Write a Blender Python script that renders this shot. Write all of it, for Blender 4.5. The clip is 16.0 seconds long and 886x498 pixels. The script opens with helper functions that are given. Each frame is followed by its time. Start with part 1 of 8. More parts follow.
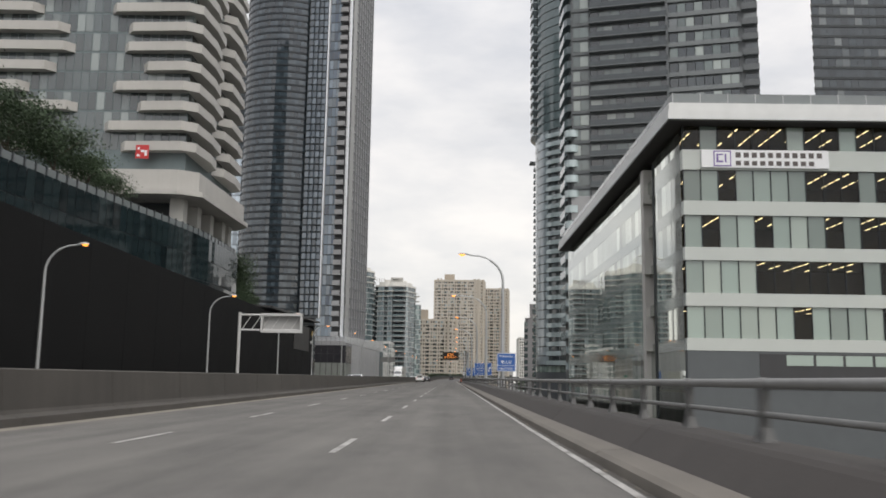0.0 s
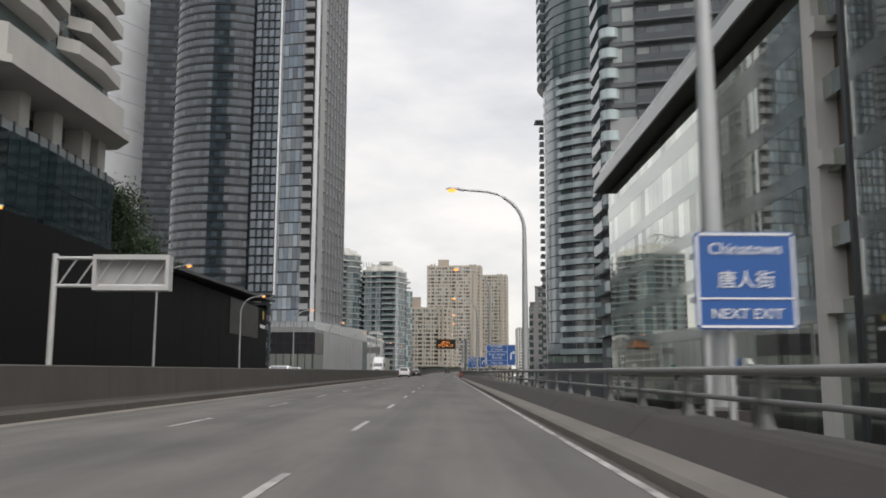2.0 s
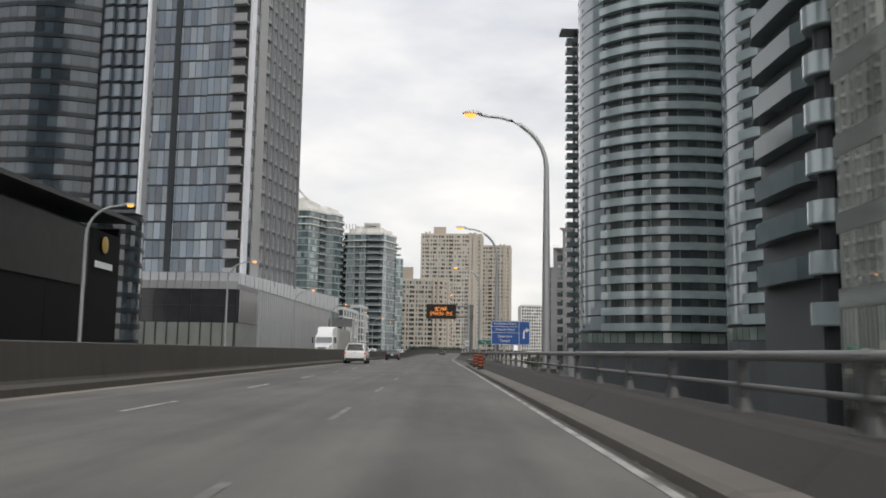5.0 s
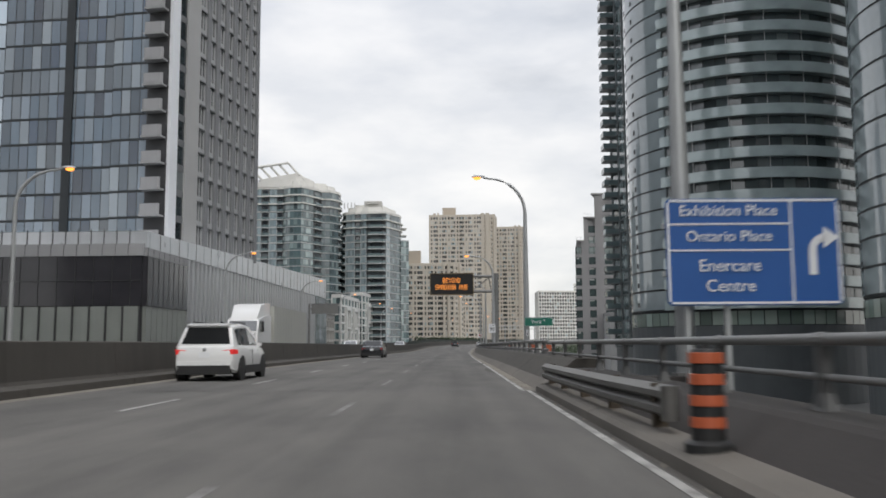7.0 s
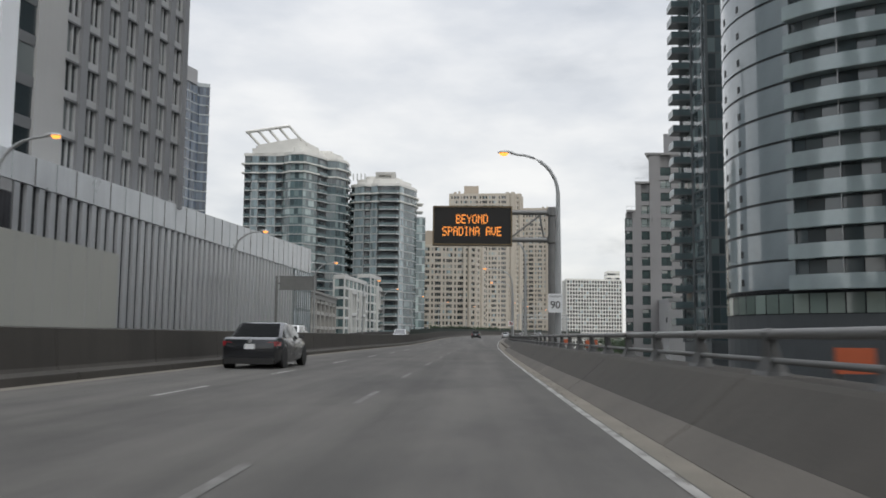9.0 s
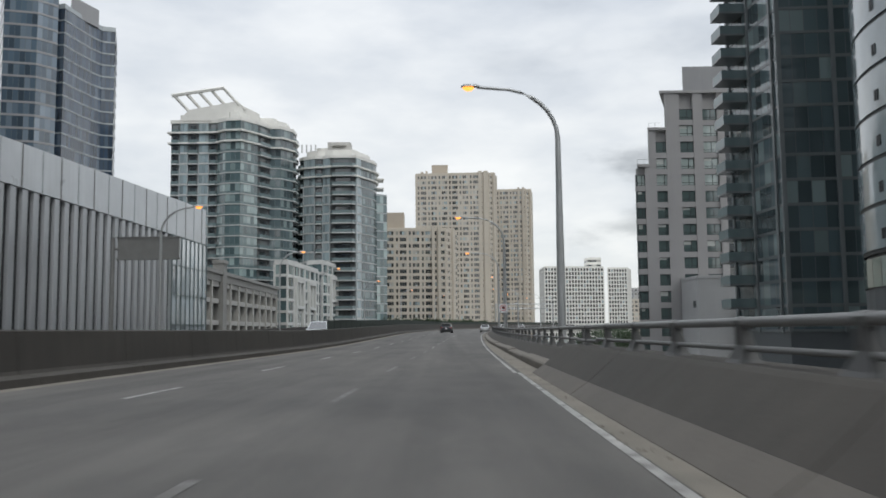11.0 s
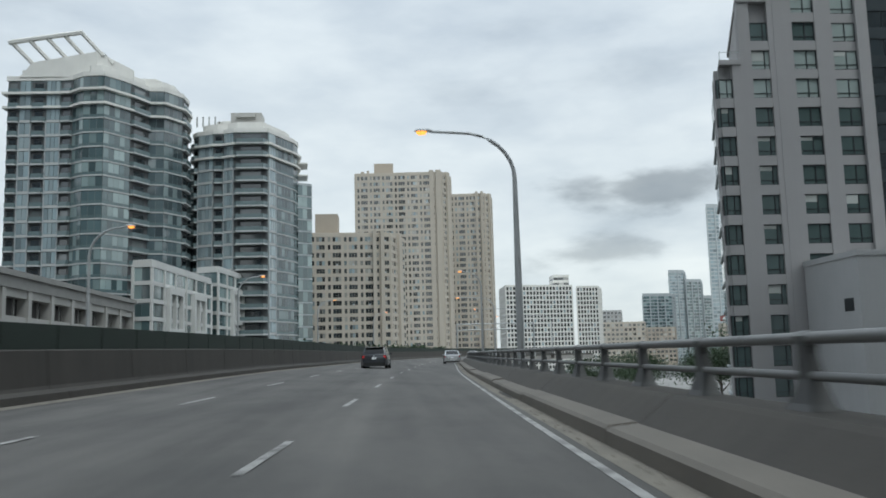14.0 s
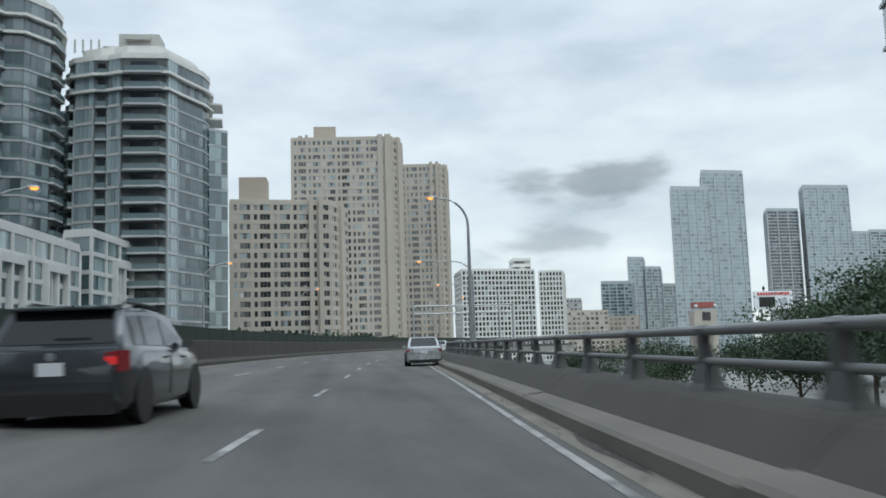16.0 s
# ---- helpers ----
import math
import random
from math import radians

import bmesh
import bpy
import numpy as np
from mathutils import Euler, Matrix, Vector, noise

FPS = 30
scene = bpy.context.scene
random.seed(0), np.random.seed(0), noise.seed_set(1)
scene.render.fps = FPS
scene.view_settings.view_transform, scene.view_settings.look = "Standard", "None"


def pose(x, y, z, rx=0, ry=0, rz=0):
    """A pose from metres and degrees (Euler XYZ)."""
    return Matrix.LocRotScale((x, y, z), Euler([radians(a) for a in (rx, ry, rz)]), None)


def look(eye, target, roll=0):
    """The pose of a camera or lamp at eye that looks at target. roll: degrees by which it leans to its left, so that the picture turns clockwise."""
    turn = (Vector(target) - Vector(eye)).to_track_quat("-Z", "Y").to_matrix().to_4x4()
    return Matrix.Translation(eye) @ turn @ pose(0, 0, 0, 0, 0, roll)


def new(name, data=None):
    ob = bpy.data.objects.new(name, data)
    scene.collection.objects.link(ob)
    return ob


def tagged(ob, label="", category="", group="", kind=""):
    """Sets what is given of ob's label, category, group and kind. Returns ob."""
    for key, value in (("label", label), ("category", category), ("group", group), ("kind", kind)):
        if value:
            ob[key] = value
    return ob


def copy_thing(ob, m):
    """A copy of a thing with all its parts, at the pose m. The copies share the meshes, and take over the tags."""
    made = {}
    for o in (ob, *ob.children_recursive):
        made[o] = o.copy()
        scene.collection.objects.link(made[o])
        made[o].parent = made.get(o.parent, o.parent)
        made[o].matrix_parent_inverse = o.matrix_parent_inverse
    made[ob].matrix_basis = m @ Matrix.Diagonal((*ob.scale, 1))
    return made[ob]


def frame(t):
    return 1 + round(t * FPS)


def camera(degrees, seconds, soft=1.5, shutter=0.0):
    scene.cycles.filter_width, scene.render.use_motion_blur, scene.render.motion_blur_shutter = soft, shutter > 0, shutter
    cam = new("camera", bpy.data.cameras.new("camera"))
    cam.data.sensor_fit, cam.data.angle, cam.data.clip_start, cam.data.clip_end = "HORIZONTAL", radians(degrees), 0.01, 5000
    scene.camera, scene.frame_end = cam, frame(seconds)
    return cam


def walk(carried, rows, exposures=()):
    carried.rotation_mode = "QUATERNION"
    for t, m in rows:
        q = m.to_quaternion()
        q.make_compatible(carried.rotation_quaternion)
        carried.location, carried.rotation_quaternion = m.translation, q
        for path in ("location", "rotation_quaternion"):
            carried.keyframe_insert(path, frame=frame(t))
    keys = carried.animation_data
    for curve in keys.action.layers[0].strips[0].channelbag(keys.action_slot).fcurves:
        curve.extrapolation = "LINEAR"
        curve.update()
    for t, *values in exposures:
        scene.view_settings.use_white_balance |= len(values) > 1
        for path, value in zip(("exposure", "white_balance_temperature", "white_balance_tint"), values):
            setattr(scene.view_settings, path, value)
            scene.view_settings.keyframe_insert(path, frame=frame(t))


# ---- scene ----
cam = camera(53.7, 16.0, soft=1.7, shutter=0.25)
METRES, EYE, TURN = 400.0, 1.05, 0.6


def lift(y):
    """Height of the deck's middle lane along the road."""
    return 0.55 * min(1.0, max(0.0, (y - 20) / 200)) + 0.006 * min(max(0.0, y - 325), 250.0)


def bend(y):
    """Sideways run of the road: straight, then a slow right-hand curve that tightens."""
    a = min(max(y - 230, 0.0), 500.0)
    b = max(y - 442, 0.0)
    c = min(max((y - 395) / 35, 0.0), 1.0)
    return 1.4e-4 * a * a + 0.3 * c * c * (3 - 2 * c) + 1.1e-3 * min(b, 150.0) ** 2 + 0.33 * max(b - 150.0, 0.0)


def cant(y):
    """Cross fall of the curve, falling to the right."""
    s = min(1.0, max(0.0, (y - 330) / 75))
    return 0.045 * s * s * (3 - 2 * s)


ROWS = [
    (0.0, 0.0, 0.0, -0.13, 8.53, -0.85),
    (0.5, 0.0004, 0.0338, 0.21, 8.27, -0.54),
    (1.0, 0.0008, 0.0673, 0.04, 7.57, 0.5),
    (1.5, 0.0011, 0.1016, -0.3, 8.09, 0.87),
    (2.0, 0.0013, 0.135, -0.44, 8.11, -0.16),
    (2.5, 0.0016, 0.1691, -0.29, 7.98, -0.74),
    (3.0, 0.0016, 0.2015, 0.06, 7.65, -1.56),
    (3.5, 0.0021, 0.2342, -0.21, 7.58, -1.39),
    (4.0, 0.0026, 0.2672, -0.83, 7.51, -0.92),
    (6.5, 0.0046, 0.4195, -0.19, 6.08, -0.45),
    (7.0, 0.005, 0.4496, 0.05, 6.33, 0.36),
    (7.5, 0.0052, 0.4797, 0.17, 5.79, 0.65),
    (8.0, 0.0055, 0.5084, 0.61, 5.39, 0.96),
    (8.5, 0.0058, 0.538, 0.94, 5.95, 0.55),
    (9.0, 0.0063, 0.5667, 1.39, 5.69, -0.58),
    (9.5, 0.0067, 0.5964, 1.3, 5.05, -0.49),
    (12.0, 0.01, 0.7494, -1.19, 6.38, 1.08),
    (12.5, 0.0108, 0.78, -0.27, 7.98, 1.05),
    (13.0, 0.0118, 0.8121, -1.11, 8.61, 0.66),
    (13.5, 0.013, 0.844, -2.87, 7.75, 0.99),
    (14.0, 0.0143, 0.8753, -3.67, 7.19, 1.53),
    (14.5, 0.016, 0.9073, -4.42, 6.71, 2.36),
    (15.0, 0.01745, 0.9385, -5.29, 6.39, 2.95),
    (15.5, 0.019, 0.9689, -6.1, 6.47, 2.88),
    (16.0, 0.02065, 0.9997, -7.04, 6.53, 1.83),
]
EXPOSURES = [(0.0, 0.1, 6850, 10), (4.0, 0.1, 6800, 10), (6.5, 0.16, 6650, 9), (7.0, 0.1, 6600, 9), (7.5, -0.02, 6620, 9), (8.0, 0.02, 6640, 9), (8.5, 0.14, 6650, 9), (9.0, 0.02, 6550, 8), (9.5, 0.04, 6480, 8), (12.0, 0.05, 6380, 6), (12.6, 0.02, 6220, 5), (13.1, -0.12, 5900, -1), (13.5, -0.14, 5980, -1), (14.5, 0.02, 6120, 4), (15.5, 0.03, 6150, 4), (16.0, -0.02, 5900, 1)]
walk(cam, [(t, pose(0, 0, 0, 0, 0, TURN) @ pose(METRES * x, METRES * y, EYE + lift(METRES * y), 90 + pitch, roll, yaw))
           for t, x, y, yaw, pitch, roll in ROWS], EXPOSURES)

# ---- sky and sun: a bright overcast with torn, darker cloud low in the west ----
world = bpy.data.worlds.new("overcast_sky")
scene.world = world
world.use_nodes = True
wn, wl = world.node_tree.nodes, world.node_tree.links
wn.clear()
w_out, w_bg = wn.new("ShaderNodeOutputWorld"), wn.new("ShaderNodeBackground")
w_sky = wn.new("ShaderNodeTexSky")
w_sky.sky_type, w_sky.sun_disc = "NISHITA", False
w_sky.sun_elevation, w_sky.sun_rotation = radians(48), radians(158)
w_gain = wn.new("ShaderNodeMix")
w_gain.data_type, w_gain.blend_type = "RGBA", "MULTIPLY"
w_gain.inputs[0].default_value = 1.0
w_gain.inputs[7].default_value = (0.10, 0.10, 0.10, 1)
wl.new(w_sky.outputs[0], w_gain.inputs[6])
w_co = wn.new("ShaderNodeTexCoord")
w_sep = wn.new("ShaderNodeSeparateXYZ")
wl.new(w_co.outputs["Generated"], w_sep.inputs[0])
w_map = wn.new("ShaderNodeMapping")
w_map.inputs["Scale"].default_value = (1.0, 1.0, 2.6)
wl.new(w_co.outputs["Generated"], w_map.inputs[0])
w_n1, w_n2 = wn.new("ShaderNodeTexNoise"), wn.new("ShaderNodeTexNoise")
w_n1.inputs["Scale"].default_value, w_n1.inputs["Detail"].default_value, w_n1.inputs["Roughness"].default_value = 3.3, 7, 0.52
w_n2.inputs["Scale"].default_value, w_n2.inputs["Detail"].default_value = 9.0, 6
for n in (w_n1, w_n2):
    wl.new(w_map.outputs[0], n.inputs["Vector"])
w_r1 = wn.new("ShaderNodeValToRGB")
w_r1.color_ramp.elements[0].position, w_r1.color_ramp.elements[0].color = 0.33, (0.62, 0.65, 0.705, 1)
w_r1.color_ramp.elements[1].position, w_r1.color_ramp.elements[1].color = 0.62, (0.85, 0.865, 0.90, 1)
e = w_r1.color_ramp.elements.new(0.46)
e.color = (0.755, 0.78, 0.83, 1)
wl.new(w_n1.outputs[0], w_r1.inputs[0])
w_r2 = wn.new("ShaderNodeValToRGB")
w_r2.color_ramp.elements[0].position, w_r2.color_ramp.elements[0].color = 0.35, (0.90, 0.91, 0.93, 1)
w_r2.color_ramp.elements[1].position, w_r2.color_ramp.elements[1].color = 0.65, (1.06, 1.05, 1.04, 1)
wl.new(w_n2.outputs[0], w_r2.inputs[0])
w_mul = wn.new("ShaderNodeMix")
w_mul.data_type, w_mul.blend_type = "RGBA", "MULTIPLY"
w_mul.inputs[0].default_value = 1.0
wl.new(w_r1.outputs[0], w_mul.inputs[6])
wl.new(w_r2.outputs[0], w_mul.inputs[7])
w_low = wn.new("ShaderNodeValToRGB")
w_low.color_ramp.elements[0].position, w_low.color_ramp.elements[0].color = 0.0, (1.16, 1.12, 1.05, 1)
w_low.color_ramp.elements[1].position, w_low.color_ramp.elements[1].color = 0.40, (1.02, 1.02, 1.03, 1)
e = w_low.color_ramp.elements.new(1.0)
e.color = (2.1, 2.1, 2.15, 1)
wl.new(w_sep.outputs[2], w_low.inputs[0])
w_mul2 = wn.new("ShaderNodeMix")
w_mul2.data_type, w_mul2.blend_type = "RGBA", "MULTIPLY"
w_mul2.inputs[0].default_value = 1.0
wl.new(w_mul.outputs[2], w_mul2.inputs[6])
wl.new(w_low.outputs[0], w_mul2.inputs[7])
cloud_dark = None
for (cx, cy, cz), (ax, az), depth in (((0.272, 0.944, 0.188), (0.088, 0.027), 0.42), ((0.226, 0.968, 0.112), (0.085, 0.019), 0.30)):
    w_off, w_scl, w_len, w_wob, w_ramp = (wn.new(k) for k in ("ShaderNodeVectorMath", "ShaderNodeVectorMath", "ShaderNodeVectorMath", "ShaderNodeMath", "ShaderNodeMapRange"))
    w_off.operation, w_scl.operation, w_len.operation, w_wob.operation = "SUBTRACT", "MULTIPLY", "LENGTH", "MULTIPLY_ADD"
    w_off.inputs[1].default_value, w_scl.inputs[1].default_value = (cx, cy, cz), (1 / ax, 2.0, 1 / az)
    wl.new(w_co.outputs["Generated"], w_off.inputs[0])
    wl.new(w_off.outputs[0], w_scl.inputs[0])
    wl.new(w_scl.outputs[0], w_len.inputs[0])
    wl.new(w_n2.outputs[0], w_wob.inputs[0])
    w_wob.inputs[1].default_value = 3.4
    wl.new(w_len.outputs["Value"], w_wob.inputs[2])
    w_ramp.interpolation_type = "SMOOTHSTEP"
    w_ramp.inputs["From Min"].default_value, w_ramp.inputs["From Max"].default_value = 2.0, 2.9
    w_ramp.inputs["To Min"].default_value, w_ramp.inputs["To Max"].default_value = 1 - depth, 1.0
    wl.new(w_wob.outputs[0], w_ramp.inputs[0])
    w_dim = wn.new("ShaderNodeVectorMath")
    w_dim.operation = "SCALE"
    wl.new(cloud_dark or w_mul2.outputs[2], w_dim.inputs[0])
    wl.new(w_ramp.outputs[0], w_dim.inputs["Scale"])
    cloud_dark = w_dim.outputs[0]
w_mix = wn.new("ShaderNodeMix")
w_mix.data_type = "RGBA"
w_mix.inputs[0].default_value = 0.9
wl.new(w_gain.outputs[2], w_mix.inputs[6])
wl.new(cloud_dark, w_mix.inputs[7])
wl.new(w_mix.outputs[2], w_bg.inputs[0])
w_bg.inputs[1].default_value = 1.0
wl.new(w_bg.outputs[0], w_out.inputs[0])

sun = new("sun", bpy.data.lights.new("sun", "SUN"))
sun.data.energy, sun.data.angle, sun.data.color = 1.2, radians(40), (1.0, 0.97, 0.93)
sun.matrix_world = look((80, -200, 240), (0, 0, 0))


# ---- materials ----
def mat(name, base, rough=0.6, metal=0.0, var=0.12, scale=1.5, bump=0.0, fine=18.0, spec=0.5, streak=0.0, object_var=0.0, coat=0.0):
    """A painted or mineral surface: large stains, fine grain, optional rain streaks and relief."""
    m = bpy.data.materials.new(name)
    m.use_nodes = True
    nt, b = m.node_tree, m.node_tree.nodes["Principled BSDF"]
    n, l = nt.nodes, nt.links
    co = n.new("ShaderNodeTexCoord")
    big, small = n.new("ShaderNodeTexNoise"), n.new("ShaderNodeTexNoise")
    big.inputs["Scale"].default_value, big.inputs["Detail"].default_value = scale * 0.35, 4
    small.inputs["Scale"].default_value, small.inputs["Detail"].default_value = fine, 3
    l.new(co.outputs["Object"], big.inputs["Vector"])
    l.new(co.outputs["Object"], small.inputs["Vector"])
    add = n.new("ShaderNodeMath")
    add.operation = "MULTIPLY_ADD"
    add.inputs[1].default_value = 0.35
    l.new(small.outputs[0], add.inputs[0])
    l.new(big.outputs[0], add.inputs[2])
    last = add
    if streak:
        mp = n.new("ShaderNodeMapping")
        mp.inputs["Scale"].default_value = (1.3, 1.3, 0.06)
        l.new(co.outputs["Object"], mp.inputs[0])
        st = n.new("ShaderNodeTexNoise")
        st.inputs["Scale"].default_value, st.inputs["Detail"].default_value = 2.0, 4
        l.new(mp.outputs[0], st.inputs["Vector"])
        s2 = n.new("ShaderNodeMath")
        s2.operation = "MULTIPLY_ADD"
        s2.inputs[1].default_value = streak
        l.new(st.outputs[0], s2.inputs[0])
        l.new(last.outputs[0], s2.inputs[2])
        last = s2
    if object_var:
        oi = n.new("ShaderNodeObjectInfo")
        s3 = n.new("ShaderNodeMath")
        s3.operation = "MULTIPLY_ADD"
        s3.inputs[1].default_value = object_var
        l.new(oi.outputs["Random"], s3.inputs[0])
        l.new(last.outputs[0], s3.inputs[2])
        last = s3
    mid = 0.67 + 0.5 * streak + 0.5 * object_var
    rmp = n.new("ShaderNodeMapRange")
    rmp.inputs["From Min"].default_value, rmp.inputs["From Max"].default_value = mid - 0.35, mid + 0.35
    rmp.inputs["To Min"].default_value, rmp.inputs["To Max"].default_value = 1 - var, 1 + var
    l.new(last.outputs[0], rmp.inputs[0])
    mul = n.new("ShaderNodeVectorMath")
    mul.operation = "SCALE"
    mul.inputs[0].default_value = base
    l.new(rmp.outputs[0], mul.inputs["Scale"])
    l.new(mul.outputs[0], b.inputs["Base Color"])
    rr = n.new("ShaderNodeMapRange")
    rr.inputs["To Min"].default_value, rr.inputs["To Max"].default_value = max(0.02, rough - 0.08), min(1, rough + 0.08)
    l.new(big.outputs[0], rr.inputs[0])
    l.new(rr.outputs[0], b.inputs["Roughness"])
    b.inputs["Metallic"].default_value = metal
    b.inputs["Specular IOR Level"].default_value = spec
    b.inputs["Coat Weight"].default_value = coat
    if bump:
        bp = n.new("ShaderNodeBump")
        bp.inputs["Strength"].default_value, bp.inputs["Distance"].default_value = bump, 0.01
        l.new(small.outputs[0], bp.inputs["Height"])
        l.new(bp.outputs[0], b.inputs["Normal"])
    return m


def glass_mat(name, dark, light, share=0.3, rough=0.06, tint_spec=0.6, metal=0.0, wave=0.0, ior=1.9):
    """Window glass seen from outside: a dark room or a pale blind behind each pane, under a clear reflection."""
    m = bpy.data.materials.new(name)
    m.use_nodes = True
    b = m.node_tree.nodes["Principled BSDF"]
    n, l = m.node_tree.nodes, m.node_tree.links
    geo = n.new("ShaderNodeNewGeometry")
    rp = n.new("ShaderNodeValToRGB")
    rp.color_ramp.interpolation = "LINEAR"
    el = rp.color_ramp.elements
    el[0].position, el[0].color = 0.0, (*[c * 0.6 for c in dark], 1)
    el[1].position, el[1].color = 1.0, (*light, 1)
    k = el.new(1 - share)
    k.color = (*[c * 1.5 for c in dark], 1)
    k2 = el.new(min(0.99, 1 - share * 0.75))
    k2.color = (*[0.5 * (a + c) for a, c in zip(dark, light)], 1)
    l.new(geo.outputs["Random Per Island"], rp.inputs[0])
    l.new(rp.outputs[0], b.inputs["Base Color"])
    b.inputs["Roughness"].default_value, b.inputs["Specular IOR Level"].default_value = rough, tint_spec
    b.inputs["Metallic"].default_value = metal
    b.inputs["IOR"].default_value = ior
    if wave:
        co, nz, bp = n.new("ShaderNodeTexCoord"), n.new("ShaderNodeTexNoise"), n.new("ShaderNodeBump")
        nz.inputs["Scale"].default_value = 0.5
        bp.inputs["Strength"].default_value, bp.inputs["Distance"].default_value = wave, 0.05
        l.new(co.outputs["Object"], nz.inputs["Vector"])
        l.new(nz.outputs[0], bp.inputs["Height"])
        l.new(bp.outputs[0], b.inputs["Normal"])
    return m


def glow_mat(name, color, power):
    m = bpy.data.materials.new(name)
    m.use_nodes = True
    b = m.node_tree.nodes["Principled BSDF"]
    b.inputs["Base Color"].default_value = (*color, 1)
    b.inputs["Emission Color"].default_value = (*color, 1)
    b.inputs["Emission Strength"].default_value = power
    return m


ASPHALT = mat("asphalt", (0.108, 0.103, 0.095), 0.85, var=0.2, scale=0.5, bump=0.5, fine=60)
n_, l_ = ASPHALT.node_tree.nodes, ASPHALT.node_tree.links
bsdf_ = n_["Principled BSDF"]
old_ = bsdf_.inputs["Base Color"].links[0].from_socket
co_, mp_, nz_, mp2_, nz2_ = (n_.new(k) for k in ("ShaderNodeTexCoord", "ShaderNodeMapping", "ShaderNodeTexNoise", "ShaderNodeMapping", "ShaderNodeTexNoise"))
mp_.inputs["Scale"].default_value = (1.1, 0.02, 1.0)
nz_.inputs["Scale"].default_value, nz_.inputs["Detail"].default_value = 1.0, 5
mp2_.inputs["Scale"].default_value = (0.5, 0.16, 1.0)
nz2_.inputs["Scale"].default_value, nz2_.inputs["Detail"].default_value, nz2_.inputs["Roughness"].default_value = 1.0, 6, 0.65
for m_, z_ in ((mp_, nz_), (mp2_, nz2_)):
    l_.new(co_.outputs["Object"], m_.inputs[0])
    l_.new(m_.outputs[0], z_.inputs["Vector"])
rp_, rp2_ = n_.new("ShaderNodeValToRGB"), n_.new("ShaderNodeValToRGB")
rp_.color_ramp.elements[0].position, rp_.color_ramp.elements[0].color = 0.32, (0.78, 0.78, 0.78, 1)
rp_.color_ramp.elements[1].position, rp_.color_ramp.elements[1].color = 0.68, (1.2, 1.2, 1.19, 1)
rp2_.color_ramp.elements[0].position, rp2_.color_ramp.elements[0].color = 0.30, (0.70, 0.70, 0.71, 1)
rp2_.color_ramp.elements[1].position, rp2_.color_ramp.elements[1].color = 0.60, (1.1, 1.1, 1.09, 1)
l_.new(nz_.outputs[0], rp_.inputs[0])
l_.new(nz2_.outputs[0], rp2_.inputs[0])
prev_ = old_
for r_ in (rp_, rp2_):
    mx_ = n_.new("ShaderNodeMix")
    mx_.data_type, mx_.blend_type = "RGBA", "MULTIPLY"
    mx_.inputs[0].default_value = 1.0
    l_.new(prev_, mx_.inputs[6])
    l_.new(r_.outputs[0], mx_.inputs[7])
    prev_ = mx_.outputs[2]
l_.new(prev_, bsdf_.inputs["Base Color"])
LINE_WORN = mat("worn_road_paint", (0.21, 0.205, 0.195), 0.7, var=0.4, scale=9, fine=30)
DUST = mat("roadside_grit", (0.205, 0.186, 0.154), 0.9, var=0.35, scale=2.5, bump=0.6, fine=35)
LINE = mat("road_paint", (0.36, 0.35, 0.33), 0.6, var=0.35, scale=9, fine=30)
for paint_mat, keep_ in ((LINE, 0.47), (LINE_WORN, 0.55)):
    # paint scuffed away by tyres: asphalt shows through in patches
    n_, l_ = paint_mat.node_tree.nodes, paint_mat.node_tree.links
    bsdf_ = n_["Principled BSDF"]
    old_ = bsdf_.inputs["Base Color"].links[0].from_socket
    co_, nz_, rp_, mx_ = (n_.new(k) for k in ("ShaderNodeTexCoord", "ShaderNodeTexNoise", "ShaderNodeValToRGB", "ShaderNodeMix"))
    nz_.inputs["Scale"].default_value, nz_.inputs["Detail"].default_value, nz_.inputs["Roughness"].default_value = 1.6, 8, 0.72
    l_.new(co_.outputs["Object"], nz_.inputs["Vector"])
    rp_.color_ramp.elements[0].position, rp_.color_ramp.elements[1].position = keep_ - 0.07, keep_ + 0.05
    l_.new(nz_.outputs[0], rp_.inputs[0])
    mx_.data_type = "RGBA"
    mx_.inputs[6].default_value = (0.13, 0.125, 0.115, 1)
    l_.new(rp_.outputs[0], mx_.inputs[0])
    l_.new(old_, mx_.inputs[7])
    l_.new(mx_.outputs[2], bsdf_.inputs["Base Color"])
CONCRETE_LATE = mat("curve_parapet_concrete", (0.062, 0.056, 0.048), 0.85, var=0.28, scale=1.2, bump=0.4, fine=25, streak=0.5)
MEDIAN_CONC = mat("median_concrete", (0.062, 0.056, 0.049), 0.85, var=0.28, scale=1.2, bump=0.4, fine=25, streak=0.5)
CONCRETE = mat("parapet_concrete", (0.042, 0.037, 0.034), 0.85, var=0.25, scale=1.2, bump=0.4, fine=25, streak=0.5)
DUST_DARK = mat("dark_roadside_dirt", (0.075, 0.068, 0.06), 0.9, var=0.4, scale=2.5, bump=0.5, fine=35)
KERB_EARLY = mat("dusty_kerb_concrete", (0.128, 0.116, 0.100), 0.85, var=0.3, scale=1.6, bump=0.5, fine=22)
KERB = mat("kerb_concrete", (0.165, 0.149, 0.126), 0.85, var=0.25, scale=1.6, bump=0.5, fine=22)
SLAB = mat("deck_concrete", (0.26, 0.25, 0.23), 0.9, var=0.15)
STEEL = mat("galvanised_rail", (0.21, 0.21, 0.205), 0.5, 0.35, var=0.15, scale=4)
STEEL_LIGHT = mat("galvanised_steel", (0.42, 0.43, 0.43), 0.45, 0.5, var=0.12, scale=3)
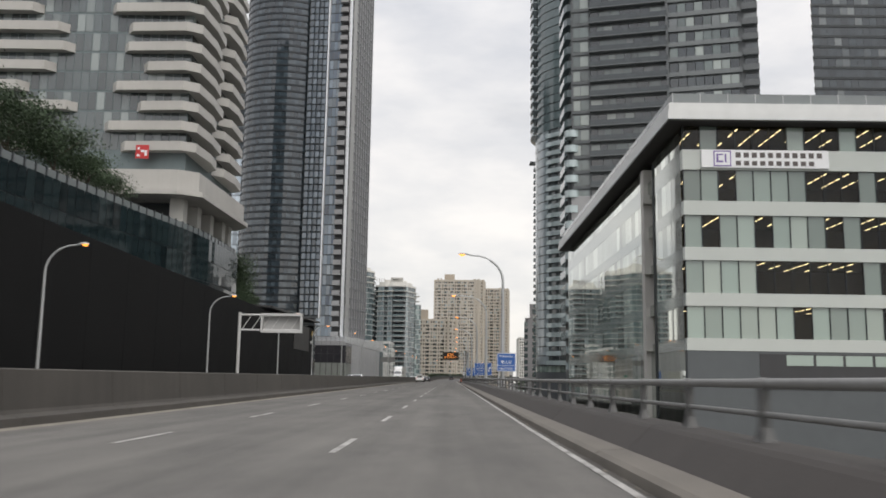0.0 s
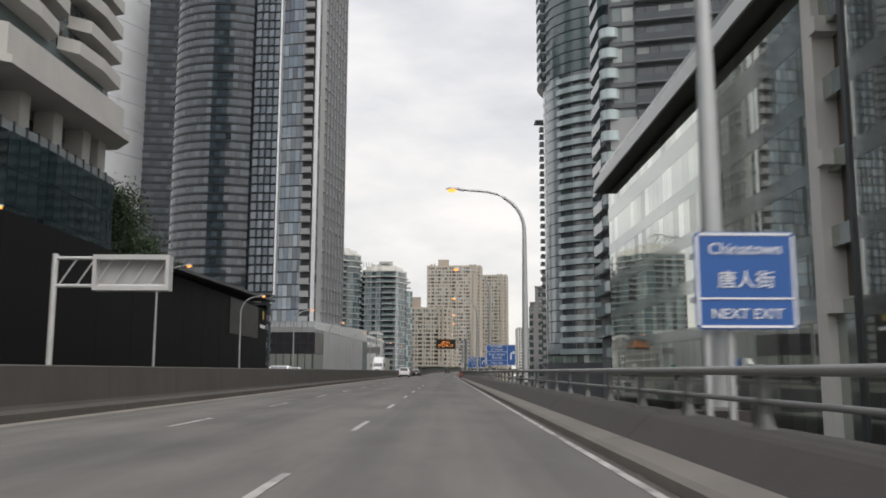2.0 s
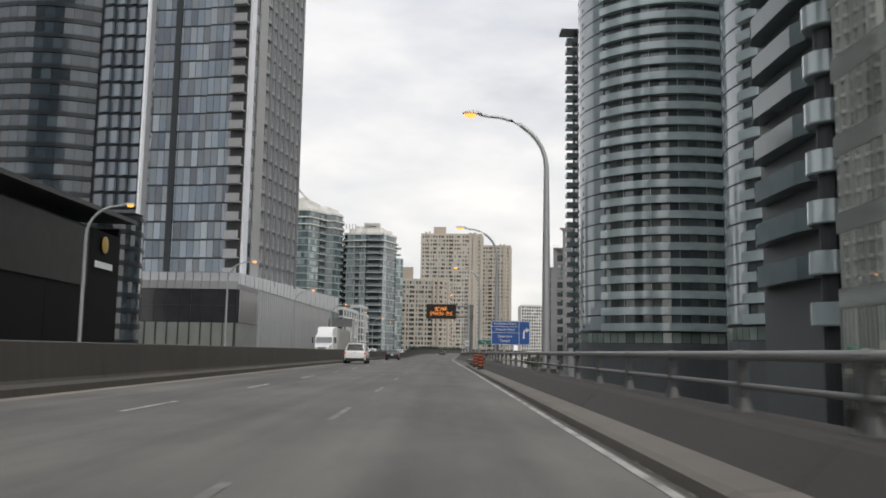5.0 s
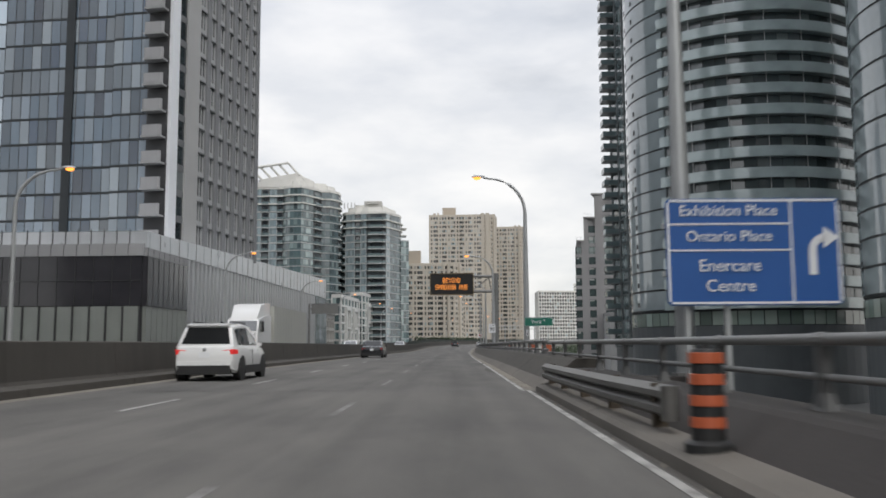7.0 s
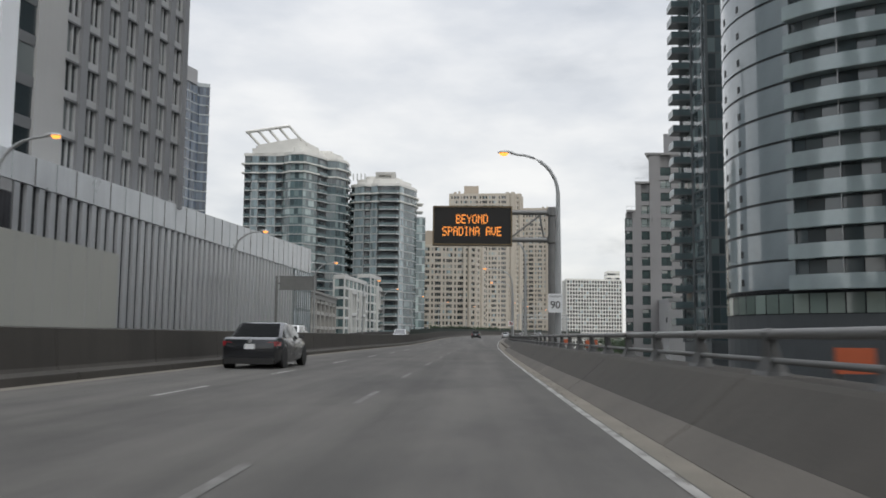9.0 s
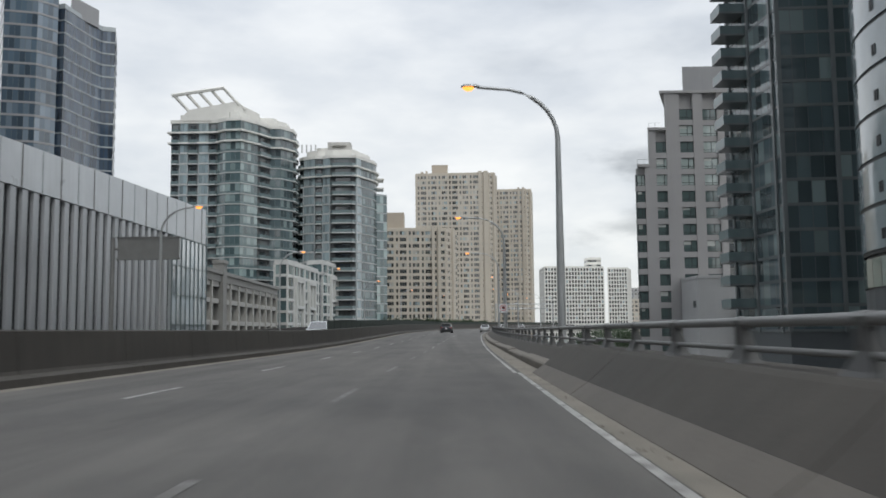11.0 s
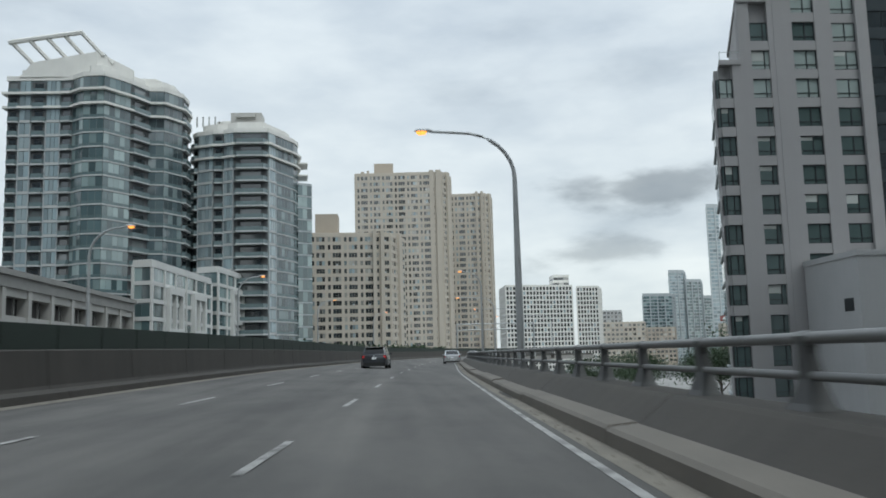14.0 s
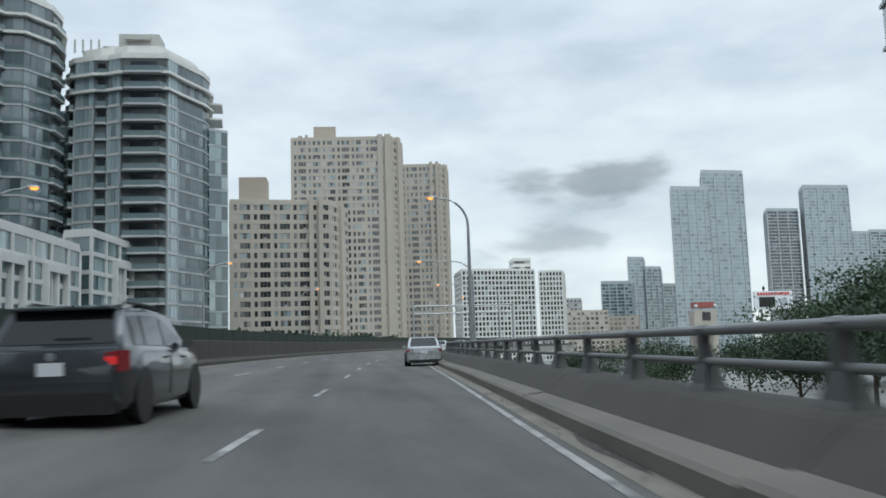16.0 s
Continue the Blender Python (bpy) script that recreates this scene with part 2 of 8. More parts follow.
GUARD = mat("weathered_guard_rail", (0.17, 0.165, 0.155), 0.5, 0.6, var=0.2, scale=3)
GROUND = mat("street_ground", (0.09, 0.09, 0.085), 0.9, var=0.25, scale=0.15)
WHITE_CONC = mat("white_balcony_concrete", (0.66, 0.65, 0.61), 0.7, var=0.1, scale=0.7, streak=0.3)
GREY_CONC = mat("grey_concrete", (0.42, 0.42, 0.415), 0.8, var=0.1, scale=0.5, streak=0.3)
MID_CONC = mat("mid_grey_precast", (0.33, 0.33, 0.335), 0.8, var=0.12, scale=0.5, streak=0.3)
BEIGE = mat("beige_precast", (0.46, 0.415, 0.35), 0.85, var=0.1, scale=0.4, streak=0.3)
BEIGE_DARK = mat("beige_brick", (0.38, 0.33, 0.27), 0.85, var=0.12, scale=0.4, streak=0.3)
STONE = mat("pale_stone", (0.47, 0.46, 0.43), 0.8, var=0.1, scale=0.5, streak=0.25)
DARK_FRAME = mat("dark_mullion", (0.035, 0.04, 0.043), 0.45, 0.3, var=0.15)
TEAL_FRAME = mat("teal_mullion", (0.15, 0.185, 0.19), 0.45, 0.3, var=0.15)
PALE_FRAME = mat("pale_mullion", (0.42, 0.45, 0.46), 0.5, 0.2, var=0.1)
BALC_GLASS = mat("grey_green_balustrade_glass", (0.40, 0.475, 0.48), 0.14, 0.1, var=0.22, scale=0.8, spec=0.9, object_var=0.25, coat=1.0)
BALC_TEAL2 = mat("pale_teal_balustrade", (0.13, 0.175, 0.18), 0.15, var=0.12, spec=0.7)
BLACK_WALL = mat("black_hoarding", (0.011, 0.011, 0.011), 0.7, var=0.3, scale=0.6, spec=0.1)
WAVE_CONC = mat("warm_white_balcony_concrete", (0.45, 0.437, 0.41), 0.75, var=0.12, scale=0.7, streak=0.35)
PALE_STONE = mat("bright_precast_stone", (0.56, 0.56, 0.54), 0.8, var=0.1, scale=0.5, streak=0.25)
POST_STEEL = mat("dark_rail_post", (0.10, 0.10, 0.098), 0.6, 0.2, var=0.2, scale=4)
# dark metal; also the painted shade of recesses and openings
BLACK_EDGE = mat("dark_metal_and_shade", (0.06, 0.06, 0.062), 0.5, 0.3)
SILVER = mat("silver_ribbed_metal", (0.46, 0.47, 0.485), 0.35, 0.6, var=0.12, scale=0.5, object_var=0.2)
# near-black version of the silver: shade between the ribs, as colour
SILVER_SHADE = mat("shaded_rib_recess", (0.04, 0.042, 0.045), 0.5, 0.4, var=0.15, scale=0.5)
MESH_BAND = mat("silver_mesh_band", (0.62, 0.64, 0.66), 0.3, 0.35, var=0.15, scale=0.8, streak=0.5)
ROOF_WHITE = mat("white_metal_fascia", (0.62, 0.63, 0.62), 0.4, 0.2, var=0.08)
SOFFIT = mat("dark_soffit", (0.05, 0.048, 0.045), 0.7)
SPANDREL = mat("pale_spandrel_glass", (0.50, 0.53, 0.50), 0.12, var=0.06, scale=0.6, spec=0.7)
GREEN_SIGN = mat("green_sign_sheet", (0.01, 0.16, 0.11), 0.4, var=0.06)
BLUE_SIGN = mat("blue_sign_sheet", (0.022, 0.10, 0.33), 0.4, var=0.08, scale=3)
WHITE_SIGN = mat("white_sign_sheet", (0.78, 0.79, 0.80), 0.4, var=0.05)
BLACK_SIGN = mat("black_sign_face", (0.012, 0.011, 0.010), 0.5, var=0.1)
RED_SIGN = mat("red_sign_ink", (0.50, 0.03, 0.03), 0.45, var=0.06)
BRONZE = mat("bronze_sign_frame", (0.16, 0.12, 0.07), 0.45, 0.4)
ORANGE = mat("orange_drum_plastic", (0.48, 0.11, 0.045), 0.5, var=0.12, scale=4)
BLACK_PLASTIC = mat("black_plastic", (0.02, 0.02, 0.02), 0.55, var=0.2, scale=4)
LEAF = mat("dark_foliage", (0.036, 0.062, 0.027), 0.7, var=0.5, scale=2, object_var=0.2)
BARK = mat("bark", (0.07, 0.055, 0.04), 0.9, var=0.3, scale=5)
RUBBER = mat("tyre_rubber", (0.02, 0.02, 0.02), 0.8)
ALLOY = mat("alloy_rim", (0.42, 0.43, 0.44), 0.35, 0.8)
CAR_SILVER = mat("silver_car_paint", (0.50, 0.51, 0.51), 0.28, 0.45, var=0.03, coat=0.6)
CAR_WHITE = mat("white_car_paint", (0.76, 0.76, 0.75), 0.3, var=0.03, coat=0.6)
CAR_BLACK = mat("black_car_paint", (0.016, 0.017, 0.02), 0.25, 0.1, var=0.1, coat=0.8)
CAR_GREY = mat("dark_grey_car_paint", (0.05, 0.055, 0.062), 0.3, 0.4, var=0.05, coat=1.0)
CAR_GLASS = glass_mat("car_window_glass", (0.02, 0.024, 0.026), (0.03, 0.035, 0.036), 0.3, rough=0.03, ior=2.0)
REAR_GLASS = mat("privacy_rear_glass", (0.012, 0.013, 0.014), 0.08, var=0.1, spec=0.35)
RED_LENS = glow_mat("lit_tail_lens", (0.55, 0.02, 0.02), 0.5)
HEAD_LENS = mat("headlamp_lens", (0.6, 0.62, 0.64), 0.1, var=0.05, coat=0.5)
LAMP_GLOW = glow_mat("sodium_lamp_glow", (1.0, 0.36, 0.06), 1.9)
AMBER_LED = glow_mat("amber_led", (1.0, 0.33, 0.06), 0.9)
OFFICE_LIGHT = glow_mat("office_strip_light", (1.0, 0.80, 0.45), 3.0)
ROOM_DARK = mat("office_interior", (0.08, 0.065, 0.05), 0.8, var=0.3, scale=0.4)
# pale base colour carries the distance haze of the far towers
GLASS_FAR = glass_mat("pale_haze_glass", (0.24, 0.30, 0.32), (0.33, 0.39, 0.40), 0.4)
# darker copy of the teal glass, shade put into its colour
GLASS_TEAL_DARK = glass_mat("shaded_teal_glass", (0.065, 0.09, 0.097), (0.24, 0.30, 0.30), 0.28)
GRID_WINDOW = mat("small_dark_window", (0.022, 0.026, 0.028), 0.2, var=0.4, scale=0.4, spec=0.35)
GLASS_DARK = glass_mat("dark_tower_glass", (0.026, 0.034, 0.038), (0.20, 0.22, 0.22), 0.2)
GLASS_TEAL = glass_mat("teal_tower_glass", (0.075, 0.115, 0.12), (0.34, 0.43, 0.42), 0.35)
GLASS_BLUE = glass_mat("blue_tower_glass", (0.085, 0.122, 0.16), (0.25, 0.31, 0.37), 0.35)
GLASS_CURVE = glass_mat("curved_tower_glass", (0.030, 0.042, 0.052), (0.075, 0.098, 0.115), 0.25, rough=0.05, ior=1.8)
GLASS_ROOM = glass_mat("pale_room_glass", (0.13, 0.16, 0.185), (0.30, 0.35, 0.385), 0.4)
GLASS_NAVY = glass_mat("navy_tower_glass", (0.036, 0.058, 0.092), (0.11, 0.15, 0.20), 0.25)
GLASS_DEEP = glass_mat("deep_grey_glass", (0.066, 0.082, 0.084), (0.30, 0.34, 0.33), 0.28)
GLASS_WIN = glass_mat("apartment_window_glass", (0.05, 0.055, 0.055), (0.55, 0.54, 0.50), 0.34)
GLASS_BLOCK = glass_mat("dusky_window_glass", (0.06, 0.085, 0.083), (0.21, 0.28, 0.265), 0.45)
GLASS_OFFICE = glass_mat("pale_green_office_glass", (0.20, 0.255, 0.225), (0.36, 0.42, 0.37), 0.4, rough=0.05)
GLASS_SIDE = glass_mat("reflective_office_glass", (0.53, 0.56, 0.51), (0.58, 0.61, 0.56), 0.5, rough=0.03, wave=0.02, metal=0.92)


# ---- mesh helpers ----
class MB:
    """Collects corners and faces for one mesh."""

    def __init__(self):
        self.v, self.f, self.m = [], [], []

    def face(self, pts, mi=0):
        k = len(self.v)
        self.v.extend(tuple(p) for p in pts)
        self.f.append(tuple(range(k, k + len(pts))))
        self.m.append(mi)
        return self

    def box(self, x0, y0, z0, x1, y1, z1, mi=0, at=None):
        c = [(x0, y0, z0), (x1, y0, z0), (x1, y1, z0), (x0, y1, z0), (x0, y0, z1), (x1, y0, z1), (x1, y1, z1), (x0, y1, z1)]
        if at is not None:
            c = [tuple(at @ Vector(p)) for p in c]
        k = len(self.v)
        self.v.extend(c)
        for q in ((0, 3, 2, 1), (4, 5, 6, 7), (0, 1, 5, 4), (1, 2, 6, 5), (2, 3, 7, 6), (3, 0, 4, 7)):
            self.f.append(tuple(k + i for i in q))
            self.m.append(mi)
        return self

    def prism(self, poly, z0, z1, mi=0, caps=True):
        """poly: corners in plan, anticlockwise."""
        k, n = len(self.v), len(poly)
        self.v.extend((x, y, z0) for x, y in poly)
        self.v.extend((x, y, z1) for x, y in poly)
        for i in range(n):
            j = (i + 1) % n
            self.f.append((k + i, k + j, k + n + j, k + n + i))
            self.m.append(mi)
        if caps:
            self.f.append(tuple(k + i for i in reversed(range(n))))
            self.f.append(tuple(k + n + i for i in range(n)))
            self.m += [mi, mi]
        return self

    def strip(self, a, b, mi=0):
        """A sheet between two polylines."""
        k, n = len(self.v), len(a)
        self.v.extend(tuple(p) for p in a)
        self.v.extend(tuple(p) for p in b)
        for i in range(n - 1):
            self.f.append((k + i, k + i + 1, k + n + i + 1, k + n + i))
            self.m.append(mi)
        return self

    def sweep(self, rows, mi=0, closed=True, caps=True):
        """rows: equal rings of points, one after another."""
        k, n = len(self.v), len(rows[0])
        for r in rows:
            self.v.extend(tuple(p) for p in r)
        for i in range(len(rows) - 1):
            for j in range(n if closed else n - 1):
                a, b = k + i * n + j, k + i * n + (j + 1) % n
                self.f.append((a, b, b + n, a + n))
                self.m.append(mi)
        if caps and closed:
            self.f.append(tuple(k + j for j in reversed(range(n))))
            self.f.append(tuple(k + (len(rows) - 1) * n + j for j in range(n)))
            self.m += [mi, mi]
        return self

    def tube(self, path, r, n=8, mi=0):
        path = [Vector(p) for p in path]
        rs = r if isinstance(r, (list, tuple)) else [r] * len(path)
        rows = []
        for i, p in enumerate(path):
            d = (path[min(i + 1, len(path) - 1)] - path[max(i - 1, 0)]).normalized()
            s = d.orthogonal().normalized() if abs(d.x) > 0.9 else d.cross(Vector((1, 0, 0))).normalized()
            u = s.cross(d)
            rows.append([p + rs[i] * (math.cos(a) * s + math.sin(a) * u) for a in [2 * math.pi * j / n for j in range(n)]])
        return self.sweep(rows, mi)

    def lathe(self, profile, n=16, mi=0, at=None):
        rows = [[(r * math.cos(a), r * math.sin(a), z) for a in [2 * math.pi * j / n for j in range(n)]] for r, z in profile]
        if at is not None:
            rows = [[tuple(at @ Vector(p)) for p in r] for r in rows]
        return self.sweep(rows, mi)

    def mesh(self, name, mats, smooth=False):
        me = bpy.data.meshes.new(name)
        me.from_pydata(self.v, [], self.f)
        for m in mats if isinstance(mats, (list, tuple)) else [mats]:
            me.materials.append(m)
        me.polygons.foreach_set("material_index", self.m)
        if smooth:
            me.polygons.foreach_set("use_smooth", [True] * len(self.f))
            me.set_sharp_from_angle(angle=radians(38))
        me.update()
        return me


def thing(name, label, category, at=(0, 0, 0), rz=0.0, group="", kind=""):
    ob = new(name)
    ob.empty_display_size = 0.3
    ob.matrix_basis = pose(at[0], at[1], at[2], 0, 0, rz)
    return tagged(ob, label, category, group, kind)


def part(name, shape, mats, parent, label="", smooth=False, at=None, kind=""):
    """One mesh as a part of a thing or of a part; shape is a MB or a mesh already made."""
    me = shape.mesh(name, mats, smooth) if isinstance(shape, MB) else shape
    ob = new(name, me)
    ob.parent = parent
    if at is not None:
        ob.matrix_basis = at
    return tagged(ob, label=label, kind=kind)


def single(name, shape, mats, label, category, kind="", smooth=False, at=None, group=""):
    ob = new(name, shape.mesh(name, mats, smooth))
    if at is not None:
        ob.matrix_basis = at
    return tagged(ob, label, category, group, kind)


def grow(poly, d):
    """The plan polygon (anticlockwise) with every side pushed out by d."""
    out, n = [], len(poly)
    for i in range(n):
        p0, p1, p2 = (Vector(poly[j % n]) for j in (i - 1, i, i + 1))
        a, b = (p1 - p0).normalized(), (p2 - p1).normalized()
        na, nb = Vector((a.y, -a.x)), Vector((b.y, -b.x))
        m = na + nb
        m = m / max(0.35, m.dot(na)) if m.length > 1e-6 else na
        q = p1 + d * m
        out.append((q.x, q.y))
    return out


def sides(poly):
    n = len(poly)
    for i in range(n):
        a, b = Vector(poly[i]), Vector(poly[(i + 1) % n])
        d = b - a
        L = d.length
        d.normalize()
        yield i, a, b, d, Vector((d.y, -d.x)), L


def oval(cx, cy, rx, ry, n=48, a0=0.0):
    return [(cx + rx * math.cos(2 * math.pi * i / n + a0), cy + ry * math.sin(2 * math.pi * i / n + a0)) for i in range(n)]


def pane_field(mb, poly, z0, floor_h, n, sill, head, pane_w, gap=0.07, out=0.05, tilt=0.004, skip=(), mi_of=None, rng=None):
    """Separate panes round the plan, storey by storey, each a little out of true."""
    rng = rng or random.Random(7)
    for i, a, b, d, nn, L in sides(poly):
        if i in skip:
            continue
        k = max(1, round(L / pane_w))
        w = L / k
        for f in range(n):
            za, zb = z0 + f * floor_h + sill, z0 + (f + 1) * floor_h - head
            for j in range(k):
                s, e = j * w + gap / 2, (j + 1) * w - gap / 2
                t1, t2 = rng.uniform(-tilt, tilt) * w, rng.uniform(-tilt, tilt) * w
                p, q = a + d * s + nn * (out + t1), a + d * e + nn * (out - t1)
                mb.face([(p.x, p.y, za), (q.x, q.y, za), (q.x + nn.x * t2, q.y + nn.y * t2, zb), (p.x + nn.x * t2, p.y + nn.y * t2, zb)],
                        mi_of(i, f, j, k) if mi_of else 0)
    return mb


def tower(name, label, poly, z0, floor_h, n, glass, frame_mat, band_mat, band_h, band_out=0.12, pane_w=1.5, pier_w=0.0, pier_every=0,
          pier_out=0.15, pier_mat=None, base=-8.0, sill=None, head=0.05, skip=(), band_sides=None, roof_h=1.2, mi_of=None, glasses=None,
          gap=0.07, group="", tilt=0.004):
    """A high-rise: core, glazing pane by pane, a floor band per storey, upright piers and a roof parapet."""
    cx, cy = sum(p[0] for p in poly) / len(poly), sum(p[1] for p in poly) / len(poly)
    root = thing(name, label, "building", (cx, cy, base), group=group)
    loc = [(x - cx, y - cy) for x, y in poly]
    h0, top = z0 - base, z0 - base + n * floor_h
    part("core", MB().prism(loc, 0, top), [frame_mat], root)
    panes = pane_field(MB(), loc, h0, floor_h, n, band_h if sill is None else sill, head, pane_w, gap=gap, tilt=tilt, skip=skip, mi_of=mi_of,
                       rng=random.Random(len(name) * 31 + n))
    part("window_panes", panes, glasses or [glass], root, kind="stuff")
    if band_h:
        ring = MB().prism(grow(loc, band_out), 0, band_h).mesh("floor_band", [band_mat])
        for f in range(n + 1):
            part("floor_band", ring, None, root, at=pose(0, 0, h0 + f * floor_h))
    if pier_w:
        for i, a, b, d, nn, L in sides(loc):
            if i in skip:
                continue
            k = max(1, round(L / pane_w))
            shape = None
            for j in range(0, k + 1, max(1, pier_every)):
                if shape is None:
                    shape = MB().box(-pier_w / 2, -pier_out, 0, pier_w / 2, 0.1, top - h0).mesh("pier", [pier_mat or band_mat])
                p = a + d * (L * j / k)
                part("pier", shape, None, root, at=pose(p.x, p.y, h0, 0, 0, math.degrees(math.atan2(d.y, d.x))))
    if roof_h:
        part("roof_parapet", MB().prism(grow(loc, band_out * 0.5), top, top + roof_h), [band_mat], root)
    return root, loc, h0, top


def road_point(u, y, h=0.0):
    return (u + bend(y), y, lift(y) + h - cant(y) * min(max(u, -12.0), 0.0))


def road_strip(y0, y1, u0, u1, h0=0.0, h1=None, step=4.0, mb=None, mi=0):
    n = max(1, round((y1 - y0) / step))
    ys = [y0 + (y1 - y0) * i / n for i in range(n + 1)]
    return (mb or MB()).strip([road_point(u0, y, h0) for y in ys], [road_point(u1, y, h0 if h1 is None else h1) for y in ys], mi)


def road_sweep(y0, y1, profile, step=4.0, mb=None, mi=0, drift=lambda y: 0.0):
    """profile: corners (u, h) across the road, swept along it; drift(y) shifts it sideways."""
    n = max(1, round((y1 - y0) / step))
    ys = [y0 + (y1 - y0) * i / n for i in range(n + 1)]
    return (mb or MB()).sweep([[road_point(u + drift(y), y, h) for u, h in profile] for y in ys], mi)


# ---- the ground and the elevated road ----
END = 640.0
single("ground", MB().box(-4000, -1500, -9.0, 4000, 4500, -8.0), [GROUND], "dark grey city ground far below the elevated road", "ground", "structure")
deck = single("road", road_strip(-70, END, -30.0, -12.0, mb=road_strip(-70, END, -12.0, 0.0, mb=road_strip(-70, END, 0.0, 3.9))).strip(*[[road_point(u, y, -1.1) for y in range(-70, 641, 10)] for u in (3.9, -30.0)], 1)
              .strip([road_point(3.9, y, -1.1) for y in range(-70, 641, 10)], [road_point(3.9, y, 0.0) for y in range(-70, 641, 10)], 1),
              [ASPHALT, SLAB], "worn grey asphalt carriageway of an elevated expressway", "road", "structure")

# lane marks: solid right-hand edge line, two broken lines, worn
for ya, yb, u in ((-60, 199.5, 1.73), (199.5, 297, 1.62), (297, END, 1.53)):
    part("edge_line", road_strip(ya, yb, u, u + 0.1, 0.006), [LINE], deck, "thin white edge line")
centres = [14.31 + 9.48 * k for k in range(-6, 25)] + [349.8 + 9.95 * k for k in range(-10, 26)]
for y in centres:
    paint_ = LINE_WORN if 128 < y < 322 else LINE
    part("lane_dash", road_strip(y - 1.5, y + 1.5, -1.735, -1.625, 0.006, step=1.5), [paint_], deck)
    part("lane_dash", road_strip(y - 0.4, y + 2.6, -5.305, -5.195, 0.006, step=1.5), [LINE], deck)

# grit along both edges, and expansion joints
part("edge_grit", road_strip(-60, 199.5, 1.87, 2.3, 0.004), [DUST_DARK], deck)
part("edge_grit", road_strip(199.5, END, 1.74, 2.3, 0.004), [DUST], deck)
part("edge_grit", road_strip(-60, END, -8.75, -8.2, 0.004), [DUST], deck)
JOINT = mat("expansion_joint_steel", (0.085, 0.082, 0.078), 0.7, 0.1, var=0.3, scale=6)
for y in (111.7, 200.0, 390.8):
    part("expansion_joint", road_strip(y, y + 0.10, -8.7, 2.1, 0.005, step=0.3), [JOINT], deck)

# loose stones and dirt swept against the right-hand kerb, and a damp dirty patch by a drain
rng = random.Random(77)
grit = MB()
for _ in range(900):
    y = rng.choice((rng.uniform(5, 200), rng.uniform(200, 297), rng.uniform(297, 440), rng.uniform(340, 440)))
    u = rng.uniform(1.76, 2.0) if y > 297 else rng.uniform(1.85, 1.94) if y < 200 else rng.uniform(1.7, 1.98)
    s_ = rng.uniform(0.008, 0.03)
    c_ = Vector(road_point(u, y, 0.006))
    ring_ = [(c_.x + s_ * math.cos(a) * rng.uniform(0.7, 1.2), c_.y + s_ * math.sin(a) * rng.uniform(0.7, 1.4), c_.z) for a in (0.3, 1.6, 2.8, 4.1, 5.2)]
    for i in range(5):
        grit.face([ring_[i], ring_[(i + 1) % 5], (c_.x, c_.y, c_.z + s_ * 0.9)])
part("gravel", grit, [DUST], deck, "loose grit and small stones along the kerb", kind="stuff")
DAMP = mat("damp_dirt", (0.06, 0.055, 0.048), 0.85, var=0.4, scale=3, bump=0.4, fine=30)
for y0_, u0_, ln_, wd_ in ((226.3, 1.5, 2.6, 0.32), (214.2, 1.5, 6.0, 0.13), (118.5, 1.72, 2.4, 0.16), (352.5, 1.8, 5.0, 0.11), (372.0, 1.96, 4.0, 0.10), (408.0, 1.97, 3.5, 0.1)):
    rim_ = [(u0_ + wd_ * math.cos(a) * rng.uniform(0.65, 1.2), y0_ + ln_ / 2 * math.sin(a) * rng.uniform(0.7, 1.15)) for a in [2 * math.pi * i / 18 for i in range(18)]]
    part("dirt_patch", MB().face([road_point(u, y, 0.007) for u, y in rim_]), [DAMP], deck, "dark damp dirt patch")

# right-hand side: low kerb, concrete parapet, steel rails on posts
KERB_SPANS = [(-60, 199.5, 0.15, 0.50), (199.5, 297, 0.0, 0.70), (297, END, 0.2, 0.53)]


def edge_drift(y):
    """The kerb and railing come closer to the lane where the curve begins."""
    c = min(max((y - 322) / 24, 0.0), 1.0)
    return 0.3 * (1 - c * c * (3 - 2 * c)) if y > 297 else 0.0


def span_at(y):
    return next((sp_ for sp_ in KERB_SPANS if sp_[0] <= y < sp_[1]), KERB_SPANS[-1])


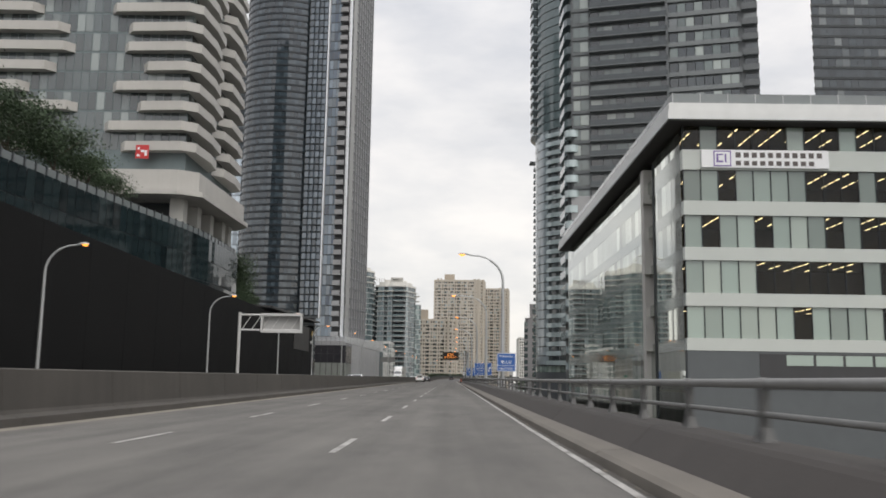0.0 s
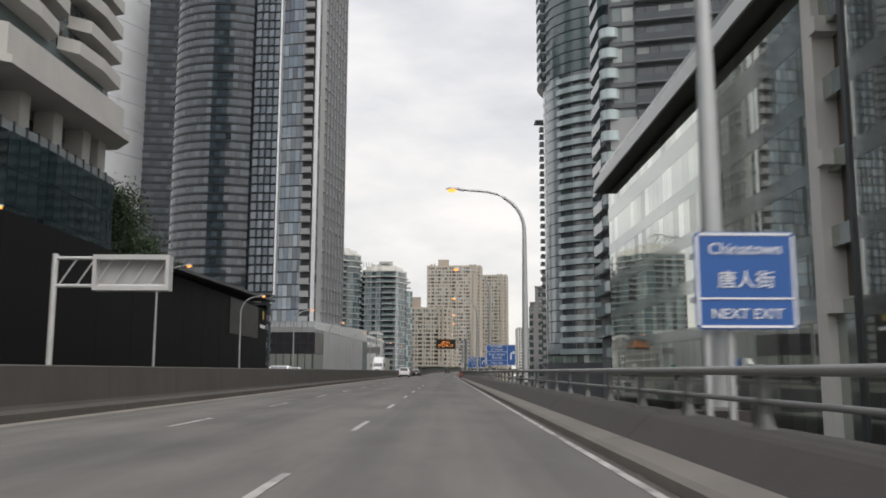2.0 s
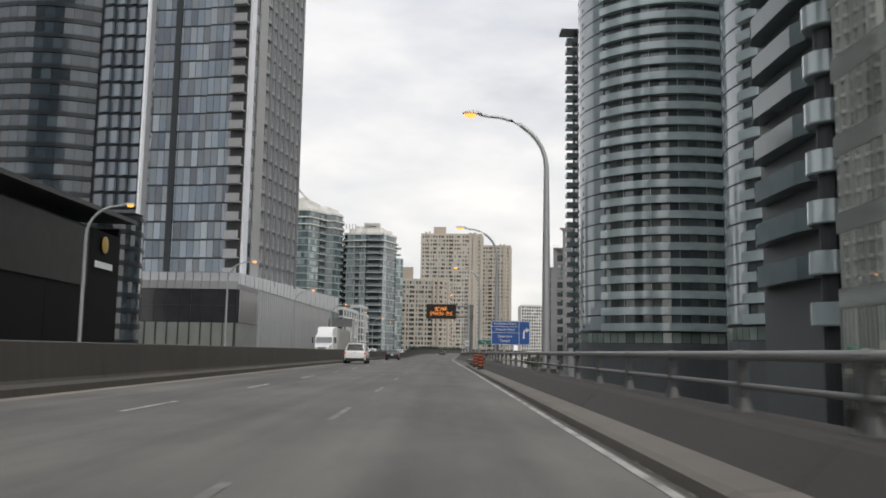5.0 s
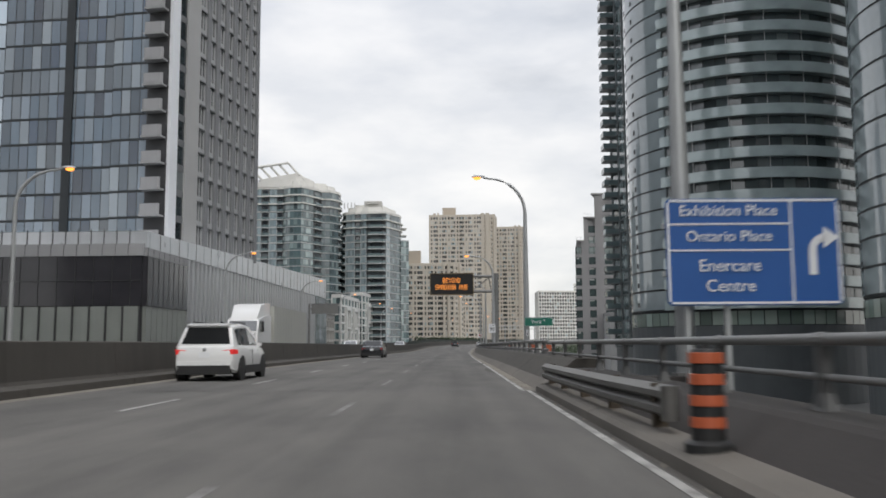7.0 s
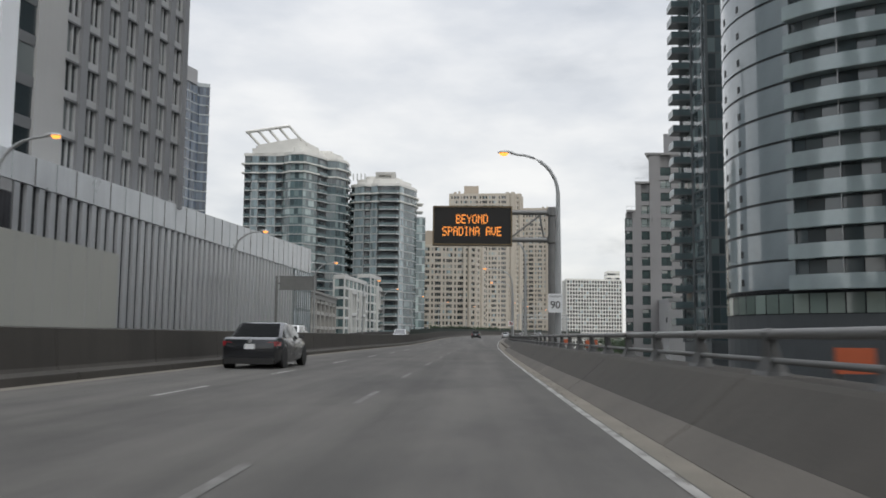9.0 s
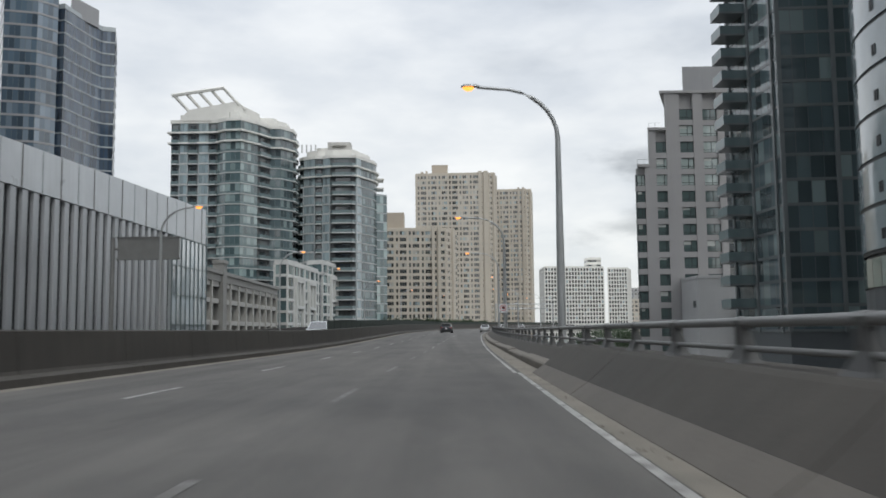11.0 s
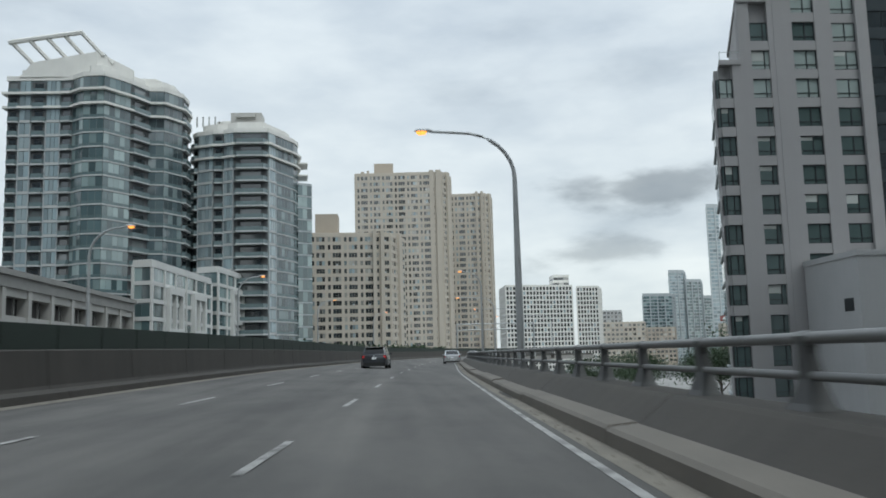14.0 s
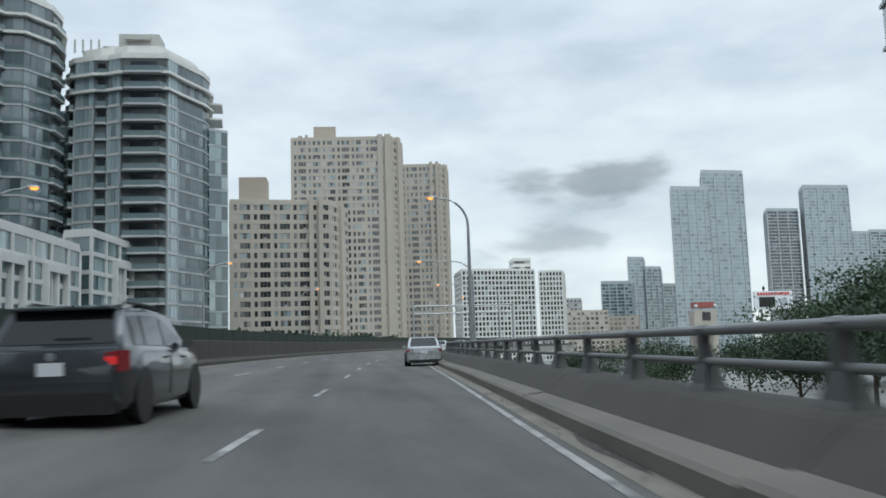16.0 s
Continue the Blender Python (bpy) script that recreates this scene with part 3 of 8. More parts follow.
for ya, yb, hk, hp in KERB_SPANS:
    y = ya
    while y < yb - 1:
        y2 = min(y + 9.0, yb)
        par = MB()
        if hk and ya > 200:
            road_sweep(y + 0.012, y2 - 0.012, [(2.38, -0.9), (3.36, -0.9), (3.36, hp - 0.05), (3.30, hp), (2.80, hp), (2.73, hp - 0.04), (2.385, 0.2)], mb=par, step=3, drift=edge_drift)
            sag = 0.02 * math.sin(y * 1.7)
            single("kerb", road_sweep(y + 0.02, y2 - 0.02, [(2.01, -0.05), (2.375, -0.05), (2.378, hk + 0.03 + sag), (2.06, hk + sag), (2.01, hk - 0.04 + sag)], step=3, drift=edge_drift), [KERB],
                   "weathered pale concrete kerb below the parapet", "kerb", "structure")
        elif hk:
            road_sweep(y + 0.012, y2 - 0.012, [(2.36, -0.9), (3.36, -0.9), (3.36, hp - 0.05), (3.30, hp), (2.76, hp), (2.69, hp - 0.04), (2.365, 0.15)], mb=par, step=3)
            single("kerb", road_sweep(y + 0.02, y2 - 0.02, [(1.94, -0.05), (2.355, -0.05), (2.357, hk + 0.03), (2.02, hk), (1.95, hk - 0.04)], step=3), [KERB_EARLY],
                   "weathered pale concrete kerb below the parapet", "kerb", "structure")
        else:
            road_sweep(y + 0.012, y2 - 0.012, [(2.285, -0.9), (3.46, -0.9), (3.46, hp - 0.05), (3.40, hp), (2.86, hp), (2.79, hp - 0.04), (2.29, 0.21)], mb=par, step=3)
            single("kerb", road_sweep(y + 0.02, y2 - 0.02, [(1.985, -0.1), (2.28, -0.1), (2.28, 0.212), (2.0, 0.012)], step=3), [KERB_EARLY], "sloping pale concrete foot of the parapet", "kerb", "structure")
        single("parapet", par, [CONCRETE_LATE if ya > 190 else CONCRETE], "stained grey-brown concrete parapet beside the expressway", "parapet", "structure")
        y = y2

post = MB()
post.sweep([[(-0.12, -0.22, 0), (0.14, -0.22, 0), (0.14, 0.22, 0), (-0.12, 0.22, 0)], [(-0.09, -0.19, 0.06), (0.11, -0.19, 0.06), (0.11, 0.19, 0.06), (-0.09, 0.19, 0.06)],
            [(-0.04, -0.11, 0.28), (0.08, -0.11, 0.28), (0.08, 0.11, 0.28), (-0.04, 0.11, 0.28)], [(-0.05, -0.075, 0.5), (0.05, -0.075, 0.5), (0.05, 0.075, 0.5), (-0.05, 0.075, 0.5)],
            [(-0.06, -0.08, 0.66), (0.06, -0.08, 0.66), (0.06, 0.08, 0.66), (-0.06, 0.08, 0.66)]])
post_mesh = post.mesh("post", [POST_STEEL])
slim = MB().sweep([[(-0.075, -0.14, 0), (0.075, -0.14, 0), (0.075, 0.14, 0), (-0.075, 0.14, 0)], [(-0.06, -0.13, 0.03), (0.06, -0.13, 0.03), (0.06, 0.13, 0.03), (-0.06, 0.13, 0.03)],
                   [(-0.04, -0.07, 0.16), (0.04, -0.07, 0.16), (0.04, 0.07, 0.16), (-0.04, 0.07, 0.16)], [(-0.04, -0.06, 0.45), (0.04, -0.06, 0.45), (0.04, 0.06, 0.45), (-0.04, 0.06, 0.45)],
                   [(-0.045, -0.065, 0.64), (0.045, -0.065, 0.64), (0.045, 0.065, 0.64), (-0.045, 0.065, 0.64)]])
slim_mesh = slim.mesh("post", [POST_STEEL])
collar_mesh = MB().tube([(0, -0.10, 0), (0, 0.10, 0)], 0.06, 10).mesh("rail_collar", [STEEL])
y = -52.0
while y < END - 30:
    y2 = y + 21.6
    _, _, hk, hp = span_at(y + 10)
    ur = 3.08
    rail = thing("bridge_railing", "dull grey tubular steel railing on the concrete parapet", "railing", road_point(ur, y, 0), group="railing lengths")
    o = Vector(road_point(ur, y, 0))
    ed = edge_drift
    rt, rm = (1.065, 0.765) if y < 190 else (1.105, 0.845) if y < 290 else (1.10, 0.80)
    for name, h, r in (("top_rail", rt, 0.05), ("mid_rail", rm, 0.031 if y < 290 else 0.038)):
        part(name, MB().tube([Vector(road_point(ur + ed(y + 21.6 * i / 8), y + 0.02 + 21.56 * i / 8, h)) - o for i in range(9)], r, 10), [STEEL], rail, smooth=True)
    for i in range(8):
        p = Vector(road_point(ur + ed(y + 1.35 + 2.7 * i), y + 1.35 + 2.7 * i, hp)) - o
        part("post", slim_mesh if y < 190 else post_mesh, None, rail, at=Matrix.Translation(p) @ Matrix.Diagonal((1, 1, (rt - hp) / 0.64, 1)))
        part("rail_collar", collar_mesh, None, rail, at=Matrix.Translation(p + Vector((0, 0, rt - hp))))
    y = y2

# median: concrete barrier with a foot, vertical joints, then a green-black screen on it
y = -60.0
while y < 636:
    y2 = y + 6.0
    single("median_barrier", road_sweep(y + 0.015, y2 - 0.015, [(-8.62, -0.05), (-8.64, 0.17), (-9.10, 0.22), (-9.14, 0.30), (-9.20, 1.14), (-9.24, 1.17), (-9.52, 1.17), (-9.62, 0.2), (-9.7, -0.05)], step=6),
           [MEDIAN_CONC], "stained concrete median barrier between the carriageways", "barrier", "structure")
    y = y2
SCREEN = mat("dark_green_screen", (0.020, 0.032, 0.024), 0.8, var=0.3, scale=2)
for k in range(32):
    y = 337 + 9.0 * k
    sc = thing("glare_screen", "dark green mesh screen on the median barrier", "screen", road_point(-9.4, y, 1.17), group="glare screens")
    o = Vector(road_point(-9.4, y, 1.17))
    for s in range(3):
        q = [Vector(road_point(-9.4, y + 3.0 * s + e, 1.17 + h)) - o for e, h in ((0.04, 0), (2.96, 0), (2.96, 0.62), (0.04, 0.62))]
        part("screen_panel", MB().sweep([[(p.x - 0.03, p.y, p.z) for p in q], [(p.x + 0.03, p.y, p.z) for p in q]]), [SCREEN], sc)
# far side of the opposite carriageway
for ya, yb in ((-60, 120), (120, 260), (260, END)):
    far_u = {-60: -29.0, 120: -25.5, 260: -22.5}[ya]
    single("far_parapet", road_sweep(ya, yb, [(far_u + 0.1, -0.6), (far_u + 0.05, 0.85), (far_u - 0.25, 0.85), (far_u - 0.3, -0.6)], step=6), [CONCRETE],
           "grey concrete parapet on the far side of the expressway", "parapet", "structure")


# ---- street lamps ----
def street_lamp(x, y, z, h, arm, label, to_right=True):
    s = 1 if to_right else -1
    lamp = thing("street_lamp", label, "street lamp", (x, y, z), group="street lamps")
    run = min(2.3, arm * 0.78)
    pts = [(0, 0, 0), (0, 0, h * 0.35), (0, 0, h - 2.3)]
    thick = 1.0 if to_right else 1.25
    for i in range(1, 9):
        a = math.pi / 2 * i / 8
        pts.append((s * run * (1 - math.cos(a)), 0, h - 2.3 + 2.0 * math.sin(a)))
    pts.append((s * (arm - 0.25), 0, h - 0.22))
    part("pole", MB().tube(pts, [0.13 * thick, 0.12 * thick, 0.10] + [0.085] * 5 + [0.06] * 4, 12), [STEEL_LIGHT], lamp, smooth=True)
    part("base_plate", MB().box(-0.2, -0.2, 0, 0.2, 0.2, 0.05), [STEEL], lamp)
    if not to_right:
        part("pedestal", MB().box(-0.62 if y < 322 else -0.42, -0.35, -1.2, 0.35, 0.35, 0.0), [CONCRETE], lamp, "concrete pedestal on the parapet")
    head = MB()
    rows = []
    for t, w, hh in ((0, 0.06, 0.05), (0.12, 0.13, 0.10), (0.40, 0.17, 0.13), (0.62, 0.15, 0.10), (0.75, 0.05, 0.04)):
        rows.append([(s * (arm - 0.35 + t), w * math.cos(a), h - 0.20 + hh * (math.sin(a) if math.sin(a) > 0 else 0.25 * math.sin(a))) for a in [2 * math.pi * j / 12 for j in range(12)]])
    hd = part("lamp_head", head.sweep(rows), [STEEL_LIGHT], lamp, smooth=True)
    bulb = MB()
    rows = [[(s * (arm - 0.35 + t), w * math.cos(a), h - 0.235 - hh * max(0, -math.sin(a))) for a in [2 * math.pi * j / 12 for j in range(12)]]
            for t, w, hh in ((0.22, 0.05, 0.03), (0.3, 0.13, 0.12), (0.48, 0.14, 0.15), (0.62, 0.11, 0.10), (0.68, 0.04, 0.02))]
    part("lamp_lens", bulb.sweep(rows), [LAMP_GLOW], hd, "lit orange sodium lens", smooth=True)
    return lamp


for y, hx in ((67, 0.9), (98, 0.35), (133, 1.0), (165, 1.1), (194.4, 1.35), (229, 1.65), (270, 1.7), (309, 1.6), (347.4, 1.75), (386.9, 3.45), (462, 10.6), (500, 13.0), (540, 19.5), (580, 29.0)):
    p = road_point(4.25 if y == 229 else 4.08 if y == 270 else 3.95 if y < 300 else 4.1 if y < 322 else 3.5 if y < 360 else 3.87 if y < 400 else 4.9, y, 0.5)
    street_lamp(p[0], y, p[2], 9.95 + {67: 0.35, 98: 0.05, 133: 0.03, 194.4: -0.25, 229: 0.25, 347.4: -0.3, 462: 1.0}.get(y, 0.0) + (0.35 if y > 300 else 0.0), p[0] - hx, "tall curved steel street lamp with a lit orange head", False)
for x, y in ((-27, 63), (-26, 103.5), (-23.3, 132), (-23.2, 164), (-20.8, 189), (-20.2, 225), (-20, 267), (-19, 305), (-18, 340), (-16.7, 380), (-16.2, 411), (-13, 450), (-8, 495), (0, 540)):
    z = lift(y) + 0.8
    street_lamp(x - 2.6, y, z, 10.6 - 0.8, 2.7, "curved steel street lamp beside the far carriageway, lit orange", True)


# ---- right side: the office block with the jutting roof ----
def office_block():
    root = thing("office_building", "five-storey glass office block with a jutting white roof slab", "building", (25, 93.2, -8))
    X1, Y1 = 70.0, 93.8
    levels = [(5.88, 9.3), (10.69, 14.21), (15.63, 19.15), (20.71, 24.16)]
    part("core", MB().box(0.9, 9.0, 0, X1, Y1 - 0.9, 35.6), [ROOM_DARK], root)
    # pale bands between the storeys
    for za, zb in ((4.57, 5.88), (9.3, 10.69), (14.21, 15.63), (19.15, 20.71), (24.16, 26.4)):
        part("floor_band", MB().box(0.0, 0.0, za + 8, X1 + 0.2, 0.88, zb + 8), [SPANDREL], root)
        part("floor_band", MB().box(0.02, 0.88, za + 8.02, 0.88, Y1, zb + 7.98), [SPANDREL_SIDE], root)
    part("lower_wall", MB().box(0.04, 0.06, 0, X1, 0.9, 12.55), [MID_DARK], root, "dark grey lower wall")
    part("lower_wall", MB().box(0.05, 0.92, 0, 0.9, Y1, 12.55), [SPANDREL_SIDE], root)
    part("lower_window_band", MB().box(7.6, 0.0, 8.6, X1, 0.06, 12.3), [BLACK_EDGE], root, "dark lower window band")
    for k_ in range(16):
        part("lower_pane", MB().box(10.4 + 3.1 * k_, -0.04, 11.1, 13.2 + 3.1 * k_, 0.0, 12.2), [GLASS_OFFICE], root)
    rng = random.Random(5)
    front, strips = MB(), MB()
    for za, zb in levels + [(26.4, 29.1)]:
        x = 0.1
        while x < X1:
            w = 1.9
            clear = rng.random() < (0.75 if za > 26 else 0.45) and not (za < 26 and x < 0.5)
            front.face([(x + 0.04, 0.30, za + 8), (x + w - 0.04, 0.30, za + 8), (x + w - 0.04, 0.30, zb + 8), (x + 0.04, 0.30, zb + 8)], 1 if clear else 0)
            x += w
    part("window_panes", front, [GLASS_OFFICE, GLASS_LOOK], root, kind="stuff")
    for za, zb in levels + [(26.4, 29.1)]:
        for k in range(37):
            strips.box(0.1 + 1.9 * k - 0.04, 0.16, za + 8, 0.1 + 1.9 * k + 0.04, 0.36, zb + 8)
    part("window_mullions", strips, [DARK_FRAME], root, kind="stuff")
    # open-plan floors with strip lights on the ceilings behind the clear panes
    lamp_mesh = MB().box(0, 0, 0, 0.13, 1.25, 0.05).mesh("strip_light", [OFFICE_LIGHT])
    for za, zb in levels + [(26.4, 29.1)]:
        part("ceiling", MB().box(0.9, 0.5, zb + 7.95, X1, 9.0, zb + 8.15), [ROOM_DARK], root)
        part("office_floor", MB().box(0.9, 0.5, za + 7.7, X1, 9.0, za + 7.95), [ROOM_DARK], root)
        for i in range(10):
            for j in range(4):
                if rng.random() < 0.85:
                    part("strip_light", lamp_mesh, None, root, at=pose(1.5 + 2.4 * i, 0.9 + 1.9 * j, zb + 7.88))
    # long side towards the road
    side = pane_field(MB(), [(0.06, Y1), (0.06, 0.9), (0.9, 0.9), (0.9, Y1)], 0, 1.0, 1, 0, 0, 2.2, skip=(0, 1, 2, 3))
    for za, zb in levels + [(0.6, 4.57), (26.4, 28.6), (-4.0, 0.4)]:
        for k in range(42):
            y0, y1 = 1.0 + 2.2 * k, 1.0 + 2.2 * (k + 1)
            if 13.5 < (y0 + y1) / 2 < 18.5:
                continue
            t1, t2 = rng.uniform(-0.003, 0.003), rng.uniform(-0.003, 0.003)
            side.face([(0.03 + t1, y1 - 0.02, za + 8), (0.03 - t1, y0 + 0.02, za + 8), (0.03 - t1 + t2, y0 + 0.02, zb + 8), (0.03 + t1 + t2, y1 - 0.02, zb + 8)])
    part("window_panes", side, [GLASS_SIDE], root, "mirror-like dark side glazing", kind="stuff")
    # upright pale pier with a slot
    part("pier", MB().box(-0.55, 17.0, 0, 0.9, 18.6, 36.2), [STONE], root, "pale concrete pier")
    for z_ in (13.0, 22.6, 31.6):
        part("pier_cap", MB().box(-0.75, 16.0, z_, 0.9, 17.0, z_ + 1.1), [STONE], root)
    part("pier", MB().box(-0.1, 13.6, 0, 0.9, 14.2, 36.0), [DARK_FRAME], root)
    # roof
    roof = part("roof_slab", MB().box(-1.85, -1.65, 37.35, X1 + 1, Y1 + 2.05, 38.3), [ROOF_WHITE], root, "white roof slab")
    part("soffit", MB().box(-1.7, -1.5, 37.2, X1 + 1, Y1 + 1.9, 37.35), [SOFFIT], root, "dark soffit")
    part("roof_upstand", MB().box(-1.7, -1.5, 38.3, X1 + 1, Y1 + 1.9, 39.2), [ROOF_WHITE], root)
    part("roof_screen", MB().box(6, 8, 39.2, X1, Y1 - 12, 41.2), [GREY_CONC], root)
    rail = part("roof_balustrade", MB().box(-1.2, -1.0, 39.2, X1, -0.94, 40.4).box(-1.2, -1.0, 39.2, -1.14, Y1, 40.4), [BALC_TEAL_CLEAR], root, "glass roof balustrade")
    for k in range(24):
        part("post", MB().box(-1.2 + 3 * k, -1.04, 39.2, -1.12 + 3 * k, -0.9, 40.45), [STEEL_LIGHT], rail)
    # illuminated name board: plain shapes only
    board = thing("name_board", "long pale sign board with dark unreadable lettering on the office front", "sign", (27.0, 92.9, 24.36))
    part("panel", MB().box(0, 0, 0, 13.8, 0.28, 1.98), [WHITE_SIGN], board)
    part("emblem", MB().box(1.3, -0.03, 0.12, 3.2, 0.0, 1.86), [PURPLE], board, "pale square emblem with a purple edge")
    part("emblem_mark", MB().box(1.42, -0.05, 0.24, 3.08, -0.03, 1.74), [WHITE_SIGN], board)
    part("emblem_mark", MB().box(1.6, -0.07, 0.55, 2.3, -0.05, 0.75).box(1.6, -0.07, 0.75, 1.8, -0.05, 1.35).box(1.6, -0.07, 1.35, 2.3, -0.05, 1.5).box(2.5, -0.07, 0.55, 2.68, -0.05, 1.5), [PURPLE], board)
    for r, (z, hh, segs) in enumerate(((1.12, 0.62, 11), (0.25, 0.55, 10))):
        for s in range(segs):
            x = 3.7 + 0.88 * s
            part("letter_bar", MB().box(x, -0.04, z, x + 0.55, 0.0, z + hh * 0.9), [BROWN_INK], board)
    return root


MID_DARK = mat("dark_grey_pier", (0.10, 0.11, 0.115), 0.5, var=0.1)
SPANDREL_SIDE = mat("grey_side_spandrel", (0.42, 0.45, 0.42), 0.05, 0.85, var=0.08, scale=0.6)
PURPLE = mat("purple_ink", (0.16, 0.10, 0.33), 0.5, var=0.05)
BROWN_INK = mat("brown_letters", (0.10, 0.085, 0.08), 0.5, var=0.05)
BALC_TEAL_CLEAR = mat("smoky_roof_glass", (0.20, 0.22, 0.22), 0.15, var=0.1, spec=0.8)
GLASS_LOOK = bpy.data.materials.new("clear_office_glass")
GLASS_LOOK.use_nodes = True
g_n, g_l = GLASS_LOOK.node_tree.nodes, GLASS_LOOK.node_tree.links
g_n.clear()
g_out, g_mix, g_tr, g_gl, g_fr = (g_n.new(k) for k in ("ShaderNodeOutputMaterial", "ShaderNodeMixShader", "ShaderNodeBsdfTransparent", "ShaderNodeBsdfGlossy", "ShaderNodeFresnel"))
g_tr.inputs[0].default_value = (0.62, 0.64, 0.60, 1)
g_gl.inputs["Roughness"].default_value = 0.03
g_fr.inputs[0].default_value = 1.5
g_l.new(g_fr.outputs[0], g_mix.inputs[0])
g_l.new(g_tr.outputs[0], g_mix.inputs[1])
g_l.new(g_gl.outputs[0], g_mix.inputs[2])
g_l.new(g_mix.outputs[0], g_out.inputs[0])
office_block()


# ---- right side: two round balcony towers, the tower over the office block and a stack of balconies behind ----
def ring_band(r, a0, a1, profile, name, material, steps=24):
    """A band round the drum between two angles, with the given cross-section (out, up)."""
    rows = [[((r + e) * math.cos(a), (r + e) * math.sin(a), z) for e, z in profile] for a in [radians(a0 + (a1 - a0) * i / steps) for i in range(steps + 1)]]
    return MB().sweep(rows).mesh(name, [material], smooth=True)


def round_tower(label, cx, cy, r, z0, fh, n, a_bal, a_to, swell, fine=True):
    """Glass drum: flush pale glazing up to the angle a_bal, open balconies from there to a_to; above the height swell the two change places."""
    poly = oval(cx, cy, r, r, 64)
    root, loc, h0, top = tower("apartment_tower", label, poly, z0, fh, n, GLASS_RECESS, DARK_FRAME, DARK_FRAME, 0.32, 0.10, pane_w=1.9, roof_h=2.0, sill=0.4)
    a_flush = a_bal - 96
    balcony = ring_band(r, a_bal, a_to, ((0.05, 0.0), (1.45, 0.0), (1.55, 0.08), (1.55, 1.72), (1.44, 1.72), (1.42, 0.28), (0.05, 0.28)), "balcony", BALC_GLASS, 28)
    flush = ring_band(r, a_flush, a_bal, ((0.0, 0.30), (0.34, 0.30), (0.34, fh - 0.03), (0.0, fh - 0.03)), "flush_glazing", BALC_PALE)
    edge = ring_band(r, a_flush, a_bal, ((0.0, 0.0), (0.22, 0.0), (0.22, 0.29), (0.0, 0.29)), "slab_edge", DARK_FRAME)
    high_bal = ring_band(r, a_bal - 96, a_bal - 22, ((0.05, 0.0), (2.2, 0.0), (2.35, 0.08), (2.35, 1.5), (2.22, 1.5), (2.2, 0.28), (0.05, 0.28)), "balcony", BALC_PALE)
    high_flush = ring_band(r, a_bal - 22, a_to, ((0.0, 0.30), (0.34, 0.30), (0.34, fh - 0.1), (0.0, fh - 0.1)), "flush_glazing", HIGH_GLASS, 28)
    vent = MB().box(r + 0.35, -0.30, 0.95, r + 0.40, -0.06, 1.75).box(r + 0.35, 0.06, 0.95, r + 0.40, 0.30, 1.75).mesh("vent_window", [DARK_FRAME])
    post = MB().box(r + 1.18, -0.05, 0.28, r + 1.30, 0.05, fh).mesh("balcony_divider", [STEEL_LIGHT])
    for f in range(n):
        at = pose(0, 0, h0 + f * fh)
        if z0 + f * fh > swell:
            part("balcony", high_bal, None, root, at=at)
            part("flush_glazing", high_flush, None, root, at=at)
            continue
        part("balcony", balcony, None, root, at=at)
        part("flush_glazing", flush, None, root, "pale smooth curved glazing", at=at)
        part("slab_edge", edge, None, root, at=at)
        if not fine:
            continue
        for a in (a_bal - 25, a_bal - 38):
            part("vent_window", vent, None, root, at=at @ pose(0, 0, 0, 0, 0, a))
        for k in range(1, 8):
            part("balcony_divider", post, None, root, at=at @ pose(0, 0, 0, 0, 0, a_bal + (a_to - a_bal) * k / 8))
    part("base_wall", MB().prism([(1.01 * x, 1.01 * y) for x, y in loc], 0, h0 - 2.6), [MID_DARK], root)
    lobby = pane_field(MB(), [(1.012 * x, 1.012 * y) for x, y in loc], h0 - 2.6, 2.4, 1, 0.1, 0.1, 1.6, gap=0.16)
    part("lobby_panes", lobby, [GLASS_OFFICE], root, "pale lobby glazing", kind="stuff")
    return root


GLASS_RECESS = glass_mat("dim_balcony_door_glass", (0.085, 0.105, 0.11), (0.22, 0.25, 0.25), 0.2)
BALC_PALE = mat("pale_spandrel", (0.30, 0.35, 0.365), 0.10, 0.0, var=0.10, spec=1.0, object_var=0.15, coat=0.4)
HIGH_GLASS = mat("teal_flush_glazing", (0.10, 0.135, 0.14), 0.10, 0.0, var=0.18, spec=0.9, object_var=0.2)
round_tower("round dark-glass apartment tower with grey balcony bands", 53, 338, 20.0, 7.05, 3.44, 45, 215, 345, 95.5)
round_tower("tall round dark-glass apartment tower with stacked balcony bands", 70, 283, 19.5, 7.05, 3.44, 36, 197, 318, 400, fine=False)


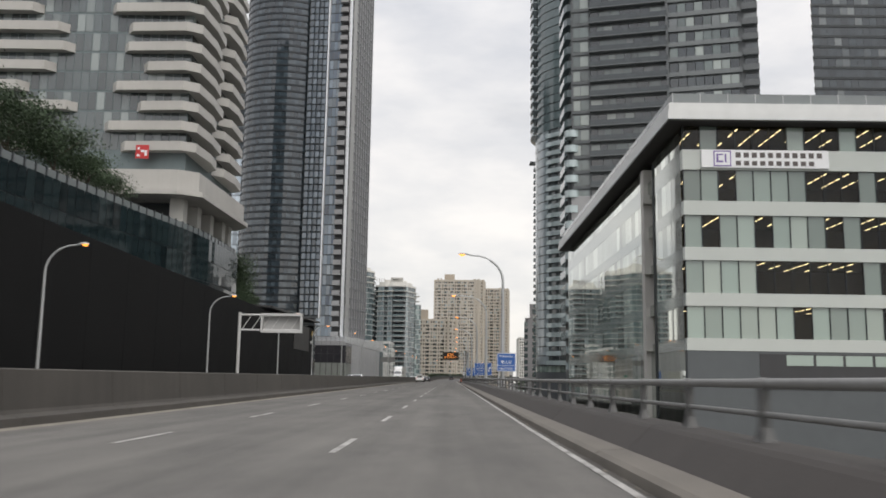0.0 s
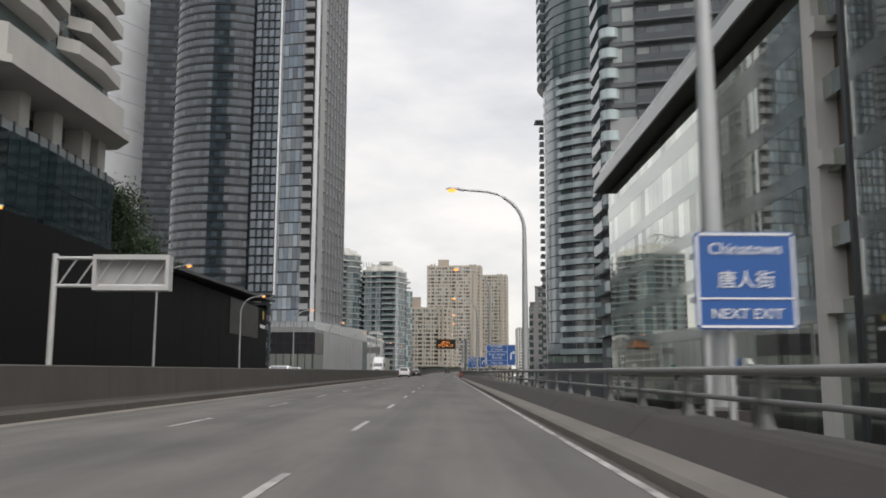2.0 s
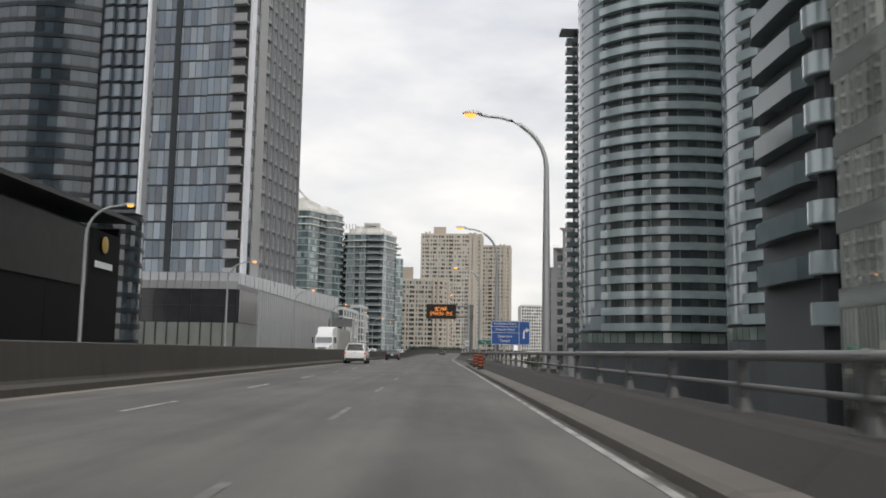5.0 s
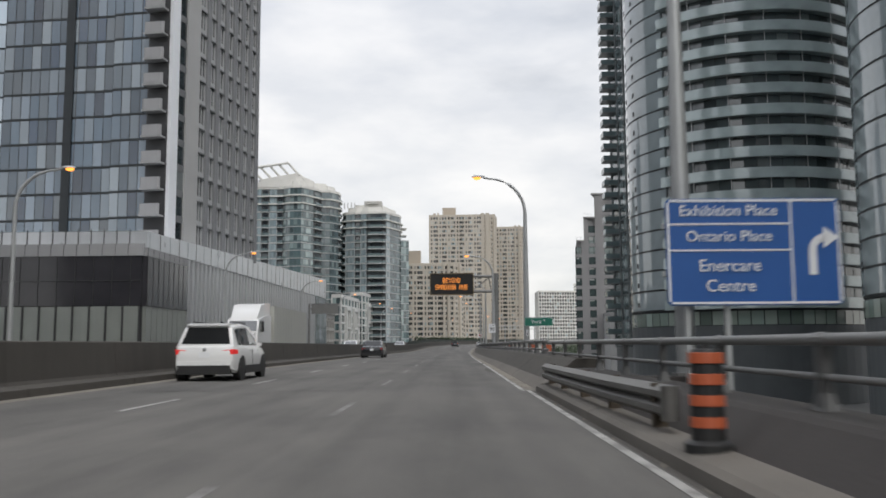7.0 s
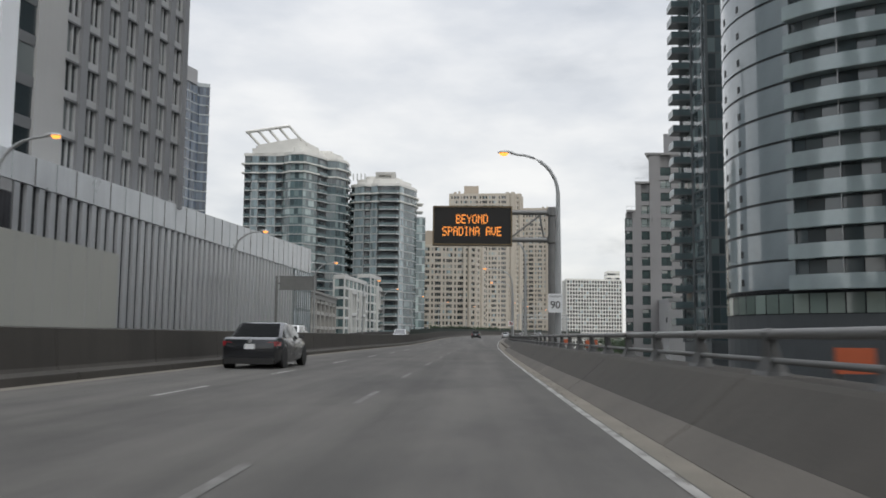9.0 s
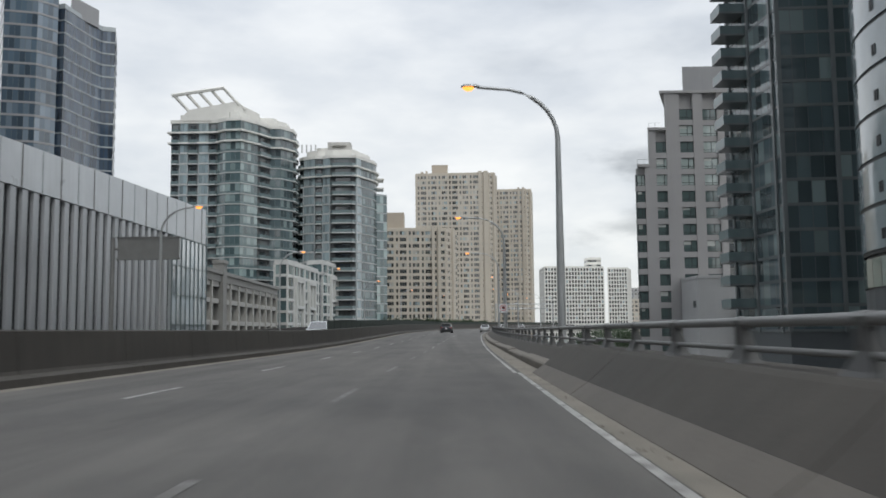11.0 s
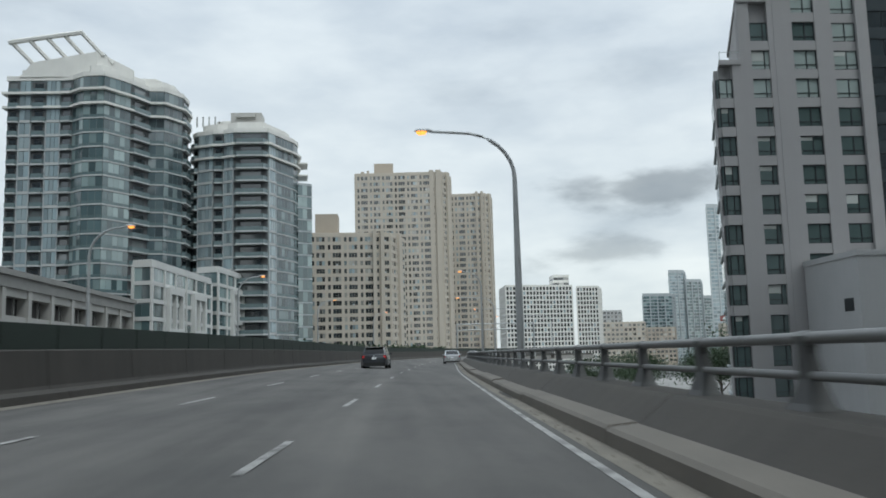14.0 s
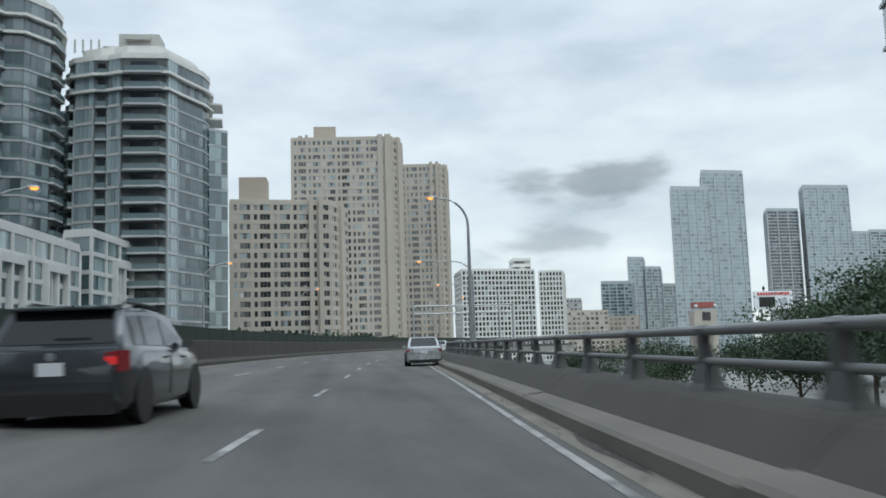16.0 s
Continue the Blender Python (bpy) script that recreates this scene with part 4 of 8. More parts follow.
def podium_tower():
    """Dark apartment tower whose front stands over the far end of the office block."""
    base, z0, fh, n = -8.0, 36.4, 3.43, 27
    A, B = (26.4, 190.0), (65.0, 179.5)
    root = thing("apartment_tower", "dark apartment tower with deep balconies rising behind the office block", "building", (A[0], A[1], base))
    h0, H = z0 - base, n * fh
    ex, ey = B[0] - A[0], B[1] - A[1]
    L, rz = math.hypot(ex, ey), math.degrees(math.atan2(ey, ex))
    M = pose(0, 0, h0, 0, 0, rz)
    part("core", MB().box(0.0, 0.0, 0.0, L, 14.0, H), [MID_DARK], root, at=M)
    part("lower_core", MB().box(2.0, 3.0, 0, 34.0, 14.0, h0), [MID_DARK], root)
    part("base_wall", MB().box(-0.1, -0.35, 0.0, L, 0.0, 5.2), [MID_CONC], root, "plain grey base wall", at=M)
    rng = random.Random(17)
    glass, pale = MB(), MB()
    for f in range(1, n):
        z = f * fh
        # corner windows, deep balconies, a glazed bay, a last narrow balcony stack
        for xa, xb, mb in ((0.5, 2.0, pale), (2.1, 3.9, pale)):
            mb.box(xa, -0.12, z + 0.75, xb, 0.05, z + 3.0, at=M)
        x = 4.4
        while x < 20.5:
            w = rng.choice((1.5, 2.0, 2.6))
            (pale if rng.random() < 0.35 else glass).box(x, -0.10, z + 0.35, x + w - 0.1, 0.05, z + 2.9, at=M)
            x += w
        x = 21.6
        while x < 36.0:
            (pale if rng.random() < 0.4 else glass).box(x + 0.08, -0.42, z + 1.05, x + 1.72, 0.05, z + 2.95, at=M)
            x += 1.8
        glass.box(37.3, -0.1, z + 0.4, L - 0.2, 0.05, z + 2.9, at=M)
    part("window_panes", glass, [GLASS_DARK], root, kind="stuff")
    part("window_panes", pale, [GLASS_GREEN], root, kind="stuff")
    slab = MB().box(4.2, -1.5, 0.0, 21.2, 0.0, 0.26).mesh("balcony", [MID_DARK])
    rail = MB().box(4.2, -1.5, 0.26, 21.2, -1.43, 1.35).mesh("balustrade", [BALC_DARK])
    slab2 = MB().box(36.8, -1.4, 0.0, L, 0.0, 0.26).box(36.8, -1.4, 0.26, L, -1.32, 1.35).mesh("balcony", [MID_DARK])
    spand = MB().box(21.3, -0.55, 0.0, 36.6, 0.0, 1.0).mesh("spandrel", [GREY_SPAND])
    corner = MB().box(0.2, -0.25, 0.0, 4.1, 0.0, 0.65).mesh("spandrel", [MID_DARK])
    for f in range(1, n):
        at = M @ pose(0, 0, f * fh)
        b = part("balcony", slab, None, root, at=at)
        part("balustrade", rail, None, b)
        part("balcony", slab2, None, root, at=at)
        part("spandrel", spand, None, root, at=at)
        part("spandrel", corner, None, root, at=at)
    part("pier", MB().box(20.9, -1.5, 0, 21.4, 0.05, H), [MID_DARK], root, at=M)
    part("side_wall", MB().box(0.3, 2.5, 0, 2.0, 14.2, h0 + H), [MID_DARK], root)
    side = MB().sweep([[(0.4, 2.2, z), (-0.6, 2.4, z), (-1.1, 4.0, z), (-1.2, 11.5, z), (-0.6, 13.4, z), (0.4, 13.6, z)] for z in (0.0, 1.65)]).mesh("side_balcony", [HIGH_GLASS])
    for f in range(36):
        part("side_balcony", side, None, root, at=pose(0, 0, 15.05 + f * fh))
    # rounded balcony stack at the corner towards the road, down to the street
    nose = MB().lathe([(0.2, 0.0), (1.55, 0.0), (1.65, 0.1), (1.65, 1.6), (1.5, 1.6), (1.5, 0.3), (0.2, 0.3)], 20).mesh("corner_balcony", [BALC_GLASS], smooth=True)
    part("corner_shaft", MB().lathe([(0.0, 0), (0.9, 0), (0.9, h0 + 17), (0.0, h0 + 17)], 14, at=pose(0.1, 0.6, 0)), [DARK_FRAME], root)
    for f in range(16):
        part("corner_balcony", nose, None, root, at=pose(0.1, 0.6, 15.05 + f * 3.43 - 3.43))
    return root


GLASS_GREEN = glass_mat("greenish_window_glass", (0.10, 0.125, 0.12), (0.34, 0.38, 0.355), 0.4)
GREY_SPAND = mat("grey_glass_spandrel", (0.15, 0.165, 0.168), 0.25, var=0.12, scale=0.6, spec=0.7, object_var=0.15)
BALC_DARK = mat("dark_balustrade_glass", (0.05, 0.06, 0.065), 0.15, var=0.2, spec=0.8)
podium_tower()


def balcony_stack():
    poly = [(40.4, 377), (65.4, 375), (65.4, 389.5), (39.4, 391.5)]
    root, loc, h0, top = tower("apartment_tower", "dark glass apartment tower with jutting green glass balconies", poly, 1.0, 2.95, 33, GLASS_TEAL_DARK, MID_DARK, GREY_SPAND, 0.35, 0.08, pane_w=1.6,
                               pier_w=0.5, pier_every=4, pier_out=0.3, pier_mat=GREY_SPAND)
    sl = MB().box(-3.9, -1.6, 0, 0.4, 2.2, 0.24)
    gl = MB().box(-3.9, -1.6, 0.24, -3.82, 2.2, 1.3).box(-3.9, -1.6, 0.24, 0.0, -1.52, 1.3)
    sm, gm = sl.mesh("balcony", [GREY_SPAND]), gl.mesh("balustrade", [BALC_TEAL2])
    x0, y0 = loc[0]
    part("roof_fin", MB().box(x0 - 5.6, y0 + 8.0, top + 0.4, x0 + 6.0, y0 + 14.0, top + 0.9), [MID_DARK], root, "flat jutting roof edge")
    for f in range(1, 33):
        b = part("balcony", sm, None, root, at=pose(x0, y0 + 10.4, h0 + f * 2.95))
        part("balustrade", gm, None, b, "green glass balustrade")
    return root


balcony_stack()
# dark tower far behind the office roof
tower("office_tower", "dark glass high-rise behind the office block", [(112, 262), (150, 262), (150, 300), (130, 300)], 0, 3.4, 44, GLASS_DARK, DARK_FRAME, DARK_FRAME, 0.8, 0.25, pane_w=2.2)


# ---- right side: stepped grey apartment block and the low service building ----
def stepped_block():
    """Stepped front, a slanted side with window pairs, then a glazed stair side beyond a dark slot."""
    base = -8.0
    root = thing("apartment_building", "stepped grey concrete apartment block with square windows", "building", (36.8, 438.6, base))
    sx, sy = 5.9, 17.2
    top1, top2, top3 = 32.0, 39.0, 46.1
    L = math.hypot(sx, sy)
    turn_ = math.degrees(math.atan2(sy, sx))

    def wall(xa, xb, ya, zt):
        part("wall", MB().prism([(xa + 0.3, ya), (xb, ya), (xb + sx, sy), (xa + 0.3 + sx * (sy - ya) / sy, sy)], 0, zt - base), [BLOCK_CONC], root)

    wall(0.0, 2.8, 0.42, top1)
    wall(2.4, 6.3, 0.43, top2)
    wall(5.8, 47.5, 0.44, top3)
    fh, wh, zf = 3.14, 2.1, -9.27
    cols = [(0.12, 1.6, top1), (3.8, 6.4, top2), (8.45, 11.0, top3), (12.85, 15.6, top3)]
    piers = [(1.6, 3.8, top1, -0.3), (2.5, 3.8, top2, -0.28), (6.4, 8.45, top3, -0.3), (5.8, 6.42, top3, -0.26), (11.0, 12.85, top3, -0.3), (15.6, 16.9, top3, -0.3)]
    for a, b, zt, yf in piers:
        part("pier", MB().box(a, yf, 0, b, 0.42, zt - base), [BLOCK_CONC], root)
    rng = random.Random(21)

    def window(a, b, y, z, parent, lit):
        """A framed casement window with a low fixed light; some have pale blinds."""
        w = part("window", MB().box(a, y + 0.05, z, b, y + 0.13, z + wh), [SKY_PALE_GLASS if lit else GLASS_BLOCK], parent)
        m = a + (b - a) * 0.58
        part("window_frame", MB().box(a, y - 0.05, z, a + 0.08, y + 0.1, z + wh).box(b - 0.08, y - 0.05, z, b, y + 0.1, z + wh).box(m - 0.04, y - 0.04, z + 0.08, m + 0.04, y + 0.1, z + wh)
             .box(a + 0.08, y - 0.04, z, b - 0.08, y + 0.09, z + 0.08).box(a + 0.08, y - 0.03, z + 0.5, b - 0.08, y + 0.08, z + 0.56).box(a + 0.08, y - 0.04, z + wh - 0.08, b - 0.08, y + 0.09, z + wh), [DARK_FRAME], w)
        if rng.random() < 0.22:
            part("blind", MB().box(a + 0.1, y + 0.02, z + wh * rng.uniform(0.45, 0.8), m - 0.05, y + 0.045, z + wh - 0.1), [BLIND_PALE], w)

    for c, (a, b, zt) in enumerate(cols):
        back = 0.35 if c == 3 else 0.0
        f = 1
        while zf + (f + 1) * fh < zt + 0.4:
            z = zf + f * fh - base
            part("spandrel", MB().box(a - 0.02, -0.22 + back, z - fh + wh, b + 0.02, 0.43, z), [BLOCK_CONC], root)
            # upper storeys mostly get pale glass, a sky reflection put into the colour
            window(a, b, back * 0.5, z, root, f > 11 and rng.random() < 0.8)
            f += 1
    # slanted side: concrete with two window columns, the first meeting the front window at the corner
    M = pose(0, 0, 0, 0, 0, turn_)
    side = part("side_wall", MB().box(1.75, -0.35, 0, 3.6, 0.28, top1 - base), [BLOCK_CONC], root, at=M)
    part("side_wall", MB().box(5.4, -0.35, 0, 7.3, 0.28, top1 - base), [BLOCK_CONC], root, at=M)
    f = 1
    while zf + (f + 1) * fh < top1 + 0.4:
        z = zf + f * fh - base
        part("spandrel", MB().box(0.05, -0.3, z - fh + wh, 1.76, 0.26, z), [BLOCK_CONC], side)
        part("spandrel", MB().box(3.58, -0.3, z - fh + wh, 5.42, 0.26, z), [BLOCK_CONC], side)
        for a, b in ((0.12, 1.75), (3.6, 5.4)):
            w = part("window", MB().box(a, -0.06, z, b, 0.1, z + wh), [GLASS_BLOCK], side)
            part("window_frame", MB().box(a, 0.1, z, a + 0.09, 0.2, z + wh).box(b - 0.09, 0.1, z, b, 0.2, z + wh).box((a + b) / 2 - 0.04, 0.1, z, (a + b) / 2 + 0.04, 0.19, z + wh).box(a + 0.09, 0.1, z, b - 0.09, 0.18, z + 0.08), [DARK_FRAME], w)
        f += 1
    # slot shade painted as a black strip
    part("slot", MB().box(7.3, -0.6, 0, 9.1, -0.2, top1 - base), [BLACK_EDGE], root, at=M)
    # glazed part behind the slot: floor bands, uprights, tilted vent windows
    glz = part("stair_glazing", MB().box(9.1, -0.6, 0, L, 0.12, top1 - base), [DARK_FRAME], root, "dark framed glazing", at=M)
    panes = MB()
    for f in range(1, 13):
        z = zf + f * fh - base
        for k in range(7):
            xa = 9.2 + (L - 9.3) * k / 7
            panes.face([(xa + (L - 9.3) / 7 - 0.06, 0.15, z + 0.1), (xa + 0.06, 0.15, z + 0.1), (xa + 0.06, 0.15, z + fh - 0.3), (xa + (L - 9.3) / 7 - 0.06, 0.15, z + fh - 0.3)])
        part("floor_band", MB().box(9.0, 0.12, z - 0.2, L + 0.1, 0.32, z + 0.06), [PALE_FRAME], glz)
        part("vent_window", MB().sweep([[(8.2, -0.1, z + 0.5), (9.3, 0.2, z + 0.5), (9.3, 0.25, z + 0.5), (8.2, -0.05, z + 0.5)], [(8.2, -0.1, z + 1.9), (9.3, 0.2, z + 1.9), (9.3, 0.25, z + 1.9), (8.2, -0.05, z + 1.9)]]), [SKY_PALE_GLASS], glz)
    part("window_panes", panes, [GLASS_PALE], glz, kind="stuff")
    bay = pane_field(MB(), [(16.9, -0.1), (47.5, -0.1), (47.5, 0.4), (16.9, 0.4)], 2, fh, 16, 0.35, 0.05, 1.6, skip=(1, 2, 3))
    part("window_panes", bay, [GLASS_DARK], root, kind="stuff")
    for f in range(17):
        part("balcony", MB().box(16.9, -0.25, 2 + f * fh, 42, 0.3, 2.3 + f * fh).box(16.9, -0.25, 2.3 + f * fh, 42, -0.17, 3.3 + f * fh), [BALC_DARK], root)
    for (a, b, zt) in ((0.1, 2.5, top1), (2.3, 5.7, top2), (4.7, 47.7, top3)):
        part("cornice", MB().prism([(a, -0.5), (b, -0.5), (b + sx, sy), (a + sx, sy)], zt - base, zt - base + 0.5), [BLOCK_CONC], root)
    part("penthouse", MB().prism([(9.5, 0.5), (45.6, 0.5), (51.0, 13.5), (15.4, 13.5)], top3 - base + 0.5, 51.5 - base), [MID_CONC], root)
    for (x, zt) in ((0.2, top1 + 0.5), (2.5, top2 + 0.5)):
        part("roof_rail", MB().box(x, -0.45, zt - base + 0.85, x + 2.3, -0.4, zt - base + 0.9).box(x, -0.45, zt - base, x + 0.05, -0.4, zt - base + 0.9).box(x + 1.2, -0.45, zt - base, x + 1.25, -0.4, zt - base + 0.9), [PALE_FRAME], root)
    return root


BLIND_PALE = mat("pale_window_blind", (0.50, 0.52, 0.49), 0.7, var=0.08)
# pale base colour imitates reflected sky
SKY_PALE_GLASS = glass_mat("pale_reflecting_glass", (0.30, 0.36, 0.34), (0.48, 0.53, 0.50), 0.5)
GLASS_PALE = glass_mat("pale_stair_glass", (0.10, 0.12, 0.12), (0.50, 0.54, 0.54), 0.6)
BLOCK_CONC = mat("smooth_grey_block_concrete", (0.37, 0.36, 0.355), 0.8, var=0.08, scale=0.4, streak=0.25)
stepped_block()
svc = thing("service_building", "low pale concrete service building beside the elevated road", "building", (44.4, 427.6, -8))
part("wall", MB().box(0, 0, 0, 34, 10.4, 18.6).box(-0.1, -0.1, 18.2, 34.1, 10.5, 18.75), [GREY_CONC], svc)
part("wall", MB().box(7.5, -2.0, 0, 34, 0.0, 14.6), [GREY_CONC], svc)
part("door", MB().box(8.7, -0.06, 14.7, 9.8, 0.0, 16.6), [STONE], svc, "pale grey door")
part("vent", MB().box(-0.06, 1.2, 13.2, 0.0, 2.8, 14.4), [DARK_FRAME], svc)
# black sheet on the wall paints the shade of an opening
part("garage_opening", MB().box(8.6, -2.06, 0, 20, -2.0, 9.2), [BLACK_EDGE], svc)


# ---- left side: tower with white wavy balconies on a glass podium ----
def wavy_tower():
    base = -8.0
    root = thing("apartment_tower", "white tower with angular wavy concrete balconies over a dark glass podium", "building", (-37.5, 124, base))
    # local: x runs away from the road as negative, y along the road
    core = [(-45, 0.0), (-1.6, 0.0), (-1.6, 26.0), (-45, 26.0)]
    z0, fh, n = 33.4 + 8, 3.02, 30
    part("core", MB().prism(core, 28.0 + 8, z0 + n * fh), [TEAL_FRAME], root)
    pans = pane_field(MB(), core, z0, fh, n, 0.25, 0.1, 1.25, skip=(2, 3), gap=0.12)
    part("window_panes", pans, [GLASS_DEEP], root, kind="stuff")
    rng = random.Random(11)

    def slab(path, back):
        """Balcony: floor slab and a solid white front along the path (outer line)."""
        inner = grow_open(path, -0.22)
        front = MB().sweep([[(*p, 0.12), (*q, 0.12), (*q, 1.25), (*p, 1.25)] for p, q in zip(path, inner)])
        return MB().prism(path + back, -0.12, 0.12), front

    def grow_open(path, d):
        out = []
        for i, p in enumerate(path):
            a, b = Vector(path[max(i - 1, 0)]), Vector(path[min(i + 1, len(path) - 1)])
            t = (b - a).normalized()
            out.append((p[0] + t.y * d, p[1] - t.x * d))
        return out

    def balcony(path, back, z):
        floor_, front_ = slab(path, back)
        part("balcony_front", front_, [WAVE_CONC], part("balcony", floor_, [WAVE_CONC], root, at=pose(0, 0, z)))

    for f in range(n):
        z = z0 + f * fh
        w = f % 2
        s = (0, 1.2, 2.4, 1.0, -0.4, 0.8)[f % 6]
        # left of the front
        xe = -22.5 + (2.6, -1.5, 4.6, -2.8, 1.0, 3.6)[f % 6]
        balcony([(-45, -1.2), (-33, -1.7), (xe - 1.2, -1.5), (xe, -0.1)], [(xe, 0.1), (-45, 0.1)], z)
        # corner, wrapping to the road side
        xs = -14.5 + (3.4, 0.8, 5.4, 1.6, 6.0, 3.0)[f % 6]
        ye = 11.5 + (0.5, 2.6, -0.6, 3.0, 1.0, 2.2)[f % 6]
        balcony([(xs, -0.1), (xs + 1.0, -1.35), (-1.9, -1.75), (0.05, -0.4), (0.5, 6.0), (0.1, ye - 1.5), (-1.5, ye)], [(-1.7, ye), (-1.7, 0.1), (xs, 0.1)], z)
        # far end of the road side
        ys = ye + 1.8
        balcony([(-1.5, ys), (0.1 + 0.2 * w, ys + 1.6), (0.6 - 0.3 * w, 20.5), (0.1, 26.6), (-1.6, 27.4)], [(-1.7, 27.4), (-1.7, ys)], z)
    # thick white transfer storey and its ledge
    led = [(-45, -1.8), (-2.0, -1.8), (0.6, 0.2), (1.3, 25.0), (-1.0, 28.0), (-45, 28.0)]
    part("transfer_band", MB().prism(led, 35.4, 38.4), [WAVE_CONC], root, "deep white concrete band")
    part("ledge", MB().prism(grow(led, 0.7), 34.7, 35.4), [WAVE_CONC], root)
    col = MB().box(-1.0, -1.0, 0, 1.0, 1.0, 5.2).mesh("column", [STONE])
    for x, y in ((-2.6, 1.5), (-2.4, 8), (-2.2, 14.5), (-2.0, 21.0), (-2.0, 25.2), (-12, 1.5), (-22, 1.5)):
        part("column", col, None, root, at=pose(x, y, 29.6))
    part("lobby_wall", MB().box(-44, 4.5, 28, -5.0, 25, 34.8), [DARK_FRAME], root)
    # podium: curved dark glass front
    curve = [(-10.0, -74), (-8.2, -58), (-6.4, -44), (-4.9, -30), (-2.6, -14), (-0.6, -2), (0.3, 8), (0.4, 25.6)]
    pod = [(-45, -74)] + [] + curve[0:1] + curve[1:] + [(-45, 25.6)]
    pod = [curve[0]] + curve[1:] + [(-45, 25.6), (-45, -74)]
    part("podium_core", MB().prism(pod, 0, 29.6), [DARK_FRAME], root)
    glass = pane_field(MB(), pod, 10.0, 3.3, 6, 0.08, 0.02, 1.6, skip=(7, 8, 9), gap=0.10)
    part("podium_panes", glass, [GLASS_PODIUM], root, "dark green podium glass", kind="stuff")
    # balustrade of glass panels with pale posts along the podium roof
    bal = part("balustrade", MB().sweep([[(x + e, y, z) for e, z in ((-0.25, 29.6), (-0.2, 29.6), (-0.2, 30.7), (-0.25, 30.7))] for x, y in curve]), [BALC_TEAL_CLEAR], root)
    for i in range(len(curve) - 1):
        (xa, ya), (xb, yb) = curve[i], curve[i + 1]
        k = max(1, round((yb - ya) / 1.9))
        for j in range(k):
            t = j / k
            part("post", MB().box(-0.3, -0.12, 29.6, -0.1, 0.12, 30.85), [DARK_FRAME], bal, at=pose(xa + (xb - xa) * t, ya + (yb - ya) * t, 0))
    banner = thing("banner", "small red fabric banner with a pale pattern on a white balcony", "banner", (-44.7, 121.98, 31.9))
    part("cloth", MB().box(-0.95, -0.06, 0, 0.95, 0, 2.0), [RED_SIGN], banner)
    for x, z, w, h in ((-0.75, 0.3, 0.4, 0.3), (-0.2, 0.9, 0.5, 0.35), (0.35, 0.4, 0.35, 0.8), (-0.7, 1.3, 0.3, 0.35)):
        part("pale_patch", MB().box(x, -0.08, z, x + w, -0.06, z + h), [WHITE_SIGN], banner)
    return root


GLASS_PODIUM = glass_mat("dark_podium_glass", (0.010, 0.018, 0.020), (0.018, 0.03, 0.032), 0.35, rough=0.05, ior=1.36)
wavy_tower()


# ---- left side: black boarded wall with a canopy ----
bw = thing("black_wall", "long black boarded wall with a dark metal canopy edge", "wall", (-33.0, 50, -8), rz=0.84)
for k in range(18):
    y0 = 10.0 * k
    part("wall_panel", MB().box(-1.0, y0 + 0.03, 0, 0.0, min(y0 + 9.97, 177.5), 21.6), [BLACK_WALL], bw)
part("canopy", MB().sweep([[(-9.0, 112, 22.4), (1.3, 112, 21.9), (1.3, 112, 22.3), (-9.0, 112, 22.9)], [(-9.0, 179.5, 23.6), (1.3, 179.5, 23.3), (1.3, 179.5, 23.75), (-9.0, 179.5, 24.2)]]), [BLACK_EDGE], bw, "dark metal canopy")
part("roof", MB().box(-12, 0, 21.2, -0.5, 177.4, 21.5), [BLACK_EDGE], bw)
part("end_wall", MB().box(-12, 177.5, 0, 0.0, 178.1, 22.5), [BLACK_WALL], bw)
part("dark_panel", MB().box(0.0, 146, 15.6, 0.12, 169, 21.4), [BLACK_SIGN], bw)
emb = thing("wall_emblem", "gold emblem over a white unreadable sign on the black wall", "sign", (-35.4, 223.0, 9.6), rz=0.84)
part("disc", MB().lathe([(0.0, 0.0), (0.85, 0.02), (0.9, 0.1), (0.6, 0.16), (0.0, 0.2)], 18, at=pose(0.05, 0, 2.6, 0, 90, 0)), [GOLD := mat("gold_emblem", (0.50, 0.33, 0.06), 0.4, 0.3)], emb, smooth=True)
for i in range(7):
    part("letter_bar", MB().box(0.05, -2.4 + 0.72 * i, 0.1, 0.12, -1.9 + 0.72 * i, 0.75), [WHITE_SIGN], emb)


# ---- left side: curved glass tower, thin dark block, glass-and-concrete tower ----
GLASS_SHADE = glass_mat("shaded_slab_glass", (0.022, 0.03, 0.037), (0.07, 0.085, 0.098), 0.3, rough=0.06, ior=1.5)
WHITE_PANEL = mat("white_metal_panel", (0.84, 0.86, 0.89), 0.3, 0.0, var=0.08, scale=0.4)


def front_glass(i, f, j, k):
    """Which glass a pane has: mostly navy, with dark and pale rooms in vertical runs."""
    v = (f // 3 * 7 + j * 5 + f * j) % 11
    return 2 if v in (0, 3, 6) else 1 if v in (1, 8) else 0


t1 = oval(-48.0, 238.6, 11.0, 8.0, 64)
tower("glass_tower", "curved dark blue glass tower with fine floor lines", t1, 2, 1.87, 87, GLASS_CURVE, DARK_FRAME, DARK_FRAME2 := mat("dark_blue_slab_edge", (0.02, 0.025, 0.03), 0.3, 0.2, var=0.15, object_var=0.35), 0.52, 0.16, pane_w=2.1, sill=0.54, gap=0.03, tilt=0.008)


